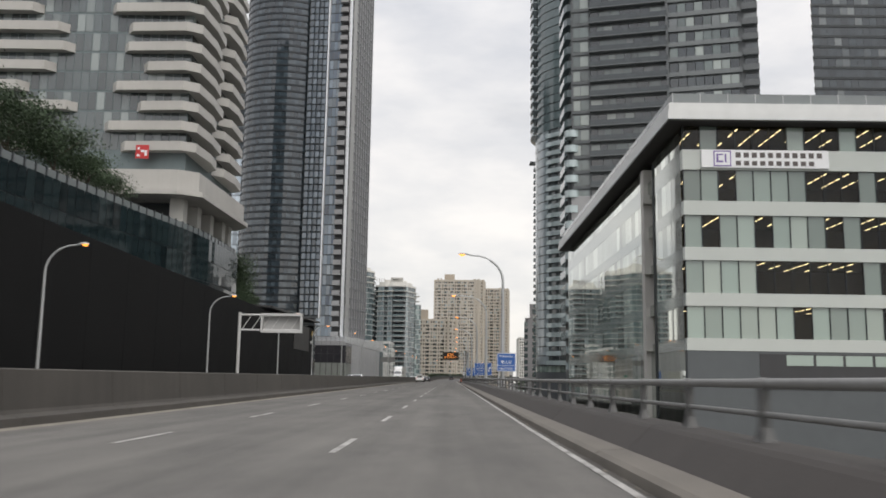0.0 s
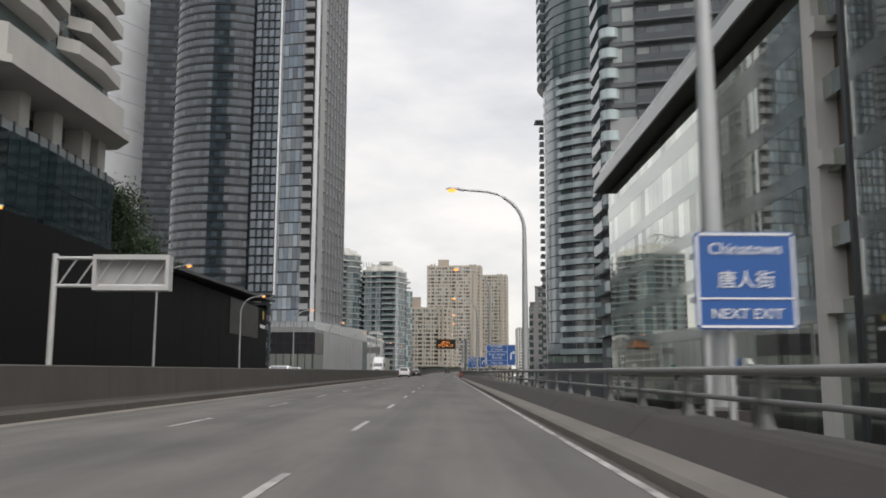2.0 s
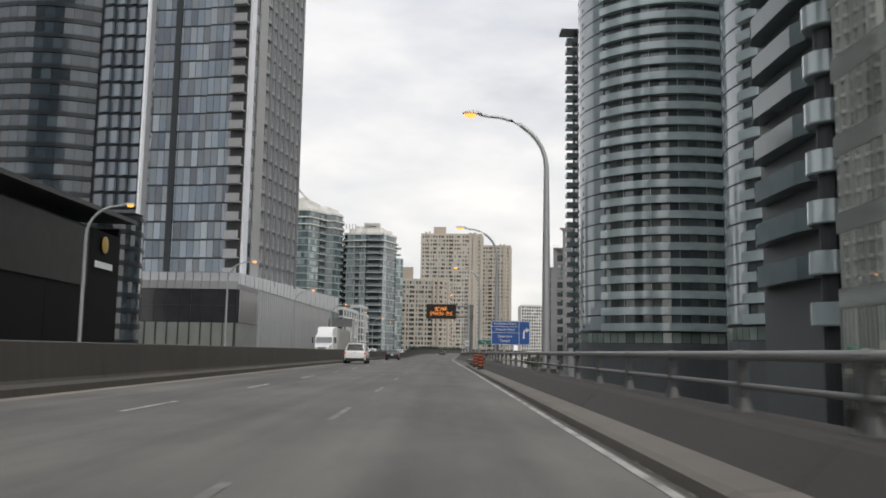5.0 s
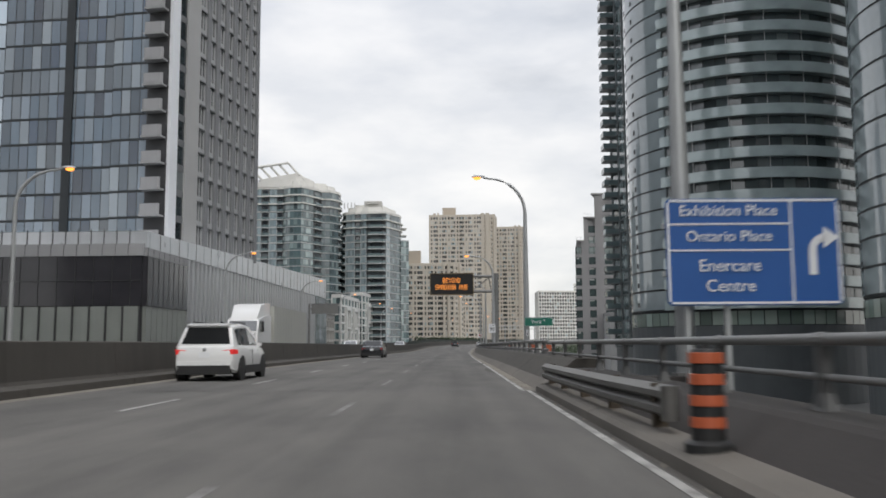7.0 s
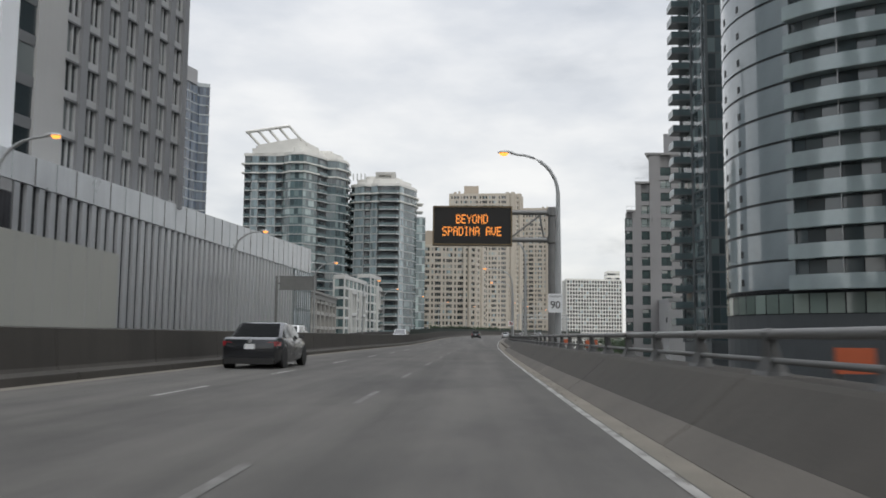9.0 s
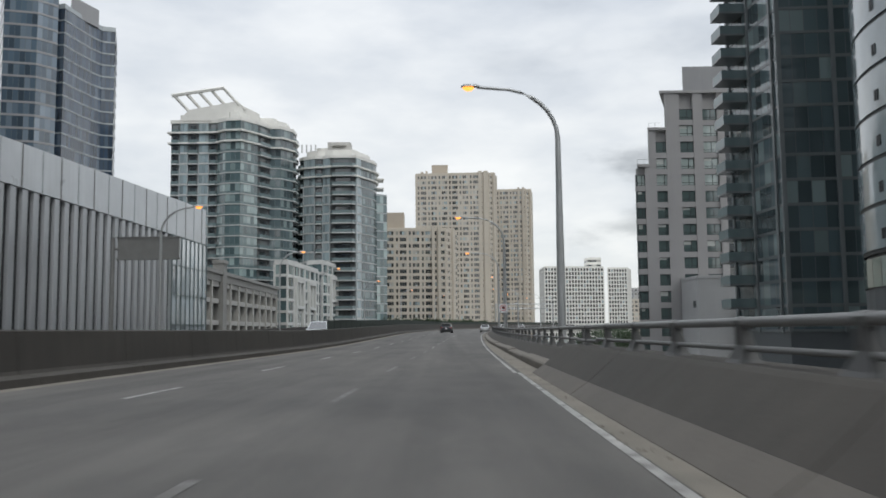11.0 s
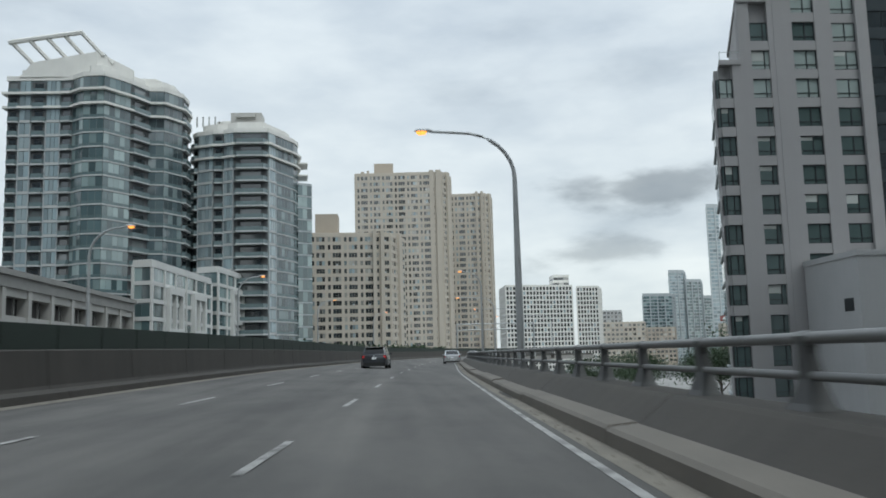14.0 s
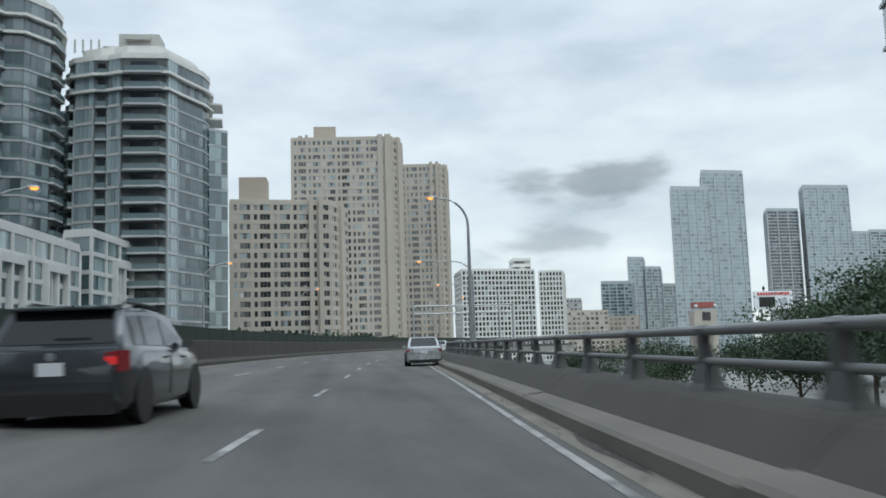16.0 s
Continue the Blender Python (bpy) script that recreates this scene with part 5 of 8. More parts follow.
def saw_block():
    """Overhanging corner block of the curved tower: saw-tooth window strips, a pale edge and an open underside."""
    z0, fh, n = 17.3, 1.87, 78
    root = thing("glass_tower", "narrow blue-grey glass block with saw-tooth windows", "building", (-34.9, 231.6, z0))
    H = n * fh
    part("core", MB().box(-5.6, 0.0, 0.0, -0.25, 2.0, H), [DARK_FRAME], root)
    part("tie_wall", MB().box(-8.0, 1.2, 0.0, -3.6, 5.0, H), [DARK_FRAME], root)
    tooth = MB()
    for k in range(4):
        xa = -5.4 + 1.3 * k
        for r in range(3):
            tooth.sweep([[(xa, 0.0, z), (xa + 1.08, -0.42, z), (xa + 1.2, -0.05, z)] for z in (r * fh + 0.35, r * fh + fh - 0.06)])
    tm = tooth.mesh("saw_tooth_glazing", [GLASS_SAW])
    sp = MB().box(-5.6, -0.12, 0, -0.25, 0.0, 0.33).mesh("floor_band", [DARK_FRAME2])
    for f in range(n):
        if f % 3 == 0:
            part("saw_tooth_glazing", tm, None, root, at=pose(0, 0, f * fh), kind="stuff")
        part("floor_band", sp, None, root, at=pose(0, 0, f * fh))
    part("corner_edge", MB().box(-0.25, -0.5, -0.4, 0.0, 0.25, H + 0.6), [WHITE_PANEL], root, "white metal corner edge")
    part("side_wall", MB().box(-0.25, 0.25, -0.4, -0.03, 2.0, H + 0.4), [MID_CONC], root, "grey panelled side")
    part("soffit", MB().box(-5.6, -0.4, -0.35, -0.25, 2.0, 0.0), [MID_DARK], root)
    part("roof_edge", MB().box(-5.7, -0.2, H, -0.25, 2.0, H + 0.5), [DARK_FRAME], root)


GLASS_SAW = glass_mat("saw_tooth_glass", (0.045, 0.062, 0.078), (0.17, 0.21, 0.25), 0.4, rough=0.05)
saw_block()
tower("glass_tower", "dark blue glass block against a taller high-rise", [(-60.5, 294.7), (-44.75, 292.75), (-41.3, 320), (-58.0, 322.2)], 14.77, 3.43, 32, GLASS_NAVY, DARK_FRAME, DARK_FRAME, 0.22, 0.06, pane_w=1.35, sill=0.3, gap=0.1, tilt=0.012,
      mi_of=front_glass, glasses=[GLASS_BLUE, GLASS_NAVY, GLASS_ROOM])
# the turned facet's sky reflection is partly painted as a pale blue base
GLASS_BRIGHT = glass_mat("painted_sky_glass", (0.40, 0.46, 0.51), (0.55, 0.61, 0.66), 0.5, rough=0.04, metal=0.6, wave=0.02)
tower("glass_tower", "glass block at the end of a glass row, sky reflection painted bright blue", [(-76.0, 294.2), (-60.8, 295.2), (-61.0, 312), (-76.0, 312)], 14.77, 3.43, 18, GLASS_BRIGHT, DARK_FRAME, DARK_FRAME, 0.16, 0.06, pane_w=1.3, sill=0.22, gap=0.06, tilt=0.004)
corner_pier = thing("corner_pier", "dark metal pier between two glass fronts", "pier", (-51.0, 293.5, -8.0))
part("pier_body", MB().box(-0.55, -0.35, 0, 0.55, 0.0, 22.77 + 32 * 3.43), [DARK_FRAME], corner_pier)
tower("glass_tower", "dark grey glass high-rise beside a pale panelled one", [(-111, 366), (-74, 372), (-76, 395), (-112, 395)], 0, 2.9, 54, GLASS_SHADE, DARK_FRAME, DARK_FRAME2, 0.9, 0.2, pane_w=2.2, sill=0.92, tilt=0.01)
dark_slab = tower("glass_tower", "dark mirror-glass high-rise with a pale panelled side", [(-175, 352), (-127, 370), (-115, 393), (-165, 400)], 0, 3.4, 52, GLASS_CURVE, DARK_FRAME, DARK_FRAME, 0.5, 0.05, pane_w=1.9, sill=0.55, skip=(1,), tilt=0.03)
for k_ in range(17):
    part("cladding_panel", MB().box(0.2, -0.5, 10.4 * k_ + 0.08, 25.7, 0.1, 10.4 * k_ + 10.32), [WHITE_PANEL], dark_slab[0], "pale metal cladding", at=pose(dark_slab[1][1][0], dark_slab[1][1][1], dark_slab[2], 0, 0, math.degrees(math.atan2(23, 12))))


def slab_tower():
    """Dark glass front, balcony column on the corner, white edge, concrete strip and a ribbed concrete side."""
    A, B = (-36.9, 291.0), (-31.6, 318.9)
    C, D = (-41.1, 320.1), (-44.7, 292.3)
    poly = [D, A, B, C]
    n, fh, z0 = 43, 3.43, 14.77
    root, loc, h0, top = tower("glass_tower", "high-rise with dark blue glass front and ribbed grey concrete side", poly, z0, fh, n, GLASS_NAVY, DARK_FRAME, DARK_FRAME, 0.22, 0.06, pane_w=1.3, skip=(1,),
                               sill=0.3, gap=0.1, tilt=0.012, mi_of=front_glass, glasses=[GLASS_BLUE, GLASS_NAVY, GLASS_ROOM])
    a, b = Vector(loc[1]), Vector(loc[2])
    d = (b - a).normalized()
    rz = math.degrees(math.atan2(d.y, d.x))
    H = top - h0
    M = pose(a.x, a.y, h0, 0, 0, rz)
    part("white_strip", MB().box(0.0, -0.5, 0, 1.9, 0.2, H), [WHITE_PANEL], root, "bright white metal strip", at=M)
    L = (b - a).length
    part("concrete_wall", MB().box(4.4, -0.35, 0, 8.0, 0.2, H), [GREY_CONC], root, at=M)
    rib = MB().box(0, -0.55, 0, 0.95, 0.2, H).mesh("concrete_rib", [RIB_CONC])
    cells, sps, lips = MB(), MB(), MB()
    x, w = 8.0, 2.86
    while x < L - 1:
        part("concrete_rib", rib, None, root, at=M @ pose(x + w - 0.95, 0, 0))
        part("mullion_strip", MB().box(x, -0.22, 0, x + 0.26, 0.12, H).box(x + 0.88, -0.22, 0, x + 1.06, 0.12, H).box(x + 1.68, -0.22, 0, x + 1.9, 0.12, H), [PALE_RIB], root, at=M)
        for f in range(n):
            cells.box(x + 0.28, -0.04, f * fh + 0.78, x + 0.86, 0.1, f * fh + fh - 0.05, at=M)
            cells.box(x + 1.08, -0.04, f * fh + 0.78, x + 1.66, 0.1, f * fh + fh - 0.05, at=M)
            sps.box(x, -0.26, f * fh + 0.06, x + w - 0.96, 0.12, f * fh + 0.74, at=M)
            # dark lip paints the shadow line at the foot of each pale spandrel
            lips.box(x, -0.40, f * fh - 0.12, x + w - 0.96, 0.12, f * fh + 0.05, at=M)
        x += w
    for f in range(n):
        cells.box(1.95, -0.10, f * fh + 0.7, 4.35, 0.1, f * fh + 3.2, at=M)
        lips.box(1.9, -0.16, f * fh, 4.4, 0.12, f * fh + 0.7, at=M)
        lips.box(1.9, -0.16, f * fh + 3.2, 4.4, 0.12, f * fh + fh, at=M)
    part("floor_lip", lips, [MID_SHADE], root, kind="stuff")
    part("window_panes", cells, [GLASS_DARK], root, kind="stuff")
    part("spandrel_field", sps, [PALE_RIB], root, kind="stuff")
    # balconies stacked at the corner of the glass front
    c, e = Vector(loc[0]), Vector(loc[1])
    fd = (e - c).normalized()
    M2 = pose(e.x, e.y, h0, 0, 0, math.degrees(math.atan2(fd.y, fd.x)))
    # black panel on the front stands for the shade between the balconies
    part("balcony_recess", MB().box(-2.85, -0.16, 0, -0.05, 0.3, H), [BLACK_EDGE], root, at=M2)
    slab_, front_ = MB().box(-2.85, -1.6, 0, -0.1, 0.0, 0.24).mesh("balcony", [MID_CONC]), MB().sweep([[(-2.85, 0.0, z), (-2.85, -1.35, z), (-2.6, -1.62, z), (-0.35, -1.62, z), (-0.1, -1.4, z), (-0.1, -1.28, z), (-0.38, -1.5, z), (-2.55, -1.5, z), (-2.73, -1.28, z), (-2.73, 0.0, z)] for z in (0.24, 1.62)]).mesh("balcony_front", [MID_CONC])
    for f in range(n):
        bal = part("balcony", slab_, None, root, at=M2 @ pose(0, 0, f * fh))
        part("balcony_front", front_, None, bal)


RIB_CONC = mat("grey_rib_precast", (0.235, 0.24, 0.25), 0.8, var=0.12, scale=0.5, streak=0.3)
PALE_RIB = mat("pale_grey_precast", (0.40, 0.405, 0.41), 0.75, var=0.15, scale=0.5, streak=0.3)
# grey of the dark spandrels, and of the painted shadow lines
MID_SHADE = mat("spandrel_and_shadow_grey", (0.15, 0.155, 0.16), 0.6, var=0.12, scale=0.5)
slab_tower()


# ---- left side: ribbed silver hall ----
def ribbed_hall():
    base = -8.0
    root = thing("ribbed_hall", "long low hall clad in ribbed silver metal with a glazed end", "building", (-32.6, 272.4, base), rz=-1.45)
    L = 113.0
    z1 = 13.0 - base
    # core painted dark so the gaps between ribs look shaded
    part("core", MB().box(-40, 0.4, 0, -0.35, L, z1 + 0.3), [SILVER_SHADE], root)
    # upper translucent band, rising along the road
    part("upper_band", MB().sweep([[(-38, 0.2, z1 - 0.8), (0.0, 0.2, z1 - 0.8), (0.0, 0.2, z1 + 0.95), (-38, 0.2, z1 + 0.95)], [(-38, L, z1 - 0.2), (0.0, L, z1 - 0.2), (0.0, L, z1 + 4.2), (-38, L, z1 + 4.2)]]), [MESH_BAND], root, "pale silver translucent band")
    for k in range(36):
        yk = 1.0 + 3.15 * k
        zk = z1 + 0.95 + 3.25 * yk / L
        part("band_seam", MB().box(0.0, yk, z1 - 0.75 + 0.55 * yk / L, 0.05, yk + 0.07, zk - 0.05), [GUARD if k % 2 else PALE_FRAME], root)
    rib = MB().sweep([[(0.02, 0.1, 0), (0.30, 0.16, 0), (0.30, 0.94, 0), (0.02, 1.0, 0)], [(0.02, 0.1, 1), (0.30, 0.16, 1), (0.30, 0.94, 1), (0.02, 1.0, 1)]]).mesh("metal_rib", [SILVER])
    y = 14.0
    while y < L - 13.4:
        h = z1 - 0.85 + 0.6 * y / L
        part("metal_rib", rib, None, root, at=pose(-0.35, y, 0) @ Matrix.Diagonal((1, 1, h, 1)))
        y += 1.72
    part("side_glazing", MB().box(-0.36, 0.4, 14.0, 0.05, 13.7, z1 - 1.7), [PANEL_GLASS], root, "dark reflective glass panel")
    part("side_band", MB().box(-0.36, 0.4, z1 - 1.68, 0.07, 13.7, z1 - 0.82), [MID_CONC], root)
    for k in range(8):
        part("panel_mullion", MB().box(0.05, 0.5 + 1.65 * k, 14.0, 0.09, 0.56 + 1.65 * k, z1 - 0.85), [BLACK_EDGE], root)
        part("pale_panel", MB().box(-0.36, 0.45 + 1.65 * k, 0, 0.04, 1.97 + 1.65 * k, 13.9), [PANEL_GREEN], root)
    part("side_transom", MB().box(-0.3, 0.4, 13.9, 0.12, 13.7, 14.0), [BLACK_EDGE], root)
    # front: dark glazing over pale panels
    part("dark_glazing", MB().box(-40, 0.0, 14.0, -0.4, 0.4, z1 - 1.7), [GLASS_FRONT], root, "dark glass band")
    for k in range(20):
        part("glazing_mullion", MB().box(-39.6 + 2.0 * k, -0.06, 14.0, -39.54 + 2.0 * k, 0.0, z1 - 1.75), [BLACK_EDGE], root)
    part("glazing_transom", MB().box(-40, -0.08, 16.6, -0.4, 0.0, 16.68), [BLACK_EDGE], root)
    for k in range(28):
        part("railing_post", MB().box(-39.7 + 1.4 * k, 0.12, z1 - 0.4, -39.62 + 1.4 * k, 0.2, z1 + 1.2), [BLACK_EDGE], root)
    for k in range(28):
        part("band_joint", MB().box(-39.7 + 1.4 * k, -0.15, z1 - 1.65, -39.66 + 1.4 * k, -0.11, z1 - 0.42), [BLACK_EDGE], root)
    for k in range(14):
        part("roof_railing_panel", MB().box(-39.6 + 2.8 * k, 0.25, z1 - 0.4, -36.9 + 2.8 * k, 0.31, z1 + 1.0), [BALC_TEAL_CLEAR], root)
    part("top_band", MB().box(-40, -0.12, z1 - 1.7, -0.2, 0.4, z1 - 0.4), [MID_CONC], root)
    for k in range(22):
        part("pale_panel", MB().box(-40 + 1.8 * k, -0.05, 8.0, -38.38 + 1.8 * k, 0.4, 13.9), [PANEL_GREEN], root)
        part("panel_mullion", MB().box(-38.36 + 1.8 * k, -0.22, 8.0, -38.22 + 1.8 * k, 0.3, 13.95), [BLACK_EDGE], root)
    # glazed end
    part("end_frame", MB().box(-18, L - 12.6, 0, -0.02, L + 0.3, z1 - 0.3), [PALE_FRAME], root)
    eg = pane_field(MB(), [(-18, L + 0.3), (-18, L - 12.6), (-0.02, L - 12.6), (-0.02, L + 0.3)], 0.6, 3.35, 6, 0.08, 0.08, 1.6, skip=(0, 1), tilt=0.008)
    part("end_panes", eg, [GLASS_END], root, kind="stuff")
    for k in range(9):
        part("end_mullion", MB().box(0.0, L - 12.65 + 1.61 * k, 0.5, 0.14, L - 12.55 + 1.61 * k, z1 - 0.4), [TEAL_FRAME], root)
    for k in range(7):
        part("end_transom", MB().box(0.0, L - 12.5, 0.52 + 3.35 * k, 0.11, L + 0.2, 0.64 + 3.35 * k), [TEAL_FRAME], root)


GLASS_END = glass_mat("pale_hall_glass", (0.42, 0.46, 0.49), (0.62, 0.66, 0.69), 0.5, rough=0.08, metal=0.2)
PANEL_GREEN = mat("grey_green_panel", (0.25, 0.265, 0.245), 0.4, 0.1, var=0.15, scale=0.8, streak=0.4)
PANEL_GLASS = mat("smoky_panel_glass", (0.045, 0.044, 0.05), 0.14, 0.0, var=0.4, scale=1.2, streak=0.8)
GLASS_FRONT = mat("dark_front_glazing", (0.04, 0.039, 0.044), 0.12, var=0.25, spec=0.6)
ribbed_hall()
bow = tower("glass_tower", "grey-blue glass high-rise with white slab edges on a hollow curved front", [(-89.2, 477), (-88.4, 484), (-87.5, 489.5), (-86.4, 492.8), (-83.6, 494.0), (-90, 512), (-105, 512), (-104, 480)], -5.9, 3.03, 28, GLASS_NAVY, DARK_FRAME, PALE_FRAME, 0.34, 0.14, pane_w=1.0, gap=0.12)
part("roof_box", MB().prism([(2.5, -12), (5.2, -2), (3.0, 2), (-3, 0)], bow[3], bow[3] + 4.6), [MID_CONC], bow[0], "grey plant room on the roof")
tower("glass_tower", "blue-grey glass high-rise with a tall pale parapet", [(-99, 468), (-92.3, 470), (-89.4, 474), (-91, 476.5), (-105, 478)], 0, 3.0, 27, GLASS_BLUE, TEAL_FRAME, MID_CONC, 0.5, 0.1, pane_w=1.1, roof_h=11.0)


# ---- left side: twin teal glass apartment towers with white slabs ----
def bay_tower(label, front, back, zt, fh, n, crown):
    """front: corners (x, y, kind) from the far side to the near side of the facade, each with the kind of the bay that follows it:
    glazed bay, pale framed strip, recessed balconies or bold curved balconies."""
    poly = [(x, y) for x, y, _ in front] + back
    cx, cy, base = sum(p[0] for p in poly) / len(poly), sum(p[1] for p in poly) / len(poly), -8.0
    root = thing("apartment_tower", label, "building", (cx, cy, base))
    loc = [(x - cx, y - cy) for x, y in poly]
    top = zt - base
    h0 = top - n * fh
    part("core", MB().prism(loc, 0, top), [TEAL_FRAME], root)
    rng = random.Random(n * 7)
    clear, pale, doors = MB(), MB(), MB()
    kinds = [k for _, _, k in front] + ["glazed"] * len(back)
    for i, a, b, d, nn, L in sides(loc):
        if i >= len(front) + len(back) - 2:
            continue
        kind = kinds[i]
        M = pose(a.x, a.y, 0, 0, 0, math.degrees(math.atan2(d.y, d.x)))
        if kind in ("glazed", "shaded"):
            band = MB().box(0.0, -0.22, 0.0, L, 0.05, 0.34).mesh("slab_edge", [SLAB_PALE])
            k = max(1, round(L / 1.5))
            for f in range(n):
                part("slab_edge", band, None, root, at=M @ pose(0, 0, h0 + f * fh))
                for j in range(k):
                    t = rng.uniform(-0.02, 0.02)
                    q = [M @ Vector(c) for c in ((L * j / k + 0.05, -0.06 + t, h0 + f * fh + 1.05), (L * (j + 1) / k - 0.05, -0.06 - t, h0 + f * fh + 1.05), (L * (j + 1) / k - 0.05, -0.06 - t, h0 + f * fh + fh - 0.05), (L * j / k + 0.05, -0.06 + t, h0 + f * fh + fh - 0.05))]
                    # shaded bays take the darker panes: their shade is in the colour
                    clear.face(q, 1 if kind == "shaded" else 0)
                    q = [M @ Vector(c) for c in ((L * j / k + 0.05, -0.05, h0 + f * fh + 0.44), (L * (j + 1) / k - 0.05, -0.05, h0 + f * fh + 0.44), (L * (j + 1) / k - 0.05, -0.05, h0 + f * fh + 1.0), (L * j / k + 0.05, -0.05, h0 + f * fh + 1.0))]
                    clear.face(q, 2)
        elif kind == "pale":
            for xa in (0.0, L - 0.22):
                part("pale_frame", MB().box(xa, -0.42, h0, xa + 0.22, 0.05, top - 3 * fh), [PALE_FRAME], root, at=M)
            band = MB().box(0.22, -0.40, 0.0, L - 0.22, 0.05, 0.62).mesh("pale_spandrel", [SLAB_PALE])
            for f in range(n):
                part("pale_spandrel", band, None, root, at=M @ pose(0, 0, h0 + f * fh))
                k = max(1, round((L - 0.4) / 1.1))
                for j in range(k):
                    w = (L - 0.44) / k
                    pale.box(0.22 + j * w + 0.06, -0.30, h0 + f * fh + 0.7, 0.22 + (j + 1) * w - 0.06, 0.0, h0 + f * fh + fh - 0.1, at=M)
        else:
            out = 1.0 if kind == "recess" else 1.9
            edge = 0.35 if kind == "recess" else 0.9
            outline = [(0.0, 0.0), (0.0, -0.25), (min(edge, L / 3), -out), (L - min(edge, L / 3), -out), (L, -0.25), (L, 0.0)]
            floor_ = MB().prism(outline, -0.06, 0.30).mesh("balcony", [SLAB_PALE])
            rail_ = MB().sweep([[(x, y + e, z) for e, z in ((0.0, 0.34), (0.0, 1.3), (0.07, 1.3), (0.07, 0.34))] for x, y in outline[1:5]]).mesh("balustrade", [BALC_TEAL2])
            # flat sheet on the facade, recess shade painted as its dark colour
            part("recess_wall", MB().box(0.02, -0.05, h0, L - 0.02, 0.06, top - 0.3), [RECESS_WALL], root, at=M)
            for f in range(n):
                bal = part("balcony", floor_, None, root, at=M @ pose(0, 0, h0 + f * fh))
                part("balustrade", rail_, None, bal)
                doors.box(L * 0.2, -0.09, h0 + f * fh + 0.4, L * 0.8, 0.0, h0 + f * fh + 2.7, at=M)
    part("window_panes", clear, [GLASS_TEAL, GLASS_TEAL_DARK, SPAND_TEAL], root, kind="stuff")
    part("window_panes", pale, [GLASS_FAR], root, kind="stuff")
    part("door_glazing", doors, [GLASS_DARK], root, kind="stuff")
    # the last storeys step out under broad white slabs, then a set-back penthouse
    for z_, d_ in ((top - 2 * fh, 0.95), (top - fh, 1.1)):
        part("broad_slab", MB().prism(grow(loc, d_), z_ - 0.05, z_ + 0.5), [WHITE_CONC], root, "broad white balcony slab")
    part("parapet", MB().prism(grow(loc, 0.3), top, top + 1.1), [WHITE_CONC], root)
    part("penthouse", MB().prism(grow(loc, -2.2), top + 1.1, top + 3.4), [WHITE_CONC], root)
    part("plant_room", MB().prism(grow(loc, -6.0), top + 3.4, top + 5.2), [WHITE_CONC], root)
    if crown:
        P = lambda x, y, z: (x - cx, y - cy, z - base)
        part("sloping_parapet", MB().sweep([[P(-86, 556.5, 71), P(-86, 557.3, 71), P(-83, 557.3, 74.6), P(-83, 556.5, 74.6)], [P(-68, 556.5, 71), P(-68, 557.3, 71), P(-68, 557.3, 77.2), P(-68, 556.5, 77.2)], [P(-61, 562, 71), P(-61, 563, 71), P(-61, 563, 74.4), P(-61, 562, 74.4)]]), [WHITE_CONC], root)
        c = part("crown_frame", MB().tube([P(-88.2, 555.5, 79.2), P(-71.4, 555.5, 81.6), P(-65.0, 559, 75.0)], 0.62, 6), [WHITE_CONC], root, "white slanted roof pergola")
        for k in range(5):
            x = -87.6 + 4.05 * k
            part("crown_rib", MB().tube([P(x, 555.6, 79.2 + 0.143 * (x + 88.2)), P(x + 4.6, 557.4, 74.2 + 0.13 * (x + 88.2))], 0.52, 6), [WHITE_CONC], c)
    else:
        for k in range(4):
            part("roof_vent", MB().tube([(-12 + 1.6 * k, -9.0, top + 3.4), (-12 + 1.6 * k, -9.0, top + 6.2)], 0.22, 8), [GREY_CONC], root)
        part("roof_plant", MB().box(-2.5, -12.0, top + 3.4, 5.5, -6.0, top + 6.4).box(-1.0, -13.0, top + 5.0, 4.0, -12.0, top + 6.0), [STONE], root, "pale roof plant box")
    return root


SPAND_TEAL = mat("teal_spandrel_glass", (0.115, 0.165, 0.17), 0.15, var=0.15, scale=0.7, spec=0.8)
SLAB_PALE = mat("pale_grey_slab_concrete", (0.45, 0.46, 0.455), 0.75, var=0.1, scale=0.6, streak=0.3)
# dark base colour imitates the shade behind the balconies
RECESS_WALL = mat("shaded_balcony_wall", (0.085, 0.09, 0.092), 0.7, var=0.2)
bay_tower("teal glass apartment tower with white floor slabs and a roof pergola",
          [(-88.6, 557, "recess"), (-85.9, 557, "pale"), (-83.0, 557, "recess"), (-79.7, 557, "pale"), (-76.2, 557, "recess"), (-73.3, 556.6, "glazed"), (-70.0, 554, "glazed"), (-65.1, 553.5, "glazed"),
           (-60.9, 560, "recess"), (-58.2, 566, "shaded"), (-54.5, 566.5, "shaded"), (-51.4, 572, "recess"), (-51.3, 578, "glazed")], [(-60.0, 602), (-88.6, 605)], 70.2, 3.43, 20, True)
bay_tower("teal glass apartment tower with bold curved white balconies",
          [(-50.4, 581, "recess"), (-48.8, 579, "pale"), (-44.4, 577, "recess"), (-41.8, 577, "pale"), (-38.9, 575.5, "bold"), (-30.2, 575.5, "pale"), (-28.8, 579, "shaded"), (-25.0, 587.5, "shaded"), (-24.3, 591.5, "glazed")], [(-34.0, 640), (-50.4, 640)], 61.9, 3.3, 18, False)
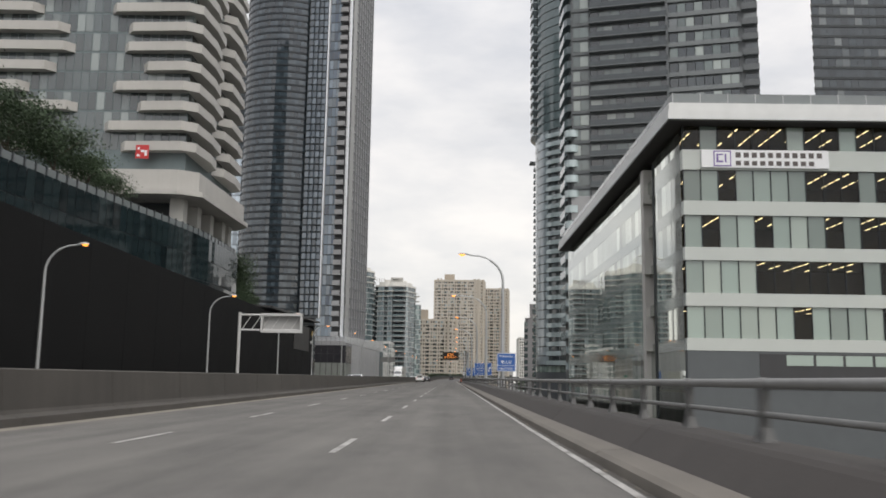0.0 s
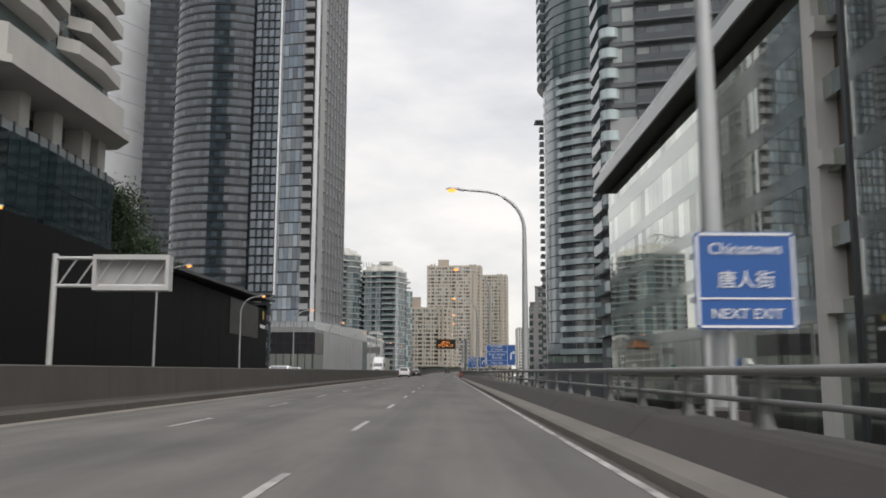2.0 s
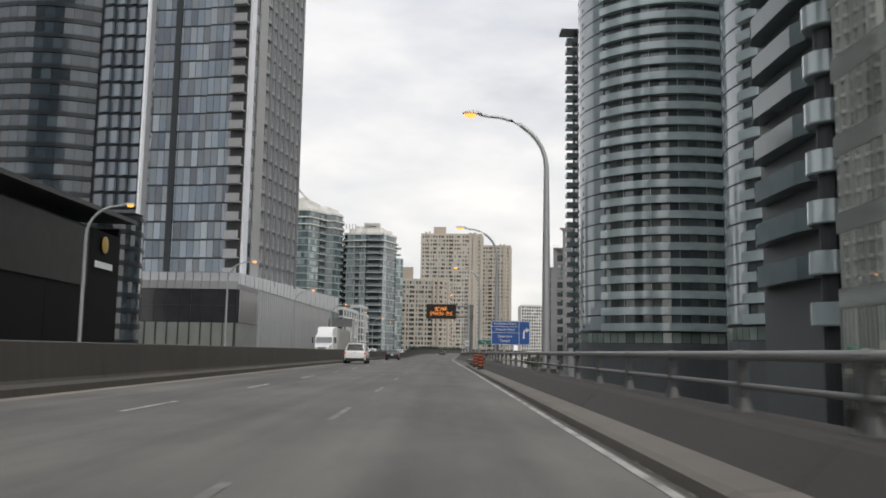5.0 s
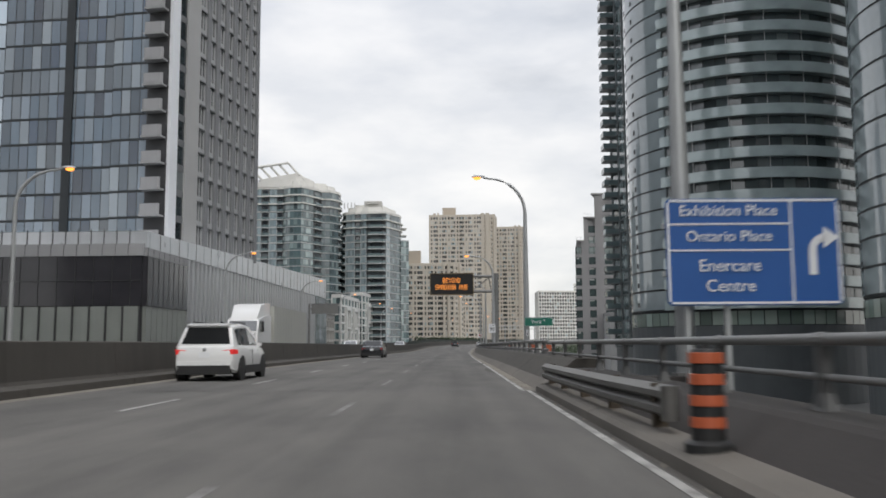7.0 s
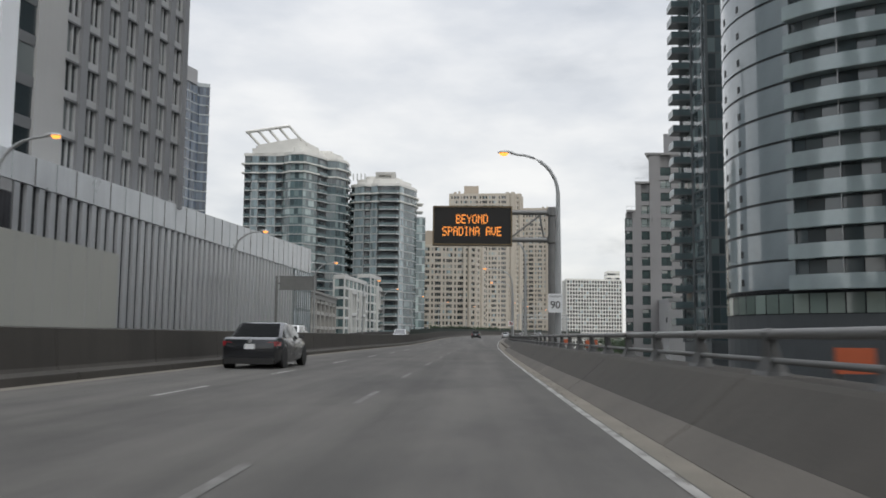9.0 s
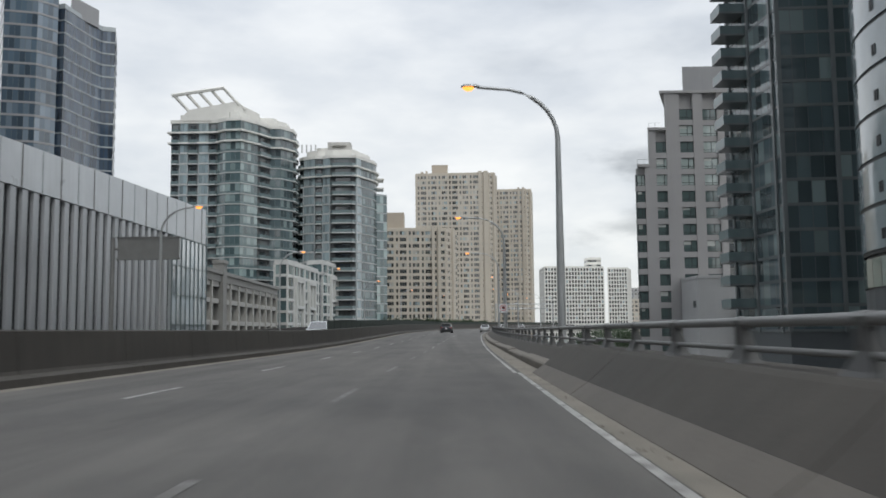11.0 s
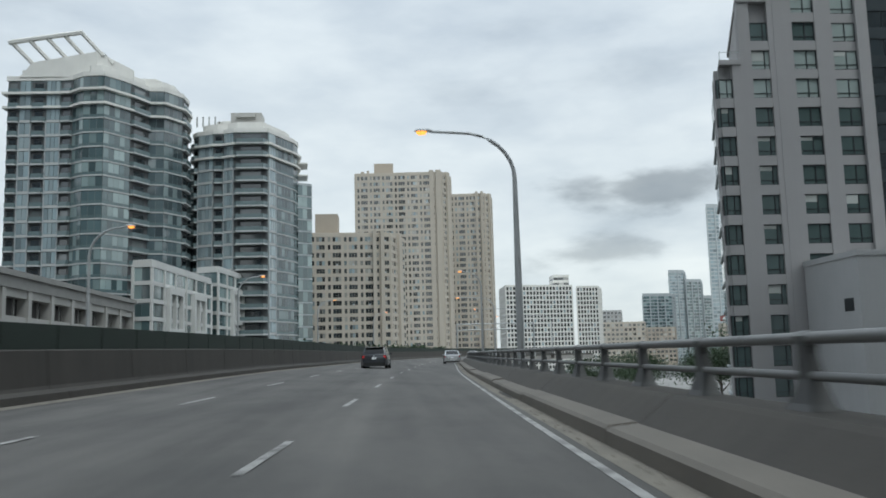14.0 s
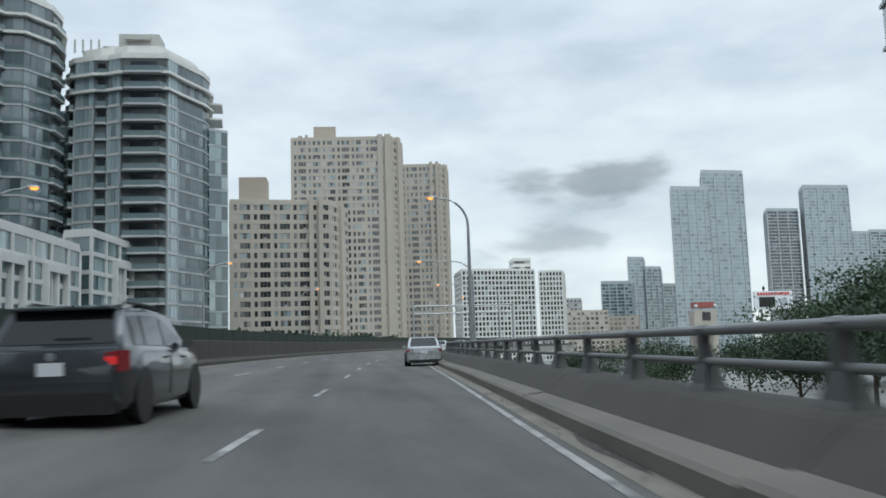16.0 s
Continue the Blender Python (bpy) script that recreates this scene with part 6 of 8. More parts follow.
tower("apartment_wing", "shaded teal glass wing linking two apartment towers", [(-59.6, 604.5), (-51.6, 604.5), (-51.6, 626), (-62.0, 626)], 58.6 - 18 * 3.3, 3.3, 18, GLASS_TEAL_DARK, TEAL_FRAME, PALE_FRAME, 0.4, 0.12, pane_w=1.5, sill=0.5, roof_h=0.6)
corner = tower("apartment_wing", "lower teal glass corner of an apartment tower", [(-24.2, 591.0), (-20.6, 593.5), (-27.0, 630), (-31.0, 630)], 51.0 - 16 * 3.3, 3.3, 16, GLASS_TEAL, TEAL_FRAME, PALE_FRAME, 0.36, 0.12, pane_w=1.3, sill=0.45, roof_h=0.6)[0]
for k, z in enumerate((53.6, 57.0)):
    part("balcony", MB().prism([(-0.5, -20.0), (4.2, -19.0), (3.4, -12.0), (-0.5, -12.0)], z + 8, z + 8.4), [WHITE_CONC], corner, "jutting white balcony slab")


# ---- left side: stone garage and low wing ----
def stone_garage():
    base = -8.0
    root = thing("parking_garage", "pale stone parking garage with open storeys and square piers", "building", (-43.0, 416, base), rz=1.0)
    L = 93.0
    # solid core, the gloom of the open storeys painted as dark colour
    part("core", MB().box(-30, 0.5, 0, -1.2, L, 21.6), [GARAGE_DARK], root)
    for k, z in enumerate((0.0, 6.2, 10.2, 14.4)):
        part("beam", MB().box(-1.3, 0, z + 1.0, 0.02, L, z + 1.9), [STONE_MID], root)
    part("cornice", MB().box(-1.4, -0.3, 19.6, 0.35, L + 0.3, 21.0).box(-30, -0.3, 21.0, 0.7, L + 0.3, 21.7), [STONE_DARK], root)
    part("beam", MB().box(-1.3, 0, 18.6, 0.03, L, 19.6), [STONE_MID], root)
    y = 0.0
    pm = MB().box(-1.3, -0.5, 0, 0.28, 0.5, 19.7).mesh("pier", [STONE_MID])
    while y < L + 1:
        part("pier", pm, None, root, at=pose(0, y, 0))
        y += 7.75
    big = MB().box(-1.3, -1.6, 0, 0.8, 1.6, 23.2).box(-1.4, -1.8, 23.2, 1.0, 1.8, 23.9).mesh("stair_pier", [STONE_DARK])
    part("stair_pier", big, None, root, at=pose(0, 31.2, 0))
    sl = MB().box(-0.9, -0.10, 0, -0.7, 0.10, 3.2).mesh("mullion", [STONE_DARK])
    for z in (8.2, 12.2, 16.4):
        y = 0.0
        while y < L:
            for e in (2.6, 5.2):
                part("mullion", sl, None, root, at=pose(0, y + e, z - 0.1))
            y += 7.75
    for x, y, h in ((-3, 24, 7.5), (-4, 29, 7.0), (-7, 18, 5.0)):
        part("antenna", MB().tube([(x, y, 21.7), (x, y, 21.7 + h)], 0.09, 6).box(x - 0.2, y - 0.25, 21.7 + h * 0.55, x + 0.2, y + 0.25, 21.7 + h * 0.95), [GREY_CONC], root)


STONE_MID = mat("grey_weathered_stone", (0.40, 0.39, 0.365), 0.8, var=0.14, scale=0.5, streak=0.4)
# colour holds the shade inside the garage
GARAGE_DARK = mat("garage_interior_shade", (0.055, 0.052, 0.05), 0.8, var=0.4, scale=0.6)
STONE_DARK = mat("weathered_stone", (0.27, 0.265, 0.25), 0.85, var=0.15, streak=0.4)
stone_garage()


def low_wing():
    for poly, zt, lab, ports in (([(-46, 514), (-42.5, 513), (-39.8, 552), (-46, 556)], 20.3, "pale stone low wing with broad windows", ((8, 9), (24, 9))),
                                 ([(-44, 558), (-39.0, 556), (-32, 626), (-44, 630)], 25.5, "pale stone and teal glass wing below the apartment towers", ((10, 10), (34, 10), (52, 10)))):
        root, loc, h0, top = tower("apartment_wing", lab, poly, -3.0, 3.3, int((zt + 3) / 3.3), GLASS_TEAL, TEAL_FRAME, PALE_STONE, 0.75, 0.25, pane_w=1.7, pier_w=0.5, pier_every=4, pier_out=0.4, pier_mat=PALE_STONE, sill=0.8, roof_h=1.4)
        a, b = Vector(loc[1]), Vector(loc[2])
        d = (b - a).normalized()
        for x, w in ports:
            f = MB()
            f.box(x, -1.0, 0, x + 0.9, 0.2, top - 3.2).box(x + w - 0.9, -1.0, 0, x + w, 0.2, top - 3.2).box(x + 0.9, -1.0, top - 4.4, x + w - 0.9, 0.2, top - 3.2).box(x + w / 2 - 0.4, -0.9, top - 11.0, x + w / 2 + 0.4, 0.2, top - 4.4).box(x + 0.9, -0.9, top - 11.8, x + w - 0.9, 0.2, top - 11.0)
            part("portal_frame", f, [PALE_STONE], root, at=pose(a.x, a.y, 0, 0, 0, math.degrees(math.atan2(d.y, d.x))))


low_wing()


# ---- ahead: beige apartment slabs ----
def beige_slab(label, poly, zt, notch, pent):
    fh = 2.75
    n = int((zt + 4) / fh)
    root, loc, h0, top = tower("apartment_block", label, poly, zt - n * fh, fh, n, GLASS_WIN, BEIGE_DARK, BEIGE, 1.15, 0.20, skip=range(len(poly)), roof_h=1.5)
    rng = random.Random(n)
    panes, frames = MB(), MB()
    for i, a, b, d, nn, L in sides(loc):
        rz = math.degrees(math.atan2(d.y, d.x))
        x, k = 0.0, 0
        while x < L - 1.2:
            # wall, small window, wall, wide three-light window
            wall = (1.0, 0.7)[k % 2]
            win = (0.95, 2.9)[k % 2]
            wall = min(wall, L - x)
            p = a + d * x
            part("pier", MB().box(0, -0.24, 0, wall, 0.1, top - h0), [BEIGE], root, at=pose(p.x, p.y, h0, 0, 0, rz))
            x += wall
            if x + win > L - 0.5:
                win = max(0.0, L - 0.5 - x)
            if win > 0.3:
                m = pose(a.x + d.x * x, a.y + d.y * x, 0, 0, 0, rz)
                lights = 1 if win < 1.5 else 3
                for f in range(n):
                    z0 = h0 + f * fh + 1.15
                    for j in range(lights):
                        w = win / lights
                        q = [m @ Vector(c) for c in ((j * w + 0.05, -0.06, z0), ((j + 1) * w - 0.05, -0.06, z0), ((j + 1) * w - 0.05, -0.06, z0 + 1.55), (j * w + 0.05, -0.06, z0 + 1.55))]
                        dim = lights == 3 and f < n * 0.62 and (k % 4 == 3 or rng.random() < 0.2)
                        panes.face(q, 1 if dim else 2 if rng.random() < 0.18 else 0)
                    if lights == 3 and rng.random() < 0.25:
                        frames.box(win * 0.4, -0.3, z0, win * 0.62, -0.05, z0 + 0.45, at=m)
            x += win
            k += 1
        if x < L:
            p = a + d * x
            part("pier", MB().box(0, -0.24, 0, L - x, 0.1, top - h0), [BEIGE], root, at=pose(p.x, p.y, h0, 0, 0, rz))
    part("window_panes", panes, [GLASS_WIN, GLASS_DARK, GLASS_FAR], root, kind="stuff")
    part("air_conditioners", frames, [PALE_FRAME], root, kind="stuff")
    for (x, y, w, rz, m) in notch:
        cx, cy = x - sum(p[0] for p in poly) / len(poly), y - sum(p[1] for p in poly) / len(poly)
        part("stair_shaft", MB().box(-w / 2, -1.1, 0, w / 2, 1.0, top + 2.2), [m], root, at=pose(cx, cy, 0, 0, 0, rz))
    for x0, y0, x1, y1, h in pent:
        cx, cy = sum(p[0] for p in poly) / len(poly), sum(p[1] for p in poly) / len(poly)
        part("roof_house", MB().box(x0 - cx, y0 - cy, top, x1 - cx, y1 - cy, top + h), [BEIGE_DARK], root)
    return root


PALE_BEIGE = mat("pale_beige_shaft", (0.43, 0.39, 0.33), 0.85, var=0.1, scale=0.4, streak=0.4)
beige_slab("beige concrete apartment slab with a brick roof house", [(-27.0, 649), (1.0, 652), (6.0, 668), (-27.0, 672)], 44.5, [(-4.5, 651.2, 1.3, 6, PALE_BEIGE), (-1.8, 651.6, 1.3, 6, PALE_BEIGE), (3.6, 660, 2.2, 72, BEIGE)], [(-25.0, 653, -17.2, 662, 8.6)])
beige_slab("tall beige concrete apartment slab with vertical shafts", [(-14.5, 735), (24, 733), (29, 745), (29, 760), (-14.5, 760)], 83.5, [(19.5, 733.6, 2.0, 0, PALE_BEIGE), (22.5, 733.2, 2.2, 0, PALE_BEIGE), (26.5, 739, 3.0, 67, BEIGE)],
           [(-6.0, 738, 2.6, 750, 6.6), (-12, 738, -10.5, 742, 3.0), (-9.3, 738, -8.3, 742, 3.4)])
beige_slab("beige concrete apartment slab joined to a taller one", [(26.0, 772), (47.0, 770), (52.0, 783), (52.0, 800), (26.0, 800)], 80.5, [(43.0, 770.3, 1.3, -6, PALE_BEIGE), (45.6, 770.0, 1.3, -6, PALE_BEIGE), (49.6, 776.5, 2.6, 69, BEIGE)], [(33, 776, 41, 784, 1.8)])


# ---- far right: white gridded blocks and distant glass towers ----
for poly, n, lab in (([(66, 850), (106, 858), (106, 880), (66, 880)], 18, "white gridded apartment block with small dark windows"), ([(111, 868), (124, 869), (131, 890), (118, 890)], 18, "slim white gridded apartment block")):
    tower("apartment_block", lab, poly, -6, 2.67, n, GRID_WINDOW, PALE_FRAME, WHITE_CONC, 0.85, 0.3, pane_w=2.0, pier_w=0.7, pier_every=1, pier_out=0.35, pier_mat=WHITE_CONC, sill=0.85, roof_h=1.2,
          mi_of=lambda i, f, j, k: (f * 5 + j * 3 + f * j) % 7 == 0, glasses=[GRID_WINDOW, GLASS_FAR])
tower("apartment_block", "taller core of the white apartment block", [(97, 866), (106, 866), (106, 880), (97, 880)], -6, 3.2, 17, GLASS_WIN, PALE_FRAME, WHITE_CONC, 1.6, 0.2, pane_w=3.0, roof_h=0.8)
FAR = [(264, 1060, 33, 122), (297, 1075, 37, 139), (246, 1200, 31, 60), (283, 1230, 17, 86), (301, 1232, 17, 74), (415, 1200, 34, 126), (453, 1198, 49, 149), (325, 1250, 14, 60), (520, 1260, 40, 110), (585, 1300, 40, 118)]
for k, (x, y, w, zt) in enumerate(FAR):
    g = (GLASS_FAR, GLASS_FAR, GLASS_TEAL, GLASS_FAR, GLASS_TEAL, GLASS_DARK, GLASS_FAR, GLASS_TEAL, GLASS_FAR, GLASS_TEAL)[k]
    # pale glass and frames imitate haze by colour
    tower("far_tower", "distant blue-green glass apartment tower, paled by painted haze", [(x, y), (x + w, y + 4), (x + w + 11, y + 30), (x + 10, y + 26)], -6, 3.2, int((zt + 6) / 3.2), g, PALE_FRAME, PALE_FRAME, 0.8, 0.2, pane_w=3.8, roof_h=3.0, pier_w=1.1, pier_every=2 + k % 2, pier_out=0.5, gap=0.25)
for x, y, w, zt, m in ((150, 1000, 40, 26, BEIGE), (196, 1040, 30, 22, BEIGE_DARK), (176, 1090, 20, 40, GREY_CONC), (44, 940, 22, 16, GREY_CONC)):
    tower("low_building", "distant low brick building", [(x, y), (x + w, y + 2), (x + w, y + 20), (x, y + 20)], -6, 3.4, int((zt + 6) / 3.4), GLASS_WIN, m, m, 1.5, 0.2, pane_w=3.4, pier_w=1.2, pier_every=1, pier_out=0.2, pier_mat=m, sill=1.5)


# ---- trees ----
def leaf_cloud(rng, cx, cy, cz, rx, ry, rz_, n, size):
    m = MB()
    clumps = [(rng.gauss(0, 0.5), rng.gauss(0, 0.5), rng.uniform(-0.7, 0.9), rng.uniform(0.25, 0.5)) for _ in range(16)]
    for _ in range(n):
        a, b, c, r = rng.choice(clumps)
        p = Vector((cx + rx * (a + rng.gauss(0, r)), cy + ry * (b + rng.gauss(0, r)), cz + rz_ * (c + rng.gauss(0, r * 0.7))))
        d, e = Vector((rng.gauss(0, 1), rng.gauss(0, 1), rng.gauss(0, 1))).normalized(), Vector((rng.gauss(0, 1), rng.gauss(0, 1), rng.gauss(0, 1))).normalized()
        s = size * rng.uniform(0.6, 1.4)
        u = d.cross(e).normalized() * s * 0.55
        m.face([p - d * s, p + u, p + d * s, p - u])
    return m


def tree(seed, h, r, label):
    rng = random.Random(seed)
    root = thing("tree", label, "tree", (0, 0, -500), group="trees")
    part("trunk", MB().tube([(0, 0, 0), (0.05, 0.02, h * 0.3), (0.12, -0.05, h * 0.62)], [0.028 * h, 0.02 * h, 0.011 * h], 8), [BARK], root, smooth=True)
    for k in range(5):
        a = k * 1.3 + rng.random()
        part("limb", MB().tube([(0.05, 0, h * (0.28 + 0.07 * k)), (0.4 * r * math.cos(a), 0.4 * r * math.sin(a), h * (0.45 + 0.07 * k)), (0.75 * r * math.cos(a), 0.75 * r * math.sin(a), h * (0.58 + 0.07 * k))], [0.011 * h, 0.008 * h, 0.003 * h], 6), [BARK], root, smooth=True)
    part("crown", leaf_cloud(rng, 0, 0, h * 0.66, r, r, h * 0.30, 7500, 0.019 * h), [LEAF], root)
    return root


tree_a = tree(3, 8.0, 3.4, "dark leafy tree on the podium roof")
tree_b = tree(8, 14.0, 4.6, "dark leafy tree on the roof behind the black wall")
tree_c = tree(21, 13.0, 5.4, "leafy green tree below the elevated road")
for x, y, s in ((-46, 82, 0.9), (-47.5, 90, 1.0), (-45.5, 97, 0.95), (-44.5, 104, 0.8), (-49, 76, 1.1), (-43.8, 110, 0.65)):
    copy_thing(tree_a, pose(x, y, 21.6, 0, 0, x * 37) @ Matrix.Diagonal((s, s, s, 1)))
for x, y, z, s in ((-39.3, 154, 13.5, 0.62), (-41.5, 159, 13.5, 0.64), (-44.2, 166, 13.5, 0.62), (-44.4, 173, 13.5, 0.58), (-44.6, 181, 13.5, 0.5), (-44.8, 190, 13.5, 0.42)):
    copy_thing(tree_b, pose(x, y, z, 0, 0, y * 17) @ Matrix.Diagonal((s, s, s, 1)))
for x, y, s in ((62, 478, 1.1), (70, 486, 1.25), (80, 492, 1.35), (91, 500, 1.45), (104, 506, 1.5), (58, 500, 0.8), (50, 520, 0.75), (66, 530, 0.8), (88, 545, 0.9), (120, 520, 1.5), (44, 545, 0.7), (98, 562, 1.2), (106, 560, 1.5), (113, 562, 1.75), (121, 566, 1.9), (129, 560, 2.0), (102, 570, 1.3)):
    copy_thing(tree_c, pose(x, y, -8, 0, 0, y * 23) @ Matrix.Diagonal((s, s, s, 1)))
for o in (tree_a, tree_b, tree_c):
    at = {tree_a: (-50, 68, 21.6), tree_b: (-45.0, 198, 13.5), tree_c: (74, 510, -8)}[o]
    o.matrix_basis = pose(*at) @ Matrix.Diagonal((0.4, 0.4, 0.4, 1) if o == tree_b else (1, 1, 1, 1))
# clipped hedge and shrubs behind the median screen
for k in range(9):
    y = 470 + 12 * k
    p = road_point(-14.0, y, 0)
    rng = random.Random(40 + k)
    sh = thing("shrub", "dark rounded shrub beside the far carriageway", "shrub", (p[0] - 6, y, p[2]), group="shrubs")
    part("foliage", leaf_cloud(rng, 0, 0, 1.4, 1.8, 2.2, 1.0, 420, 0.30), [LEAF], sh)
    part("stem", MB().tube([(0, 0, 0), (0.1, 0, 1.0)], 0.08, 6), [BARK], sh)


# ---- road signs ----
def lettering(text, size, depth=0.006, spacing=1.0):
    cu = bpy.data.curves.new("lettering", "FONT")
    cu.body, cu.size, cu.extrude, cu.align_x, cu.align_y, cu.space_character = text, size, depth, "CENTER", "CENTER", spacing
    cu.resolution_u = 3
    tmp = bpy.data.objects.new("lettering", cu)
    me = bpy.data.meshes.new_from_object(tmp)
    bpy.data.objects.remove(tmp)
    bpy.data.curves.remove(cu)
    return me


def words(text, size, material, parent, x, z, y=-0.03, spacing=1.0):
    me = lettering(text, size, spacing=spacing)
    me.materials.append(material)
    return part("lettering", me, None, parent, at=pose(x, y, z, 90, 0, 0))


def rounded(w, h, r=0.08, n=4):
    pts = []
    for cx, cz, a0 in ((w - r, r, -90), (w - r, h - r, 0), (r, h - r, 90), (r, r, 180)):
        pts += [(cx + r * math.cos(radians(a0 + 90 * i / n)), cz + r * math.sin(radians(a0 + 90 * i / n))) for i in range(n + 1)]
    return pts


def plate(pts, y0, y1):
    m = MB()
    return m.sweep([[(x, y1, z) for x, z in pts], [(x, y0, z) for x, z in pts]])


def guide_sign(label, at, w, h, rows, arrow, post_x):
    """Blue sheet, white rim and dividing lines, lettering, two brackets."""
    root = thing("guide_sign", label, "road sign", at)
    part("sheet", plate(rounded(w, h), 0.0, 0.05), [BLUE_SIGN], root)
    rim = MB()
    t = 0.035
    for x0, z0, x1, z1 in ((0.06, h - 0.05, w - 0.06, h - 0.05 + t), (0.06, 0.02, w - 0.06, 0.02 + t), (0.015, 0.06, 0.015 + t, h - 0.06), (w - 0.015 - t, 0.06, w - 0.015, h - 0.06)):
        rim.box(x0, -0.012, z0, x1, 0.0, z1)
    part("rim", rim, [WHITE_SIGN], root)
    wt = w * 0.72 if arrow else w
    for z, div, lines in rows:
        if div is not None:
            part("divider", MB().box(0.05, -0.012, div, wt - 0.02, 0.0, div + 0.025), [WHITE_SIGN], root)
        for text, size, dz in lines:
            words(text, size, WHITE_SIGN, root, wt / 2, z + dz, y=-0.012)
    if arrow:
        part("divider", MB().box(wt - 0.02, -0.014, 0.05, wt + 0.01, 0.0, h - 0.05), [WHITE_SIGN], root)
        cx = wt + (w - wt) * 0.42
        pts = [(cx, h * 0.28), (cx, h * 0.5)] + [(cx + 0.20 * (1 - math.cos(a)), h * 0.5 + 0.22 * math.sin(a)) for a in [math.pi / 2 * i / 6 for i in range(1, 7)]]
        sh = MB()
        for (xa, za), (xb, zb) in zip(pts, pts[1:]):
            d = Vector((xb - xa, zb - za)).normalized() * 0.06
            sh.sweep([[(xa - d.y, y, za + d.x), (xb - d.y, y, zb + d.x), (xb + d.y, y, zb - d.x), (xa + d.y, y, za - d.x)] for y in (0.0, -0.014)])
        xe, ze = pts[-1]
        sh.sweep([[(xe - 0.02, y, ze + 0.17), (xe - 0.02, y, ze - 0.17), (xe + 0.22, y, ze)] for y in (0.0, -0.014)])
        part("arrow", sh, [WHITE_SIGN], root, "white arrow bending right")
    for z in (0.3 * h, 0.75 * h):
        part("bracket", MB().box(-0.05, 0.05, z - 0.04, w * 0.85, 0.12, z + 0.04), [STEEL_LIGHT], root)
    part("post", MB().box(w * 0.12 - 0.04, 0.1, -1.75, w * 0.12 + 0.04, 0.2, 0.5 * h), [STEEL_LIGHT], root)
    part("post", MB().box(w * 0.35 - 0.04, 0.1, -1.75, w * 0.35 + 0.04, 0.2, 0.5 * h), [STEEL_LIGHT], root)
    return root


guide_sign("blue guide sign with white lettering for a district exit", (3.48, 66.3, 1.77), 1.42, 1.38, [(1.13, None, [("Chinatown", 0.235, 0.0)]), (0.68, None, [("\u5510\u4eba\u8857", 0.27, 0.0)]), (0.21, 0.42, [("NEXT EXIT", 0.205, 0.0)])], False, 0)
guide_sign("blue guide sign with three destinations and a white arrow", (3.58, 132.5, 1.87), 2.62, 1.86,
           [(1.55, None, [("Art Gallery", 0.25, 0.15), ("of Ontario", 0.25, -0.13)]), (0.83, 1.22, [("Royal Ontario", 0.25, 0.15), ("Museum", 0.25, -0.13)]), (0.24, 0.46, [("Fort York", 0.25, 0.0)])], True, 0)
guide_sign("blue guide sign with three venues and a white arrow", (3.52, 193.7, 2.10), 2.75, 1.70,
           [(1.50, None, [("Exhibition Place", 0.245, 0.0)]), (1.09, 1.28, [("Ontario Place", 0.245, 0.0)]), (0.45, 0.86, [("Enercare", 0.275, 0.17), ("Centre", 0.275, -0.15)])], True, 0)

york = thing("street_name_sign", "small green exit name sign on a lamp post", "road sign", (4.08, 228.5, 2.55))
part("sheet", plate(rounded(1.58, 0.49, 0.05), 0.0, 0.03), [GREEN_SIGN], york)
words("York", 0.29, WHITE_SIGN, york, 0.66, 0.235, y=-0.008)
words("St", 0.13, WHITE_SIGN, york, 1.10, 0.32, y=-0.008)
for b in ((0.02, 0.015, 1.56, 0.03), (0.02, 0.46, 1.56, 0.475), (0.015, 0.03, 0.03, 0.46), (1.55, 0.03, 1.565, 0.46)):
    part("border", MB().box(b[0], -0.006, b[1], b[2], 0.0, b[3]), [WHITE_SIGN], york)
pn = thing("pole_plate", "small pale plate strapped to a lamp post", "plate", (4.18, 228.72, 2.02))
part("plate", MB().box(0.0, 0.0, 0.0, 0.14, 0.02, 0.36), [WHITE_SIGN], pn)
part("mark", MB().box(0.045, -0.006, 0.06, 0.095, 0.0, 0.18), [BLACK_SIGN], pn)
part("bracket", MB().box(0.15, 0.03, 0.1, 0.3, 0.42, 0.3), [STEEL_LIGHT], york)

sp = road_point(3.9, 269.6, 2.25)
speed = thing("speed_limit_sign", "white speed limit sign with black numerals on a lamp post", "road sign", (sp[0] - 0.35, 269.55, sp[2]))
part("sheet", plate(rounded(0.70, 0.92, 0.06), 0.0, 0.02), [WHITE_SIGN], speed)
words("MAXIMUM", 0.125, BLACK_SIGN, speed, 0.35, 0.78, y=-0.006)
words("90", 0.52, BLACK_SIGN, speed, 0.35, 0.36, y=-0.006, spacing=0.95)
part("bracket", MB().box(0.25, 0.02, 0.3, 0.45, 0.36, 0.6), [STEEL_LIGHT], speed)

ns = road_point(3.30, 347.0, 2.35)
nost = thing("no_stopping_sign", "white no-stopping sign with a red ring and black octagon", "road sign", (ns[0] - 0.35, 346.85, ns[2]))
part("sheet", plate(rounded(0.72, 0.72, 0.05), 0.0, 0.02), [WHITE_SIGN], nost)
ring = MB()
for i in range(32):
    a, b = 2 * math.pi * i / 32, 2 * math.pi * (i + 1) / 32
    ring.sweep([[(0.36 + r * math.cos(t), y, 0.40 + r * math.sin(t)) for r, t in ((0.25, a), (0.25, b), (0.205, b), (0.205, a))] for y in (0.0, -0.01)])
part("red_ring", ring, [RED_SIGN], nost, "red ring")
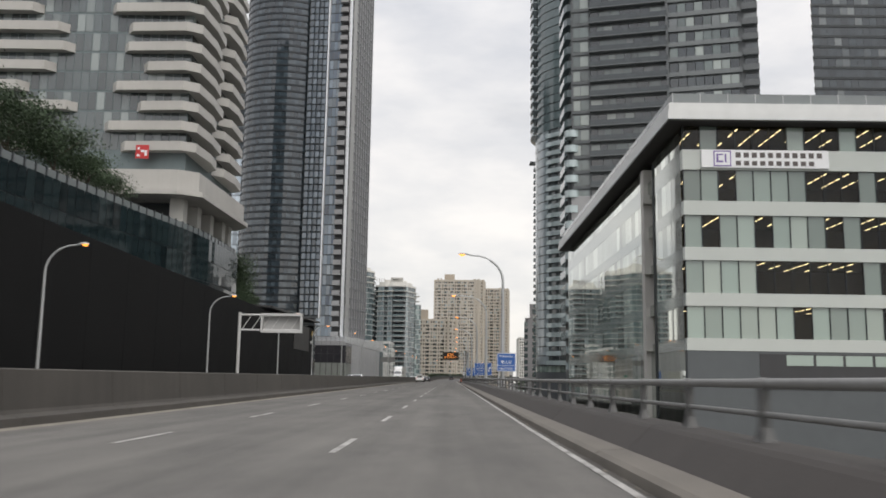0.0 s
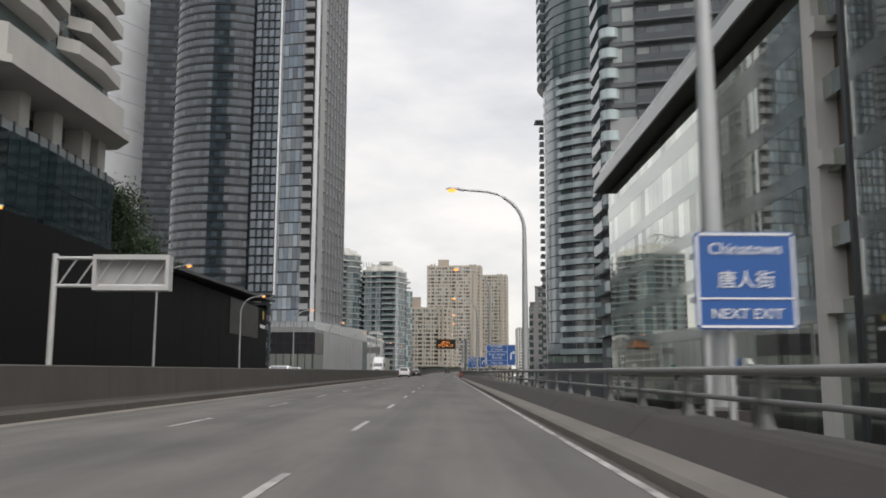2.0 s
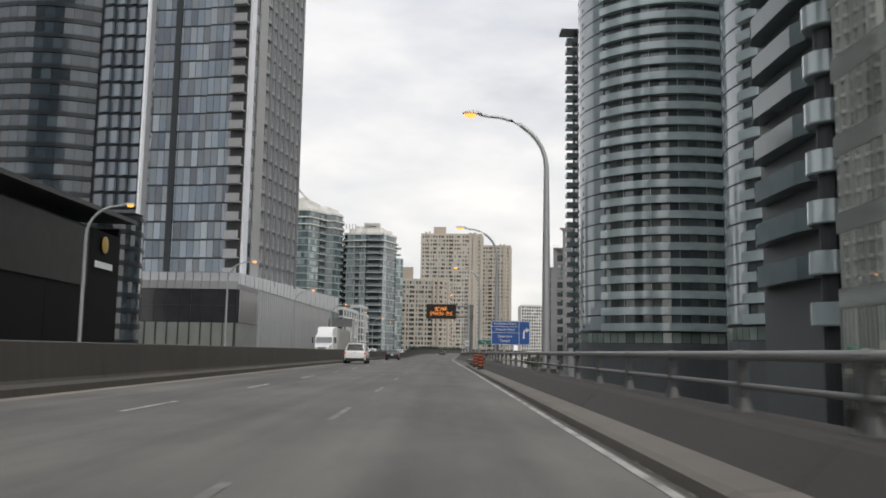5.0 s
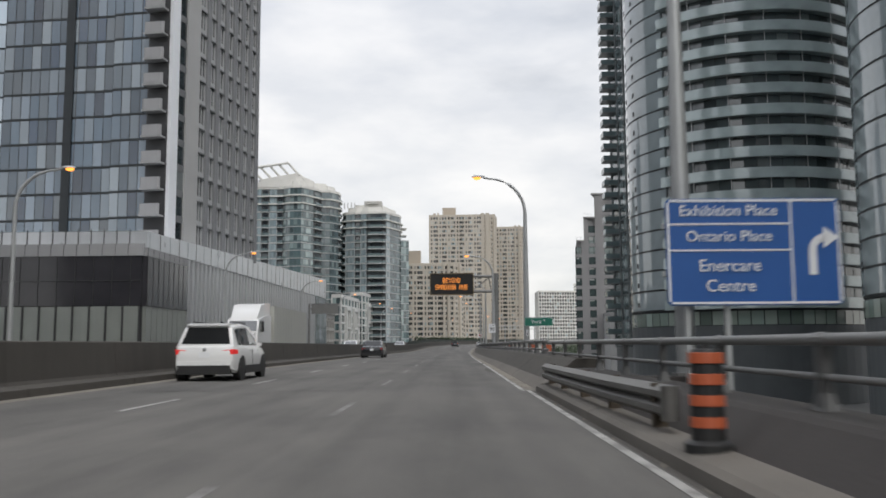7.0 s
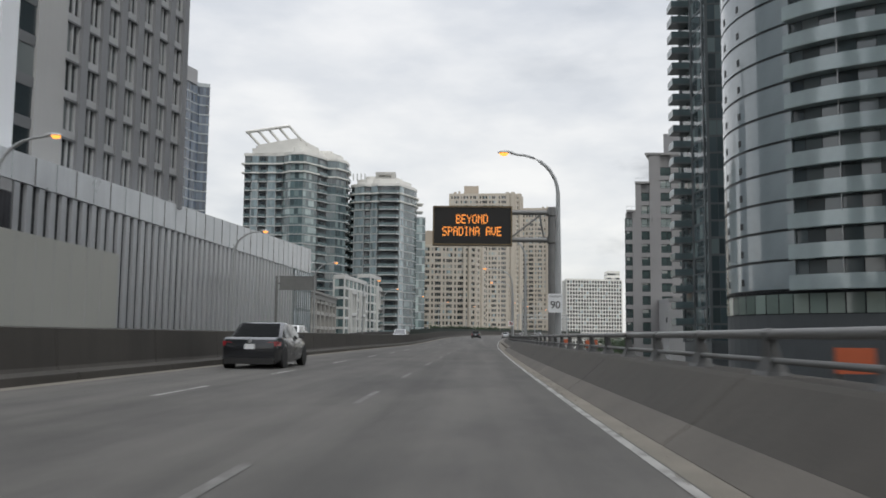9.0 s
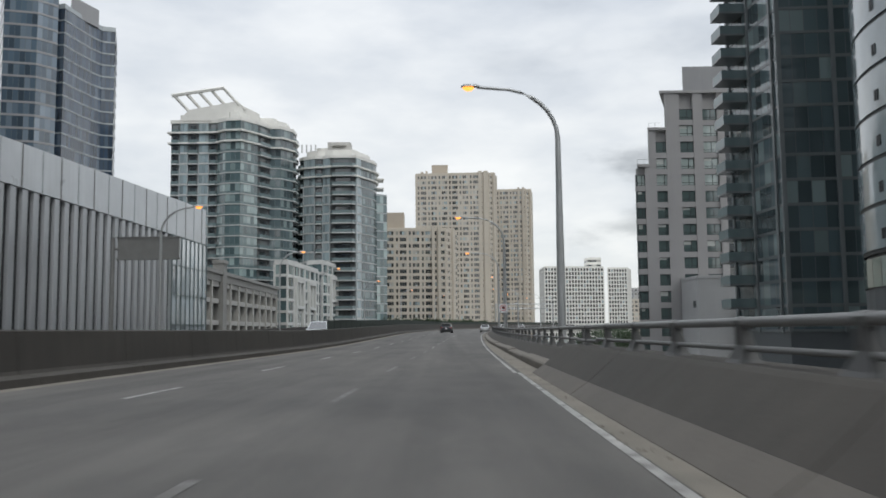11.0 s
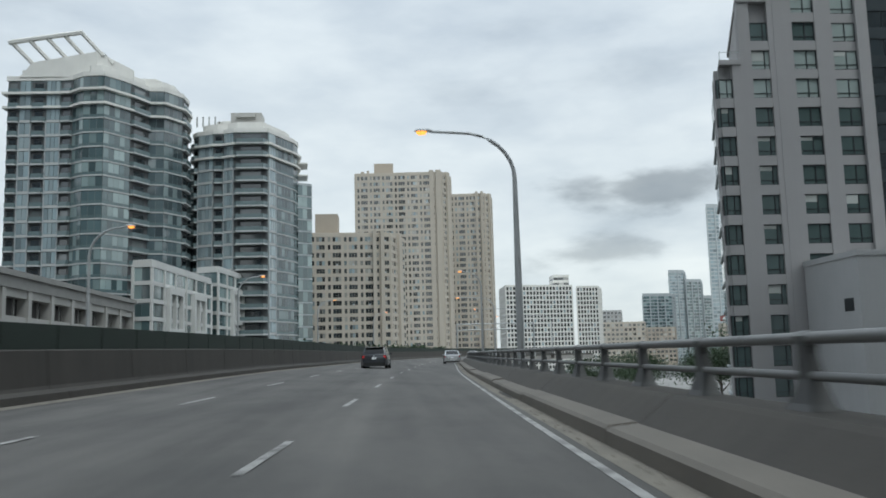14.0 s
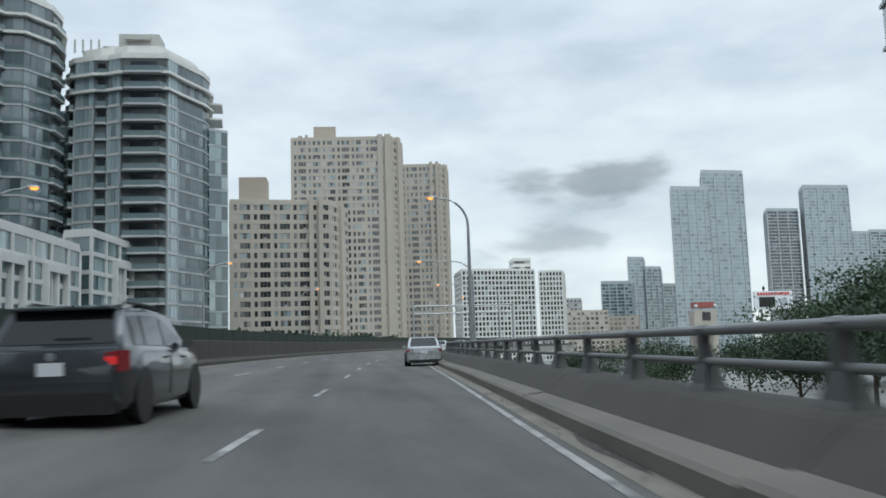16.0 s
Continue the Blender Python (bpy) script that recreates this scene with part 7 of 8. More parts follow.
part("octagon", MB().sweep([[(0.36 + 0.14 * math.cos(a), y, 0.40 + 0.14 * math.sin(a)) for a in [math.pi / 8 + math.pi / 4 * i for i in range(8)]] for y in (0.0, -0.008)]), [BLACK_SIGN], nost, "black octagon")
c45 = math.sqrt(0.5)
part("red_bar", MB().sweep([[(0.36 + u * c45 + v * c45, y, 0.40 - u * c45 + v * c45) for u, v in ((-0.23, -0.022), (0.23, -0.022), (0.23, 0.022), (-0.23, 0.022))] for y in (0.0, -0.014)]), [RED_SIGN], nost, "red diagonal bar")
for s in (-1, 1):
    part("arrow", MB().sweep([[(0.36 + s * 0.29, y, 0.09), (0.36 + s * 0.20, y, 0.045), (0.36 + s * 0.20, y, 0.135)] for y in (0.0, -0.008)]), [BLACK_SIGN], nost)
part("bracket", MB().box(0.28, 0.02, 0.2, 0.44, 0.3, 0.5), [STEEL_LIGHT], nost)

# message board on a cantilever
GLYPH = {"B": "11110 10001 10001 11110 10001 10001 11110", "E": "11111 10000 10000 11110 10000 10000 11111", "Y": "10001 10001 01010 00100 00100 00100 00100", "O": "01110 10001 10001 10001 10001 10001 01110",
         "N": "10001 11001 10101 10011 10001 10001 10001", "D": "11110 10001 10001 10001 10001 10001 11110", "S": "01111 10000 10000 01110 00001 00001 11110", "P": "11110 10001 10001 11110 10000 10000 10000",
         "A": "01110 10001 10001 11111 10001 10001 10001", "I": "01110 00100 00100 00100 00100 00100 01110", "V": "10001 10001 10001 10001 10001 01010 00100", "U": "10001 10001 10001 10001 10001 10001 01110"}
vms = thing("message_board", "black electronic message board with amber words on a cantilever gantry", "message board", (-2.5, 283.2, 7.55))
part("cabinet", MB().box(0, 0, 0, 5.05, 0.7, 2.45), [BLACK_SIGN], vms)
fr = MB()
for b in ((-0.06, -0.05, -0.06, 5.11, 0.75, 0.04), (-0.06, -0.05, 2.41, 5.11, 0.75, 2.51), (-0.06, -0.05, 0.04, 0.03, 0.75, 2.41), (5.02, -0.05, 0.04, 5.11, 0.75, 2.41)):
    fr.box(*b)
part("frame", fr, [BRONZE], vms, "bronze frame")
for row, (text, zc) in enumerate((("BEYOND", 1.62), ("SPADINA AVE", 0.82))):
    px = 0.059
    x0 = 2.52 - len(text) * 6 * px / 2
    for k, ch in enumerate(text):
        if ch == " ":
            continue
        led = MB()
        for r, bits in enumerate(GLYPH[ch].split()):
            for c, bit in enumerate(bits):
                if bit == "1":
                    xx, zz = x0 + (k * 6 + c) * px, zc + (3 - r) * 0.085
                    led.box(xx, -0.02, zz, xx + px * 0.92, -0.002, zz + 0.07)
        part("lit_letter", led, [AMBER_LED], vms)
arm_x = 7.75
part("arm", MB().tube([(5.05, 0.4, 2.15), (arm_x, 0.4, 2.15)], 0.17, 10), [STEEL], vms, smooth=True)
part("arm", MB().tube([(5.05, 0.4, 0.35), (arm_x, 0.4, 0.35)], 0.17, 10), [STEEL], vms, smooth=True)
part("brace", MB().tube([(5.1, 0.4, 0.55), (6.9, 0.4, 1.95)], 0.06, 8), [STEEL], vms, smooth=True)
part("brace", MB().tube([(7.2, 0.4, 0.4), (6.9, 0.4, 2.1)], 0.06, 8), [STEEL], vms, smooth=True)
part("column", MB().tube([(arm_x, 0.4, -15.5), (arm_x, 0.4, 2.5)], 0.30, 16), [STEEL], vms, "thick steel column", smooth=True)
for z in (2.15, 0.35):
    part("flange", MB().lathe([(0.0, -0.22), (0.4, -0.2), (0.4, 0.2), (0.0, 0.22)], 14, at=pose(arm_x, 0.4, z)), [STEEL], vms, smooth=True)

# cantilever sign frame over the far carriageway, seen from behind
tr = thing("sign_gantry", "white lattice sign frame on a post beside the far carriageway", "sign gantry", (-28.1, 116.3, 0.2))
part("column", MB().tube([(0, 0, 0), (0, 0, 9.4)], 0.22, 12), [WHITE_FRAME := mat("white_painted_steel", (0.55, 0.55, 0.54), 0.5, 0.2, var=0.12)], tr, smooth=True)
for z in (9.1, 7.1):
    part("arm", MB().tube([(0, 0, z), (8.3, 0, z)], 0.13, 8), [WHITE_FRAME], tr, smooth=True)
for xa, xb in ((0.3, 1.6), (1.6, 2.9), (2.9, 4.2), (4.2, 5.5), (5.5, 6.8), (6.8, 8.1)):
    part("brace", MB().tube([(xa, 0, 7.1), (xb, 0, 9.1)], 0.06, 6), [WHITE_FRAME], tr, smooth=True)
part("frame", MB().box(2.9, -0.5, 8.95, 8.35, 0.5, 9.3).box(2.9, -0.5, 6.75, 8.35, 0.5, 7.05).box(2.9, -0.5, 7.05, 3.15, 0.5, 8.95).box(8.1, -0.5, 7.05, 8.35, 0.5, 8.95), [WHITE_FRAME], tr)
part("sign_back", MB().box(3.15, 0.3, 7.05, 8.1, 0.4, 8.95), [GREY_CONC], tr, "grey back of a sign panel")
sg = thing("sign_gantry", "grey back of a sign panel on a roadside post", "sign gantry", (-27.6, 349, 0.4))
part("column", MB().tube([(0, 0, 0), (0, 0, 9.4)], 0.2, 12), [STEEL], sg, smooth=True)
part("sign_back", MB().box(0.4, 0, 7.6, 5.6, 0.25, 9.3).box(0.3, -0.06, 7.45, 5.7, 0.3, 7.6).box(0.3, -0.06, 9.3, 5.7, 0.3, 9.42), [STEEL], sg)
part("arm", MB().tube([(0, 0.1, 8.4), (0.6, 0.1, 8.4)], 0.12, 8), [STEEL], sg, smooth=True)
gx = bend(560)
og = thing("sign_gantry", "distant steel truss gantry across the road", "sign gantry", (gx - 14, 560, lift(560)))
for x in (0, 18.5):
    part("column", MB().tube([(x, 0, 0), (x, 0, 8.2)], 0.2, 10), [STEEL_LIGHT], og, smooth=True)
for z in (6.6, 8.0):
    part("chord", MB().tube([(0, 0, z), (18.5, 0, z)], 0.14, 8), [STEEL_LIGHT], og, smooth=True)
for k in range(10):
    part("brace", MB().tube([(1.85 * k, 0, 6.6 if k % 2 else 8.0), (1.85 * (k + 1), 0, 8.0 if k % 2 else 6.6)], 0.06, 6), [STEEL_LIGHT], og, smooth=True)


# ---- drums, guard rail, small orange boards ----
def drum(x, y, z, s=1.0):
    d = thing("traffic_drum", "black plastic traffic drum with orange bands, on the kerb", "traffic drum", (x, y, z), group="traffic drums")
    d.matrix_basis = pose(x, y, z) @ Matrix.Diagonal((s * 0.8, s * 0.8, s, 1))
    part("base", MB().lathe([(0.0, 0), (0.34, 0), (0.34, 0.10), (0.28, 0.14), (0.0, 0.14)], 20), [BLACK_PLASTIC], d, smooth=True)
    part("body", MB().lathe([(0.0, 0.1), (0.245, 0.1), (0.24, 0.35), (0.235, 0.6), (0.225, 0.85), (0.215, 1.12), (0.19, 1.16), (0.0, 1.17)], 20), [BLACK_PLASTIC], d, smooth=True)
    for z0 in (0.28, 0.52, 0.76, 1.0):
        part("orange_band", MB().lathe([(0.236, z0), (0.25, z0 + 0.005), (0.245, z0 + 0.12), (0.23, z0 + 0.125)], 20), [ORANGE], d, smooth=True)
    part("handle", MB().box(-0.07, -0.02, 1.16, 0.07, 0.02, 1.22), [BLACK_PLASTIC], d)


for x, y in ((2.2, 180.0), (2.2, 187.15)):
    drum(x, y, lift(y) + 0.155, 0.72)

gr = thing("guard_rail", "dull corrugated steel guard rail end at the parapet", "guard rail", (2.18, 188.6, lift(190)))
wave_p = [(0.0, 0.28), (-0.09, 0.34), (-0.09, 0.40), (0.0, 0.45), (-0.09, 0.50), (-0.09, 0.56), (0.0, 0.62), (0.03, 0.62), (-0.06, 0.55), (-0.06, 0.51), (0.03, 0.45), (-0.06, 0.39), (-0.06, 0.35), (0.03, 0.28)]
part("beam", MB().sweep([[(x + dx, y, z) for x, z in wave_p] for y, dx in ((0, 0.1), (3, 0.02), (6, 0.0), (11.0, 0.0))]), [GUARD], gr)
part("end_cap", MB().tube([(0.06, -0.02, 0.28), (0.06, -0.02, 0.62)], 0.09, 10), [GUARD], gr, smooth=True)
for y in (0.6, 3.2, 5.8, 8.4, 10.6):
    part("post", MB().box(0.03, y - 0.07, 0.0, 0.17, y + 0.07, 0.62), [BARK], gr)
for y in (213.4, 219.7, 235, 253.8, 262.5):
    p = road_point(3.52, y, 0.74)
    ob_ = thing("marker_board", "small orange marker board behind the railing", "marker", (p[0], y, p[2]), group="marker boards")
    part("board", MB().box(-0.02, -0.02, 0, 0.34, 0.02, 0.24), [ORANGE], ob_)
    part("stake", MB().box(0.0, 0.02, -0.6, 0.05, 0.06, 0.22), [STEEL], ob_)


# ---- vehicles ----
def vehicle(name, label, at, rz, paint, L, W, H, kind, group="", lit=False):
    root = thing(name, label, "car", at, rz, group=group)
    w = W / 2
    belt = {"sedan": 0.93, "suv": 1.02, "wagon": 0.95}[kind]
    g = 0.17 if kind != "suv" else 0.22
    # stations along the car from the rear: y, half width, underside, top of the body side
    st = [(0.0, w * 0.80, g + 0.22, belt - 0.20), (0.05, w * 0.90, g + 0.10, belt - 0.04), (0.22, w * 0.965, g + 0.02, belt + 0.03), (0.8, w, g, belt + 0.02), (L * 0.5, w, g, belt), (L * 0.72, w, g, belt - 0.03),
          (L * 0.84, w * 0.98, g, belt - 0.08), (L - 0.35, w * 0.93, g + 0.02, belt - 0.17), (L - 0.08, w * 0.80, g + 0.10, belt - 0.30), (L, w * 0.62, g + 0.20, belt - 0.42)]
    rows = []
    for y, hw, z0, z1 in st:
        m = z0 + (z1 - z0) * 0.55
        rows.append([(-hw * 0.90, y, z0), (-hw * 0.985, y, z0 + 0.10), (-hw, y, m), (-hw * 0.985, y, z1 - 0.08), (-hw * 0.93, y, z1), (hw * 0.93, y, z1), (hw * 0.985, y, z1 - 0.08), (hw, y, m), (hw * 0.985, y, z0 + 0.10), (hw * 0.90, y, z0)])
    body = part("body", MB().sweep(rows), [paint], root, smooth=True)
    # greenhouse
    if kind == "sedan":
        gs = [(0.72, 0.80, belt), (1.50, 0.70, H - 0.03), (2.1, 0.69, H), (2.75, 0.70, H - 0.03), (3.55, 0.82, belt - 0.03)]
    elif kind == "suv":
        gs = [(0.14, 0.80, belt), (0.42, 0.67, H - 0.09), (1.6, 0.70, H), (2.55, 0.69, H - 0.05), (3.45, 0.83, belt - 0.04)]
    else:
        gs = [(0.16, 0.82, belt), (0.46, 0.71, H - 0.06), (1.6, 0.71, H), (2.6, 0.70, H - 0.03), (3.40, 0.83, belt - 0.03)]
    k = W / 1.78
    gs = [(y, a * k, z) for y, a, z in gs]
    cab = MB()
    (y0, a0, z0), *mid, (y9, a9, z9) = gs
    low = belt - 0.05
    rows = []
    for y, a, z in gs:
        hb = 0.84 * k
        rows.append([(-hb, y, low), (-a, y, max(low + 0.01, z - 0.05)), (-a + 0.10, y, max(low + 0.02, z)), (a - 0.10, y, max(low + 0.02, z)), (a, y, max(low + 0.01, z - 0.05)), (hb, y, low)])
    part("cabin", cab.sweep(rows), [paint], root, smooth=True)

    def quad_on(a, b, c, d, off):
        n = (b - a).cross(d - a).normalized() * off
        return [p + n for p in (a, b, c, d)]

    def lerp(p, q, t):
        return p + (q - p) * t

    # rear and front screens
    for name_, (ya, aa, za), (yb, ab, zb), sgn in (("rear_window", gs[0], gs[1], 1), ("windscreen", gs[-1], gs[-2], -1)):
        A, B = Vector((-aa + 0.10, ya, max(za, low + 0.02))), Vector((aa - 0.10, ya, max(za, low + 0.02)))
        C, D = Vector((ab - 0.12, yb, zb)), Vector((-ab + 0.12, yb, zb))
        q = [lerp(A, D, 0.10), lerp(B, C, 0.10), lerp(B, C, 0.92), lerp(A, D, 0.92)]
        if sgn < 0:
            q = [q[1], q[0], q[3], q[2]]
        q = quad_on(*q, 0.015)
        part(name_, MB().face(q), [REAR_GLASS if sgn > 0 else CAR_GLASS], root)
    # side windows
    for s in (-1, 1):
        spans = [(gs[0][0] + 0.42, gs[1][0] + 0.55), (gs[1][0] + 0.62, gs[2][0] + 0.35), (gs[2][0] + 0.42, gs[3][0] + 0.42)]
        for ya, yb in spans:
            def top_at(y):
                for (p0, a_, p1), (q0, b_, q1) in zip(gs, gs[1:]):
                    if p0 <= y <= q0:
                        t = (y - p0) / (q0 - p0)
                        return a_ + (b_ - a_) * t, p1 + (q1 - p1) * t
                return gs[-1][1], gs[-1][2]
            (aa, za), (ab, zb) = top_at(ya), top_at(yb)
            hb = 0.84 * k
            zl = belt + 0.03
            f0 = lambda a, z, zz: a + (hb - a) * (z - 0.05 - zz) / max(0.05, z - 0.05 - low)
            za, zb = max(za - 0.10, zl + 0.03), max(zb - 0.10, zl + 0.03)
            pts = [Vector((s * (f0(aa, za + 0.1, zl) + 0.012), ya, zl)), Vector((s * (f0(ab, zb + 0.1, zl) + 0.012), yb, zl)), Vector((s * (f0(ab, zb + 0.1, zb) + 0.012), yb, zb)), Vector((s * (f0(aa, za + 0.1, za) + 0.012), ya, za))]
            if s < 0:
                pts.reverse()
            part("side_window", MB().face(pts), [CAR_GLASS], root)
        part("door_seam", MB().box(-0.004, L * 0.47, g + 0.12, 0.004, L * 0.472 + 0.008, belt - 0.05), [BLACK_PLASTIC], root, at=pose(s * (w + 0.001), 0, 0))
        for y in (L * 0.40, L * 0.62):
            part("door_handle", MB().box(-0.012, y, belt - 0.15, 0.012, y + 0.18, belt - 0.12), [paint], root, at=pose(s * (w + 0.002), 0, 0))
        mir = part("wing_mirror", MB().sweep([[(0.0, -0.06, 0), (0.17, -0.05, 0.0), (0.19, -0.05, 0.10), (0.02, -0.06, 0.13)], [(0.0, 0.06, 0.02), (0.15, 0.05, 0.02), (0.16, 0.05, 0.09), (0.02, 0.06, 0.11)]]), [paint], root,
                   at=pose(s * (0.84 * k), gs[3][0] + 0.36, belt + 0.0) @ Matrix.Diagonal((s, 1, 1, 1)))
        # lamps
        zt = belt - 0.16
        if kind == "wagon":
            part("tail_lamp", MB().sweep([[(s * w * 0.70, 0.03, zt - 0.14), (s * w * 0.90, 0.04, zt - 0.14), (s * w * 0.90, 0.04, zt + 0.12), (s * w * 0.72, 0.03, zt + 0.10)], [(s * w * 0.72, 0.2, zt - 0.14), (s * w * 0.985, 0.24, zt - 0.13), (s * w * 0.98, 0.24, zt + 0.12), (s * w * 0.74, 0.2, zt + 0.12)]]),
                 [RED_DULL], root, "dark red tail lamp")
            part("lit_lens", MB().box(s * w * 0.80 - 0.07, 0.012, zt - 0.05, s * w * 0.80 + 0.07, 0.03, zt + 0.05), [RED_LENS if lit else RED_DULL], root, "glowing red lens")
        else:
            part("tail_lamp", MB().sweep([[(s * w * 0.62, 0.02, zt - 0.05), (s * w * 0.90, 0.02, zt - 0.08), (s * w * 0.92, 0.03, zt + 0.07), (s * w * 0.60, 0.02, zt + 0.04)], [(s * w * 0.60, 0.20, zt - 0.08), (s * w * 0.995, 0.30, zt - 0.07), (s * w * 0.99, 0.32, zt + 0.05), (s * w * 0.62, 0.22, zt + 0.04)]]),
             [RED_LENS if lit else RED_DULL], root, "red tail lamp")
        part("head_lamp", MB().sweep([[(s * w * 0.55, L - 0.02, belt - 0.40), (s * w * 0.80, L - 0.10, belt - 0.40), (s * w * 0.82, L - 0.14, belt - 0.29), (s * w * 0.55, L - 0.07, belt - 0.31)], [(s * w * 0.6, L - 0.22, belt - 0.38), (s * w * 0.93, L - 0.42, belt - 0.36), (s * w * 0.91, L - 0.46, belt - 0.25), (s * w * 0.6, L - 0.3, belt - 0.26)]]), [HEAD_LENS], root)
        for y in (0.86, L - 0.90):
            r = 0.325 if kind != "suv" else 0.35
            wh = part("wheel", MB().lathe([(r * 0.66, -0.10), (r * 0.93, -0.11), (r, -0.07), (r, 0.07), (r * 0.93, 0.11), (r * 0.66, 0.10)], 22, at=pose(0, 0, 0, 0, 90, 0)), [RUBBER], root, smooth=True, at=pose(s * (w - 0.115), y, r))
            part("rim", MB().lathe([(0.0, 0.07), (r * 0.25, 0.075), (r * 0.6, 0.10), (r * 0.67, 0.105), (r * 0.66, 0.02), (0.0, 0.02)], 20, at=pose(0, 0, 0, 0, 90 * s, 0)), [ALLOY], wh, smooth=True)
            part("wheel_arch", MB().lathe([(r * 0.99, -0.06), (r * 1.12, -0.06), (r * 1.12, 0.006), (r * 0.99, 0.006)], 22, at=pose(0, 0, 0, 0, 90, 0)), [BLACK_PLASTIC], root, at=pose(s * (w + 0.0), y, r + 0.01))
    # rear details
    part("number_plate", MB().box(-0.16, -0.012, 0.0, 0.16, 0.02, 0.16), [WHITE_SIGN], root, at=pose(0, 0.01, belt - 0.33))
    part("rear_bumper", MB().sweep([[(-w * 0.86, -0.03, g + 0.14), (w * 0.86, -0.03, g + 0.14), (w * 0.86, -0.03, g + 0.36), (-w * 0.86, -0.03, g + 0.36)], [(-w * 0.97, 0.30, g + 0.08), (w * 0.97, 0.30, g + 0.08), (w * 0.97, 0.30, g + 0.38), (-w * 0.97, 0.30, g + 0.38)]]), [paint], root)
    part("rear_valance", MB().box(-w * 0.84, -0.045, g - 0.02, w * 0.84, 0.3, g + (0.15 if kind == "sedan" else 0.24)), [BLACK_PLASTIC], root)
    part("grille", MB().box(-w * 0.5, L - 0.04, g + 0.2, w * 0.5, L + 0.012, belt - 0.42), [BLACK_PLASTIC], root)
    if kind == "suv":
        for s in (-1, 1):
            part("sill_cladding", MB().box(-0.02, 1.25, g - 0.02, 0.015, L - 1.3, g + 0.22), [BLACK_PLASTIC], root, at=pose(s * w, 0, 0))
    if kind != "sedan":
        for s in (-1, 1):
            part("roof_rail", MB().tube([(s * 0.60, 0.75, H - 0.01), (s * 0.60, 0.95, H + 0.05), (s * 0.60, 2.3, H + 0.05), (s * 0.60, 2.5, H)], 0.02, 6), [BLACK_PLASTIC], root, smooth=True)
        part("rear_spoiler", MB().sweep([[(-0.62, 0.30, H - 0.07), (0.62, 0.30, H - 0.07), (0.62, 0.30, H - 0.04), (-0.62, 0.30, H - 0.04)], [(-0.66, 0.62, H - 0.05), (0.66, 0.62, H - 0.05), (0.66, 0.62, H), (-0.66, 0.62, H)]]), [paint], root)
        part("rear_wiper", MB().box(-0.02, 0.20, belt + 0.10, 0.40, 0.23, belt + 0.13), [BLACK_PLASTIC], root)
    part("badge", MB().lathe([(0.0, 0.0), (0.055, 0.0), (0.055, 0.015), (0.0, 0.02)], 14, at=pose(0, 0.01, belt - 0.10, 90, 0, 0)), [ALLOY], root)
    return root


RED_DULL = mat("red_tail_lens", (0.28, 0.02, 0.025), 0.2, var=0.15, coat=0.6)


def heading(y):
    return -math.degrees(math.atan((bend(y + 1) - bend(y - 1)) / 2))


def park(name, label, u, y, paint, L, W, H, kind, lit=False, back=False):
    p = road_point(u, y, 0.0)
    return vehicle(name, label, p, heading(y) + (180 if back else 0), paint, L, W, H, kind, "vehicles on the road", lit)


park("sedan_car", "silver four-door sedan seen from behind", 1.35, 443.0, CAR_SILVER, 4.66, 1.78, 1.45, "sedan")
park("suv_car", "white sport utility car with black trim and roof rails", -7.15, 205.5, CAR_WHITE, 4.6, 1.85, 1.70, "suv", True)
park("sedan_car", "black four-door sedan in the far lane", -6.75, 253.3, CAR_BLACK, 4.8, 1.82, 1.45, "sedan")
park("wagon_car", "dark grey estate car with a lit red tail lamp", -4.15, 411.0, CAR_GREY, 4.55, 1.78, 1.50, "wagon", True)
park("sedan_car", "white sedan far ahead in the curve", 0.4, 503.0, CAR_WHITE, 4.6, 1.8, 1.45, "sedan")
park("sedan_car", "pale silver sedan far ahead in the curve", -3.4, 548.0, CAR_SILVER, 4.6, 1.8, 1.45, "sedan")
# oncoming side
park("minivan_car", "silver minivan with headlamps beyond the median barrier", -12.0, 351.0, CAR_SILVER, 4.8, 1.9, 1.72, "suv", back=True)
park("sedan_car", "white sedan beyond the median barrier", -13.0, 125.5, CAR_WHITE, 4.6, 1.8, 1.45, "sedan", back=True)
park("sedan_car", "silver sedan beyond the median barrier", -16.5, 152.0, CAR_SILVER, 4.6, 1.8, 1.45, "sedan", back=True)
park("suv_car", "white sport utility car beyond the median barrier", -12.3, 286.0, CAR_WHITE, 4.6, 1.85, 1.68, "suv", back=True)


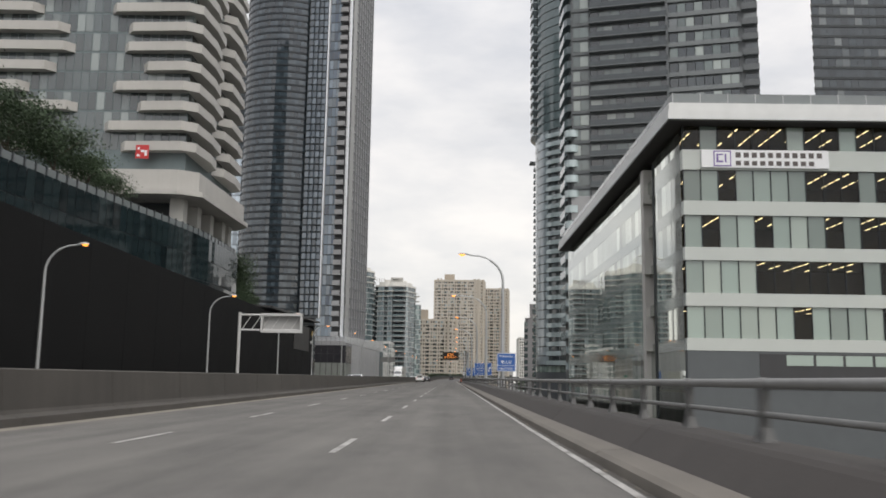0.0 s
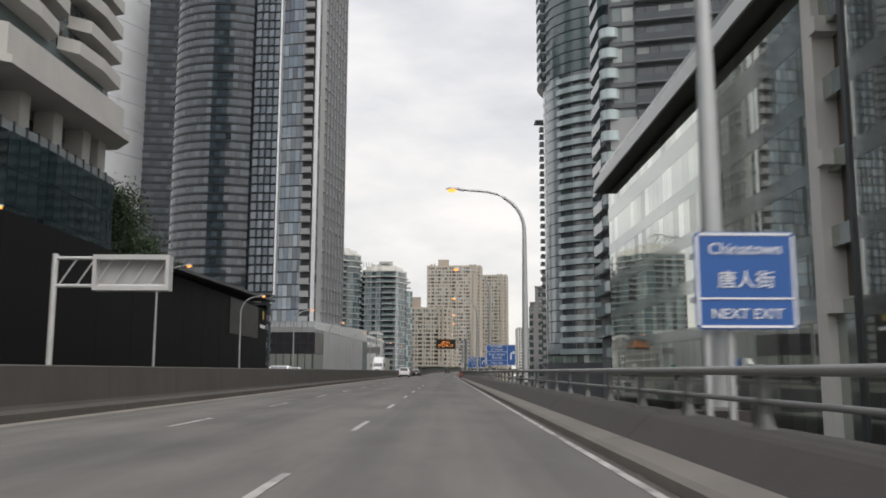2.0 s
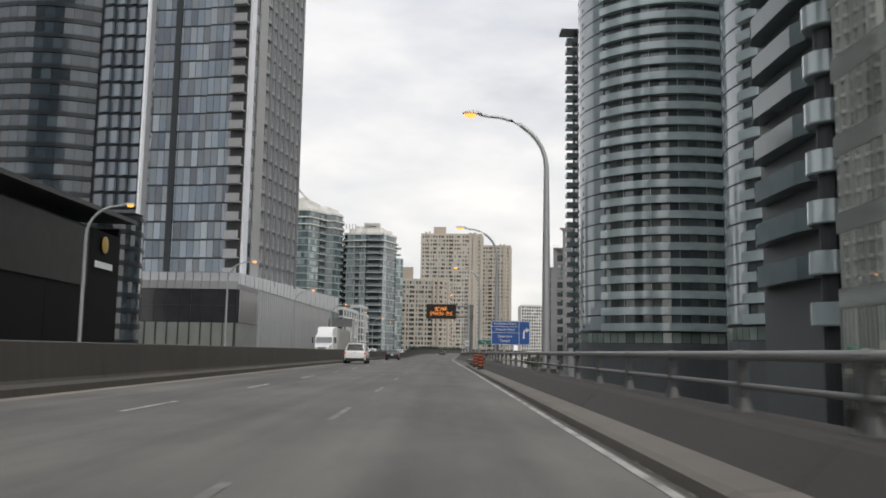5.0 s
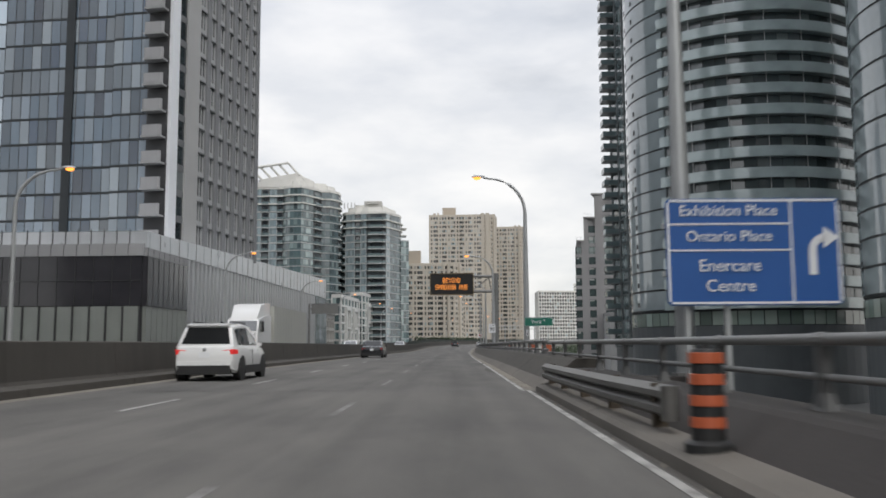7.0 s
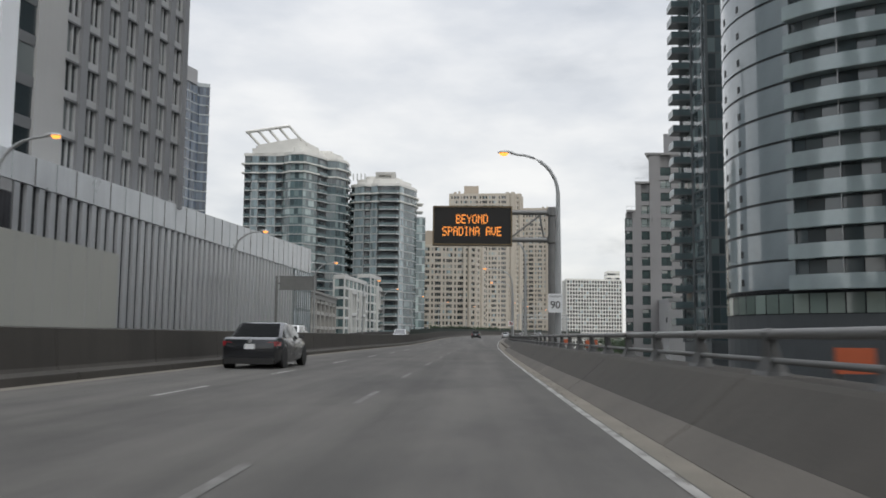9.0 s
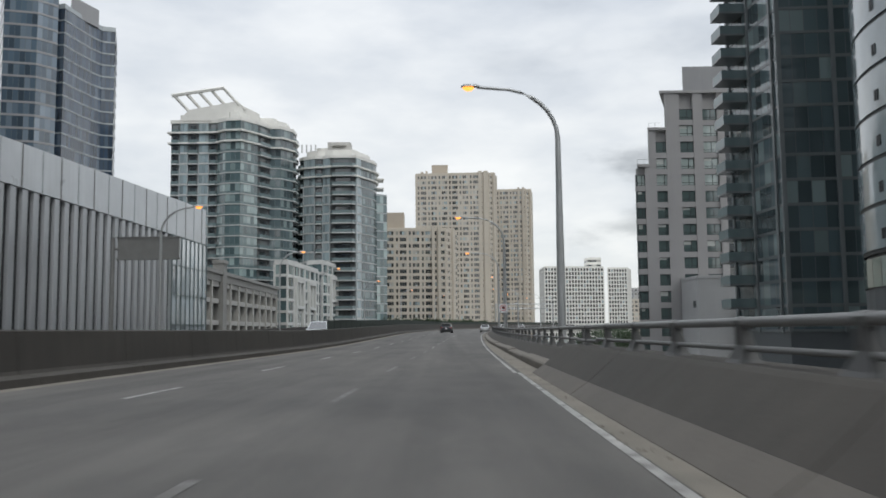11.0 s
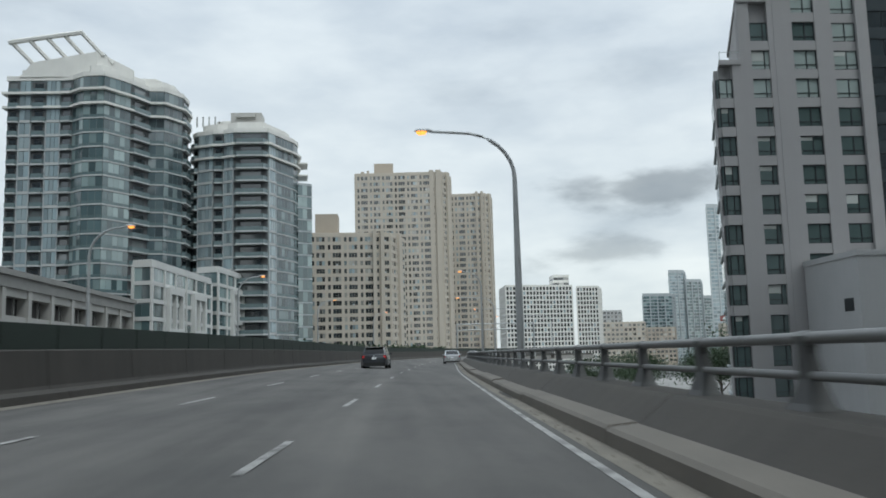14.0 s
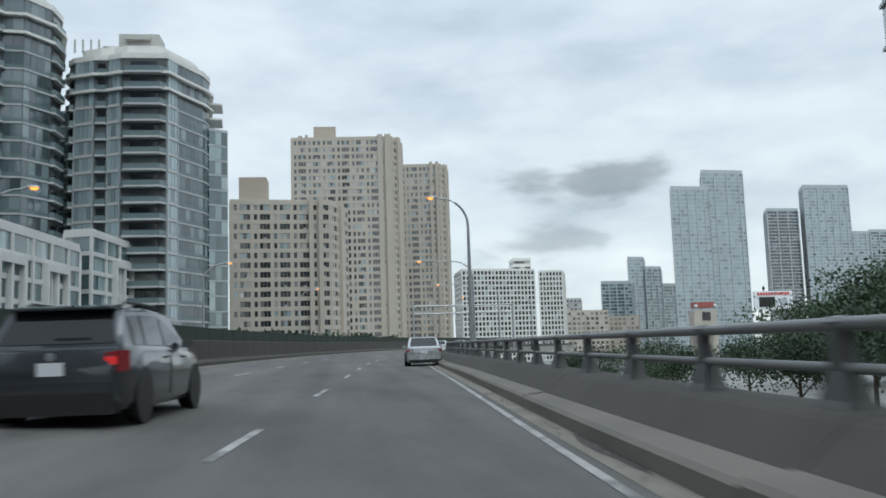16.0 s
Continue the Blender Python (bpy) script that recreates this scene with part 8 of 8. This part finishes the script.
def lorry():
    y = 238.0
    root = thing("semi_truck", "white semi truck with a sleeper cab and box trailer", "truck", (-14.3, y, lift(y)))
    # nose towards the viewer
    part("bonnet", MB().sweep([[(-0.85, 0.0, 0.7), (0.85, 0.0, 0.7), (0.80, 0.05, 1.55), (-0.80, 0.05, 1.55)], [(-0.95, 0.6, 0.6), (0.95, 0.6, 0.6), (0.92, 0.6, 1.75), (-0.92, 0.6, 1.75)], [(-1.0, 1.7, 0.6), (1.0, 1.7, 0.6), (1.0, 1.7, 1.95), (-1.0, 1.7, 1.95)]]), [CAR_WHITE], root, smooth=True)
    part("cab", MB().sweep([[(-1.1, 1.7, 0.6), (1.1, 1.7, 0.6), (1.1, 1.7, 1.95), (-1.1, 1.7, 1.95)], [(-1.12, 2.2, 0.6), (1.12, 2.2, 0.6), (1.08, 2.2, 2.85), (-1.08, 2.2, 2.85)], [(-1.2, 3.6, 0.6), (1.2, 3.6, 0.6), (1.15, 3.6, 3.1), (-1.15, 3.6, 3.1)], [(-1.22, 5.6, 0.6), (1.22, 5.6, 0.6), (1.2, 5.6, 3.2), (-1.2, 5.6, 3.2)]]), [CAR_WHITE], root, smooth=True)
    part("roof_fairing", MB().sweep([[(-1.0, 2.2, 2.8), (1.0, 2.2, 2.8), (0.9, 2.25, 2.95), (-0.9, 2.25, 2.95)], [(-1.1, 3.4, 2.9), (1.1, 3.4, 2.9), (0.95, 3.3, 3.9), (-0.95, 3.3, 3.9)], [(-1.15, 5.5, 3.0), (1.15, 5.5, 3.0), (1.1, 5.5, 4.1), (-1.1, 5.5, 4.1)]]), [CAR_WHITE], root, smooth=True)
    part("windscreen", MB().face([(-0.98, 1.72, 2.05), (0.98, 1.72, 2.05), (0.96, 2.12, 2.75), (-0.96, 2.12, 2.75)]), [CAR_GLASS], root)
    for s in (-1, 1):
        part("side_window", MB().box(-0.01, 2.3, 2.0, 0.01, 3.3, 2.75), [CAR_GLASS], root, at=pose(s * 1.15, 0, 0))
        part("wing_mirror", MB().box(-0.08, 1.8, 2.0, 0.08, 1.9, 2.7), [BLACK_PLASTIC], root, at=pose(s * 1.4, 0, 0))
        part("head_lamp", MB().box(-0.15, -0.02, 0.95, 0.15, 0.06, 1.25), [HEAD_LENS], root, at=pose(s * 0.65, 0, 0))
        for yy in (0.9, 6.4, 7.6, 18.0, 19.2):
            wh = part("wheel", MB().lathe([(0.32, -0.14), (0.47, -0.15), (0.5, -0.1), (0.5, 0.1), (0.47, 0.15), (0.32, 0.14)], 20, at=pose(0, 0, 0, 0, 90, 0)), [RUBBER], root, smooth=True, at=pose(s * 1.05, yy, 0.5))
            part("rim", MB().lathe([(0.0, 0.05), (0.32, 0.14), (0.32, 0.02), (0.0, 0.0)], 16, at=pose(0, 0, 0, 0, 90 * s, 0)), [ALLOY], wh, smooth=True)
    part("grille", MB().box(-0.5, -0.03, 0.75, 0.5, 0.02, 1.5), [STEEL], root)
    part("bumper", MB().box(-1.15, -0.08, 0.35, 1.15, 0.3, 0.75), [STEEL_LIGHT], root)
    part("chassis", MB().box(-0.5, 1.0, 0.55, 0.5, 20.0, 0.95), [BLACK_PLASTIC], root)
    tl = part("trailer", MB().box(-1.28, 6.3, 1.15, 1.28, 20.6, 3.95), [TRAILER := mat("white_trailer_panels", (0.44, 0.44, 0.40), 0.5, var=0.08, scale=0.5, streak=0.3)], root, "pale grey-beige box trailer")
    for k in range(11):
        part("panel_seam", MB().box(1.28, 7.4 + 1.17 * k, 1.2, 1.29, 7.43 + 1.17 * k, 3.9), [GREY_CONC], tl)
    return root


lorry()

# stadium roof, sign board and red-topped kiosk far to the right, below the towers
brd = thing("stadium_board", "white stadium sign board with a dark screen", "sign board", (249, 900, -8))
part("panel", MB().box(0, 0, 27.5, 24.5, 1.5, 38.5), [WHITE_SIGN], brd)
part("screen", MB().box(3, -0.3, 29, 13, 0, 35), [BLACK_SIGN], brd)
part("disc", MB().lathe([(0, 0), (2.6, 0.0), (2.6, 0.3), (0, 0.3)], 20, at=pose(18.5, 0, 32, 90, 0, 0)), [PALE_FRAME], brd)
for i in range(12):
    part("letter_bar", MB().box(2.2 + 1.72 * i, -0.3, 36.0, 3.3 + 1.72 * i, 0, 37.7), [RED_SIGN], brd)
for x in (4, 19):
    part("leg", MB().box(x, 0.5, 0, x + 1.2, 1.3, 27.5), [STEEL], brd)
RED_DUSTY = mat("dull_red_panel", (0.30, 0.085, 0.07), 0.6, var=0.15)
kio = thing("gate_building", "pale gatehouse with a red top far off", "building", (211, 900, -8))
part("wall", MB().box(0, 0, 0, 14, 8, 28), [BEIGE], kio)
part("red_top", MB().box(1.5, -0.4, 29.5, 12.5, 8, 33.0), [RED_DUSTY], kio, "dull red top")
for x in (0.2, 12.2):
    part("lamp_globe", MB().lathe([(0, -1.3), (0.9, -0.9), (1.3, 0), (0.9, 0.9), (0, 1.3)], 12, at=pose(x + 0.8, -0.6, 30.5)), [PALE_STONE], kio, smooth=True)
# opening shown by a black sheet, its shade in the colour
part("dark_opening", MB().box(5, -0.3, 22, 10, 0, 27), [BLACK_EDGE], kio)

# ---- street level to the right of the curve: a paved yard, parked cars, a low wall ----
YARD = mat("pale_paved_yard", (0.24, 0.235, 0.22), 0.9, var=0.3, scale=0.4, bump=0.2)
single("pavement", MB().box(16, 360, -8.0, 36, 700, -7.9).box(36, 462, -8.0, 200, 700, -7.9), [YARD], "pale grey paved yards below the elevated road", "pavement", "structure")
lot = [(CAR_WHITE, "suv"), (CAR_SILVER, "sedan"), (CAR_BLACK, "sedan"), (CAR_GREY, "wagon"), (CAR_WHITE, "sedan")]
cars = [vehicle("parked_car", "parked car in the yard below the elevated road", (22, 470 + 30 * k, -7.9), 90, m, 4.6, 1.8, {"suv": 1.68, "sedan": 1.45, "wagon": 1.5}[kd], kd, "parked cars") for k, (m, kd) in enumerate(lot)]
for k in range(22):
    copy_thing(cars[(k * 3) % 5], pose(24 + 9.5 * (k % 4), 462 + 13 * (k // 4) + 2.0 * (k % 3), -7.9, 0, 0, 82 + 5 * (k % 3)))
fen = thing("yard_fence", "pale rail fence along the paved yard", "fence", (37.5, 430, -8))
for k in range(40):
    part("fence_post", MB().box(-0.06, 3.0 * k - 0.06, 0, 0.06, 3.0 * k + 0.06, 2.2), [PALE_FRAME], fen)
for z in (0.8, 2.0):
    part("fence_rail", MB().box(-0.05, 0, z, 0.05, 117, z + 0.1), [PALE_FRAME], fen)
